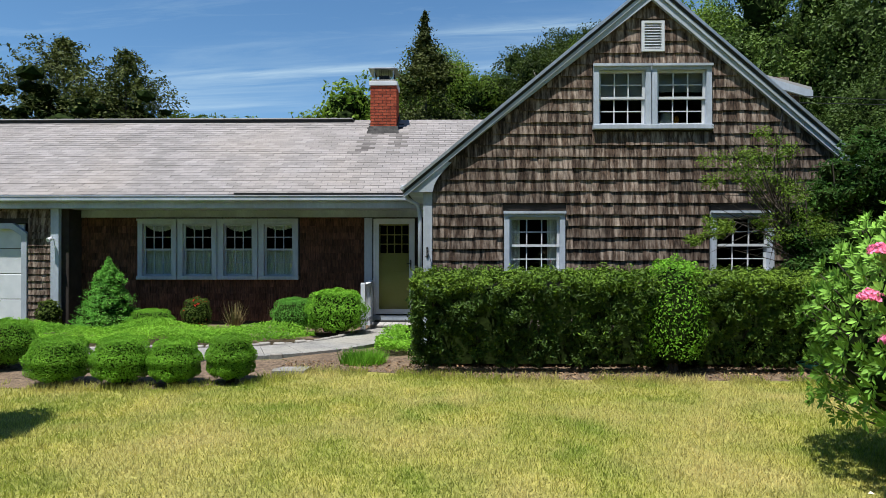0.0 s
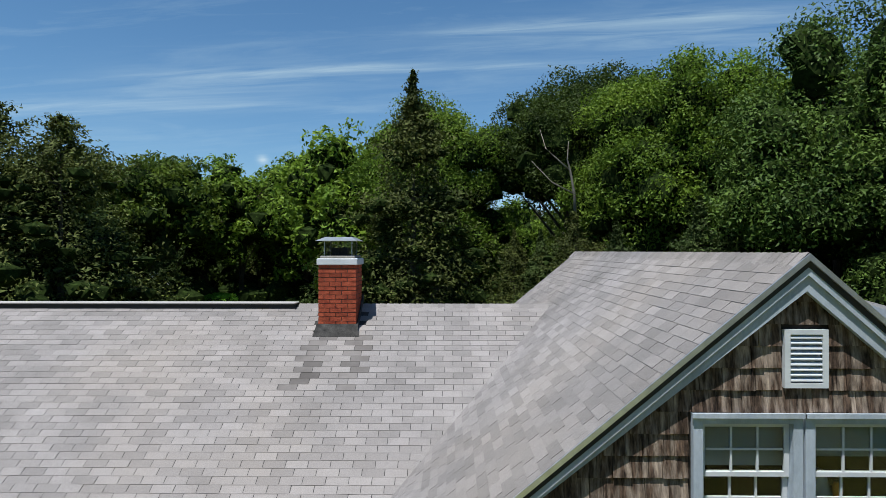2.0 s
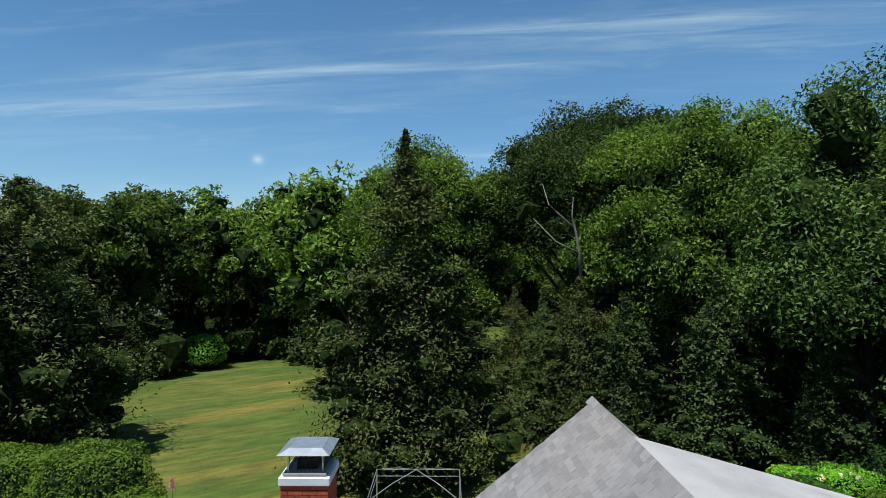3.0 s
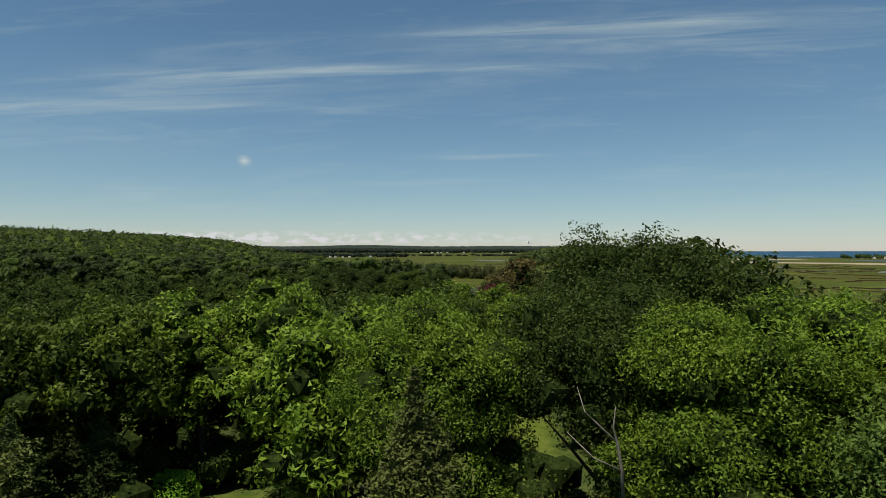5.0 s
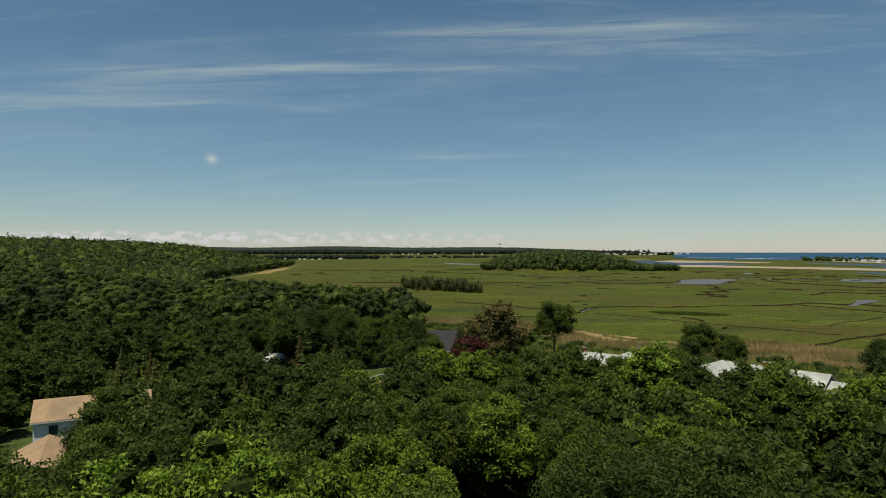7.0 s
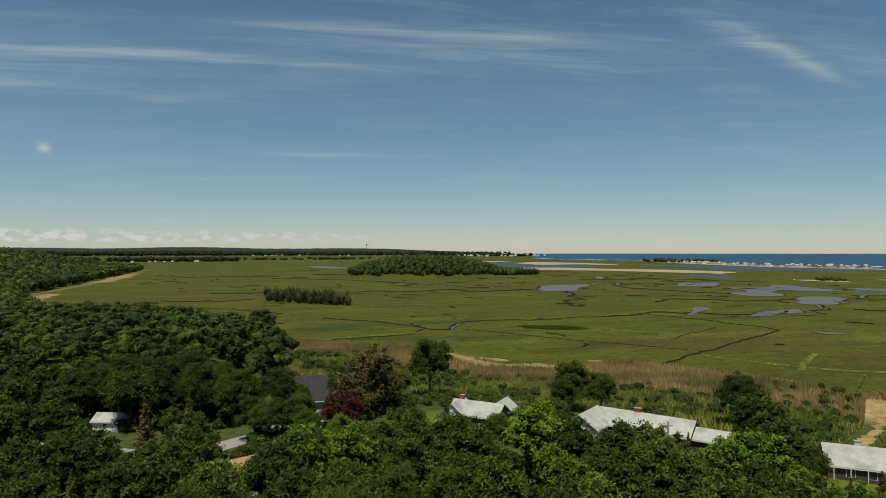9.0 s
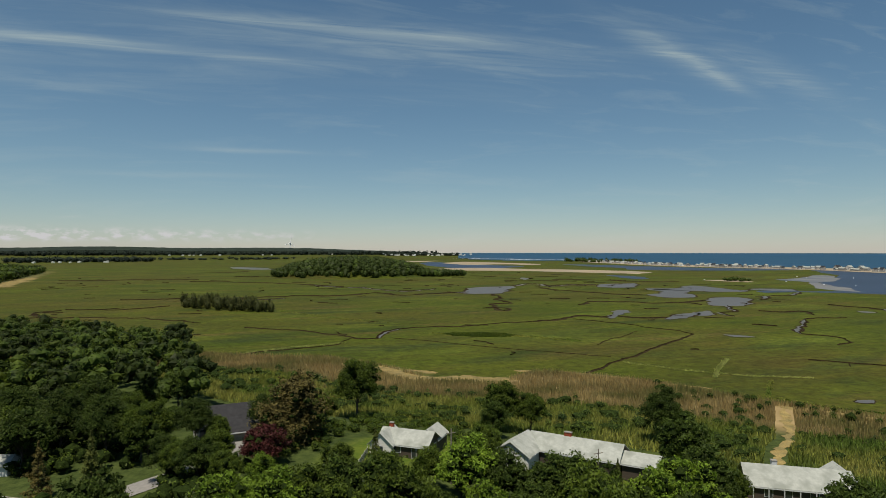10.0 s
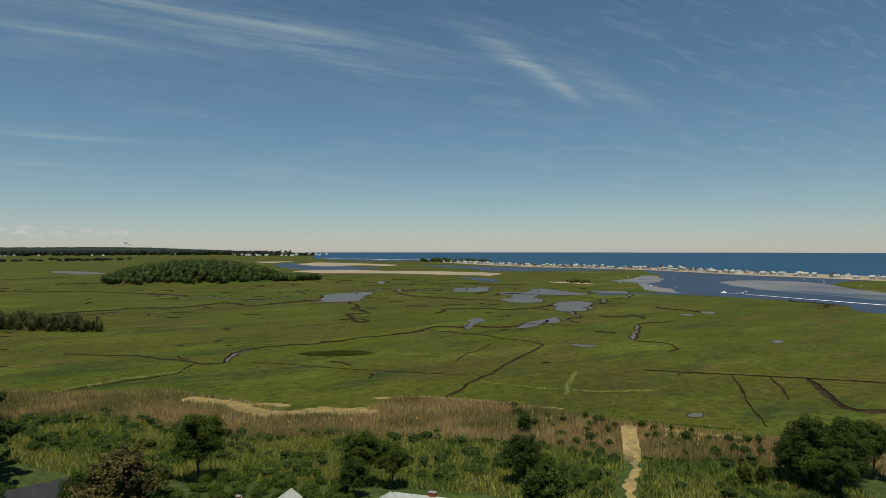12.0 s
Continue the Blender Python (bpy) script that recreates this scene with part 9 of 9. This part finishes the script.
for a in (80, 200, 320):
    d = (math.cos(radians(a)), math.sin(radians(a)))
    part("blade", tube(bmesh.new(), [(0, -5, 93), (d[0] * 12, -5, 93 + d[1] * 12), (d[0] * 46, -5, 93 + d[1] * 46)], [2.0, 2.6, 1.0], 6), M["foam"], turb)
boat = thing("motor_boat", pose(766, 466, MARSH + 0.1, 0, 0, 150), "small white motor boat under way on the river", "boat")
bm = prism(bmesh.new(), [(-4, 0), (3, 0), (5, 1.3), (-4, 1.2)], -1.3, 1.3)
part("hull", bm, M["foam"], boat)
part("cabin", a_box(-1.5, 1.2, -0.8, 0.8, 1.25, 2.4, bevel=0.15), M["foam"], boat)
wk = ribbon([(766, 466), (765, 440), (752, 390), (740, 330), (728, 270), (722, 200)], 3.6, 3, 0.05, 8)
wk = [(x, y, nx, ny, w * (0.5 + 1.6 * i / len(wk))) for i, (x, y, nx, ny, w) in enumerate(wk)]
tagged(finish("boat_wake", strip(bmesh.new(), wk, -0.5, 0.5, MARSH + 0.5, MARSH + 0.5), M["foam"]), "long white wake behind the boat", "wake", kind="structure")
for i in range(14):
    x, y = rnd.uniform(760, 1250), rnd.uniform(400, 850)
    bo = finish("moored_boat", prism(bmesh.new(), [(-3, 0), (2.4, 0), (3.6, 1.1), (1.0, 1.1), (0.6, 2.0), (-0.8, 2.0), (-1.0, 1.0), (-3, 1.0)], -1.1, 1.1), M["foam"])
    bo.matrix_basis = pose(x, y, MARSH + 0.08, 0, 0, rnd.uniform(0, 360)) @ Matrix.Scale(0.55, 4)
    tagged(bo, "small white boat moored on the river", "boat", "moored boats")
for i in range(26):
    f = rnd.random()
    x, y = 1420 + 330 * f ** 1.3 + rnd.uniform(0, 60), 3050 - 480 * f + rnd.uniform(-60, 120)
    blob("breaker", x, y, rnd.uniform(25, 80), rnd.uniform(6, 14), radians(-30), M["foam"], "white breakers off the far beach", "surf", float(far_lift(x, y)) + MARSH + 2.6, 300 + i, "breakers", n=16)


# ---- pieces: wall shingles, roof tabs, bricks ----
def wedge(b, t, w, h, low, high):
    """Corners of one shingle: x across, z up, proud of y = 0 toward -y; thicker at its butt."""
    return [(0, -low, 0), (w, -low, 0), (w, -high, h), (0, -high, h), (0, 0, 0), (w, 0, 0), (w, 0, h), (0, 0, h)]


CUBE = [(0, 1, 2, 3), (5, 4, 7, 6), (4, 5, 1, 0), (3, 2, 6, 7), (4, 0, 3, 7), (1, 5, 6, 2)]


def unit_piece(name, corners, mat):
    me = bpy.data.meshes.new(name)
    me.from_pydata(corners, [], CUBE)
    me.materials.append(mat)
    return me


def lay(name, pieces, unit_mesh, parent, joined_mat, joined_label, limit=300, key=None):
    """The nearest pieces as objects that share one mesh, the rest as one part. A piece: origin, x axis, y axis, z axis (scaled)."""
    order = sorted(range(len(pieces)), key=lambda i: key(pieces[i])) if key else list(range(len(pieces)))
    base = np.array([v.co for v in unit_mesh.vertices])
    faces = np.array(CUBE)
    inv = parent.matrix_world.inverted() if parent.parent is None else Matrix()
    for i in order[:limit]:
        o, ax_, ay_, az_ = pieces[i]
        ob = new(name, unit_mesh)
        ob.parent = parent
        ob.matrix_parent_inverse = parent.matrix_basis.inverted() if parent is house or parent is chim else Matrix()
        m = Matrix(((ax_[0], ay_[0], az_[0], o[0]), (ax_[1], ay_[1], az_[1], o[1]), (ax_[2], ay_[2], az_[2], o[2]), (0, 0, 0, 1)))
        ob.matrix_basis = m
    rest = order[limit:]
    if rest:
        vs, fs = [], []
        for k, i in enumerate(rest):
            o, ax_, ay_, az_ = pieces[i]
            R = np.array([ax_, ay_, az_])
            vs.append(base @ R + np.array(o))
            fs.append(faces + k * 8)
        ob = new(name + "_course", np_mesh(name + "_course", np.concatenate(vs), np.concatenate(fs), joined_mat))
        ob.parent = parent
        ob.matrix_parent_inverse = parent.matrix_basis.inverted() if parent is house or parent is chim else Matrix()
        tagged(ob, joined_label, kind="stuff")


def shingle_wall(x0f, x1f, z0, z1, y, holes, rnd, expo=0.195, wmin=0.09, wmax=0.235):
    """Courses of uneven shingles on a wall that faces -y; x0f and x1f give the ends at a height."""
    out = []
    z = z0
    while z < z1:
        a, b = x0f(z + expo * 0.6), x1f(z + expo * 0.6)
        if b - a < 0.1:
            break
        cut = [(h[0] - 0.004, h[1] + 0.004) for h in holes if h[2] - 0.05 < z + expo * 0.45 < h[3] + 0.05]
        for p, q in holes_between(a, b, cut):
            x = p
            while x < q - 0.01:
                w = min(rnd.uniform(wmin, wmax), q - x)
                if q - x - w < 0.05:
                    w = q - x
                dz, th = rnd.uniform(-0.006, 0.004), rnd.uniform(0.019, 0.029)
                tilt = rnd.uniform(-0.008, 0.008)
                out.append(((x + 0.0015, y - 0.002, z + dz), (max(w - 0.006, 0.01), 0, tilt * w), (0, th / 0.024, 0), (0, 0, (expo + 0.035) / 0.23)))
                x += w
        z += expo
    return out


shingle_me = unit_piece("shingle", wedge(0, 0, 1, 0.23, 0.034, 0.005), M["shingle"])
shingle_red_me = unit_piece("shingle", wedge(0, 0, 1, 0.23, 0.024, 0.006), M["shingle_red"])
rnd = random.Random(21)
left = lambda z: max(-0.34, RX - (RZ - 0.2 - z) / PITCH_L)
right = lambda z: min(7.10, RX + (RZ - 0.2 - z) / PITCH_R)
grown = [(h[0] - 0.02, h[1] + 0.02, h[2] - 0.02, h[3] + 0.0) for h in gable_holes]
lay("shingle", shingle_wall(left, right, 0.12, RZ - 0.25, YF, grown, rnd), shingle_me, front_wall, M["shingle"], "weathered cedar shingles in uneven courses", key=lambda p: (p[0][0] - 3.3) ** 2 + (p[0][2] - 4.4) ** 2)
holes = [(w[0] - 0.02, w[1] + 0.04, w[2] - 0.02, w[3] + 0.02) for w in BANK] + [(-1.96, -0.42, 0.0, 2.6)]
lay("shingle", shingle_wall(lambda z: -8.28, lambda z: -0.45, 0.1, 2.36, YP, holes, rnd, 0.15, 0.08, 0.2), shingle_red_me, porch_wall, M["shingle_red"], "sheltered reddish cedar shingles", key=lambda p: (p[0][0] + 4.5) ** 2 + (p[0][2] - 1) ** 2)
lay("shingle", shingle_wall(lambda z: -18.0, lambda z: -8.62, 0.1, 2.5, YG, [(GDOOR[0], GDOOR[1] + 0.01, 0, GDOOR[3])], rnd, 0.15, 0.08, 0.2), shingle_me, garage_wall, M["shingle"], "weathered cedar shingles", limit=120, key=lambda p: -p[0][0])
dc = lambda z: RX + max(0.4, (RZ - 0.05 - z) / PITCH_R)
lay("shingle", shingle_wall(dc, lambda z: min(DX - 0.2, RX + 0.3 + (RZ - 0.2 - z) / 0.226), 2.9, RZ - 0.3, DY0, [], rnd, 0.17), shingle_me, dormer_wall, M["shingle"], "weathered shingles on the dormer cheek", limit=120)


def tabs(rnd, s0, s1, t0f, t1f, place, expo=0.137, width=0.315):
    """Asphalt tabs in staggered courses; place(s, t) is the roof's point, s up the slope and t along it."""
    out, row, s = [], 0, s0
    while s < s1:
        a, b = t0f(s + expo), t1f(s + expo)
        off = (row % 2) * width / 2 + rnd.uniform(-0.02, 0.02)
        t = a - off
        while t < b:
            p, q = max(t, a), min(t + width, b)
            if q - p > 0.03:
                out.append((s, p, q - p, rnd.uniform(0.0, 0.004)))
            t += width
        s += expo
        row += 1
    return [place(*o) for o in out], expo


tab_me = unit_piece("roof_tab", [(0, 0, 0.008), (1, 0, 0.008), (1, 1, 0.002), (0, 1, 0.002), (0, 0, 0), (1, 0, 0), (1, 1, 0), (0, 1, 0)], M["asphalt_tab"])
dark_me = unit_piece("roof_tab", [(0, 0, 0.008), (1, 0, 0.008), (1, 1, 0.002), (0, 1, 0.002), (0, 0, 0), (1, 0, 0), (1, 1, 0), (0, 1, 0)], M["asphalt_dark"])
E = 0.137
up = Vector((0, R_RIDGE[0] - R_EAVE[0], R_RIDGE[1] - R_EAVE[1])).normalized()
nm = Vector((0, -up.z, up.y))


def on_main(s, t, w, lift):
    o = Vector((t + 0.0015, R_EAVE[0] - 0.03, R_EAVE[1] - 0.02)) + up * s + nm * (0.003 + lift)
    return (tuple(o), (w - 0.009, 0, 0), tuple(up * (E + 0.02)), tuple(nm))


run = math.hypot(R_RIDGE[0] - R_EAVE[0], R_RIDGE[1] - R_EAVE[1])


def valley(s):
    """Where the main slope meets the wing's left slope."""
    z = R_EAVE[1] + s * up.z
    return min(RX - (RZ - z) / PITCH_L, 2.9) + 0.05


main_tabs, _ = tabs(rnd, 0.0, run - 0.10, lambda s: -18.3, lambda s: max(valley(s), -0.75), on_main)
in_chim = lambda p: CX0 - 0.05 < p[0][0] + p[1][0] / 2 < CX1 + 0.05 and p[0][1] > CY0 - 0.06
main_tabs = [p for p in main_tabs if not in_chim(p)]


def stained(p):
    x, y = p[0][0], p[0][1]
    below = CY0 - 0.12 - y
    return (0 < below < 1.2 and (abs(x - (-2.2 - below * 0.2)) < 0.15 or abs(x - (-1.5 - below * 0.05)) < 0.12)) or (abs(x - 1.35) < 0.12 and 16.2 < y < 16.33)


dark_tabs = [p for p in main_tabs if stained(p)]
lay("roof_tab", dark_tabs, dark_me, main_roof, M["asphalt_dark"], "stained asphalt tabs below the chimney", limit=120)
lay("roof_tab", [p for p in main_tabs if not stained(p)], tab_me, main_roof, M["asphalt_tab"], "grey asphalt tabs in staggered courses", key=lambda p: (p[0][0] + 0.6) ** 2 + (p[0][1] - 15.2) ** 2)
upw = Vector((RX - XL, 0, RZ - rake(XL))).normalized()
nmw = Vector((-upw.z, 0, upw.x))


def on_wing(s, t, w, lift):
    o = Vector((XL - 0.02, t + w - 0.0015, rake(XL) - 0.015)) + upw * s + nmw * (0.003 + lift)
    return (tuple(o), (0, -(w - 0.009), 0), tuple(upw * (E + 0.02)), tuple(nmw))


runw = math.hypot(RX - XL, RZ - rake(XL))


def wing_end(s):
    """How far back the wing's slope shows before the main roof covers it."""
    z = rake(XL) + s * upw.z
    if z > R_RIDGE[1]:
        return G1
    return min(R_EAVE[0] + (z - R_EAVE[1]) / slope_m + 0.06, G1)


wing_tabs, _ = tabs(rnd, 0.0, runw - 0.16, lambda s: G0 - 0.02, wing_end, on_wing)
def behind(s):
    """Where the wing's slope comes out again behind the main ridge."""
    z = rake(XL) + s * upw.z
    return min(G1, R_RIDGE[0] + max(0.0, R_RIDGE[1] - z) / slope_m - 0.06)


wing_tabs += tabs(rnd, 0.0, (R_RIDGE[1] - rake(XL)) / upw.z - 0.14, behind, lambda s: G1, on_wing)[0]
lay("roof_tab", wing_tabs, tab_me, wing_roof, M["asphalt_tab"], "grey asphalt tabs in staggered courses", key=lambda p: (p[0][0] - 2.2) ** 2 + (p[0][1] - 14.0) ** 2)
upr = Vector((RX - XR, 0, RZ - rake(XR))).normalized()
nmr = Vector((-upr.z, 0, upr.x)) * -1


def on_right(s, t, w, lift):
    o = Vector((XR + 0.02, t + 0.0015, rake(XR) - 0.015)) + upr * s + nmr * (0.003 + lift)
    return (tuple(o), (0, w - 0.009, 0), tuple(upr * (E + 0.02)), tuple(nmr))


right_tabs, _ = tabs(rnd, 0.0, math.hypot(RX - XR, RZ - rake(XR)) - 0.16, lambda s: G0 - 0.02, lambda s: DY0 - 0.02, on_right)
right_tabs += tabs(rnd, 0.0, math.hypot(RX - XR, RZ - rake(XR)) - 0.16, lambda s: DY1 + 0.02, lambda s: G1, on_right)[0]
lay("roof_tab", right_tabs, tab_me, wing_roof, M["asphalt_tab"], "grey asphalt tabs in staggered courses", limit=0)
# ridge caps
cap_me = bpy.data.meshes.new("ridge_cap")
cap_me.from_pydata([(-0.14, 0, -0.125), (0, 0, 0.012), (0.14, 0, -0.125), (-0.14, 0.2, -0.137), (0, 0.2, 0.0), (0.14, 0.2, -0.137)], [], [(0, 1, 4, 3), (1, 2, 5, 4)])
cap_me.materials.append(M["asphalt_tab"])
for i in range(72):
    o = new("ridge_cap", cap_me)
    o.parent = wing_roof
    o.matrix_basis = pose(RX, G0 + i * 0.14, RZ + 0.02, rnd.uniform(-1, 1), 0, rnd.uniform(-1.5, 1.5))
for i in range(44):
    o = new("ridge_cap", cap_me)
    o.parent = main_roof
    o.matrix_basis = pose(-2.66 + i * 0.14, R_RIDGE[0], R_RIDGE[1] + 0.02, 0, rnd.uniform(-1, 1), -90) @ Matrix.Diagonal((1, 1, 0.85, 1))

# bricks of the chimney
brick_me = unit_piece("brick", [(0, 0, 0), (1, 0, 0), (1, 0, 1), (0, 0, 1), (0, 1, 0), (1, 1, 0), (1, 1, 1), (0, 1, 1)], M["brick"])
bricks = []
for c in range(21):
    z = 4.33 + c * 0.079
    if z > 5.91:
        break
    for sx_, ox, oy, n_, dx, dy in ((0, CX0, CY0, CX1 - CX0, 1, 0), (1, CX1, CY0, CY1 - CY0, 0, 1), (2, CX0, CY0, CY1 - CY0, 0, 1)):
        t = -(0.105 if (c + (sx_ > 0)) % 2 else 0.0)
        while t < n_ - 0.01:
            a, b = max(t, 0.0), min(t + 0.2, n_)
            if b - a > 0.03:
                j = rnd.uniform(-0.003, 0.003)
                if sx_ == 0:
                    bricks.append(((ox + a, oy - j, z), (b - a, 0, 0), (0, 0.09, 0), (0, 0, 0.067)))
                elif sx_ == 1:
                    bricks.append(((ox + j, oy + a + 0.002, z), (0, b - a - 0.004, 0), (-0.09, 0, 0), (0, 0, 0.067)))
                else:
                    bricks.append(((ox - j, oy + b - 0.002, z), (0, -(b - a - 0.004), 0), (0.09, 0, 0), (0, 0, 0.067)))
            t += 0.212
lay("brick", bricks, brick_me, chim, M["brick"], "red bricks", limit=300)
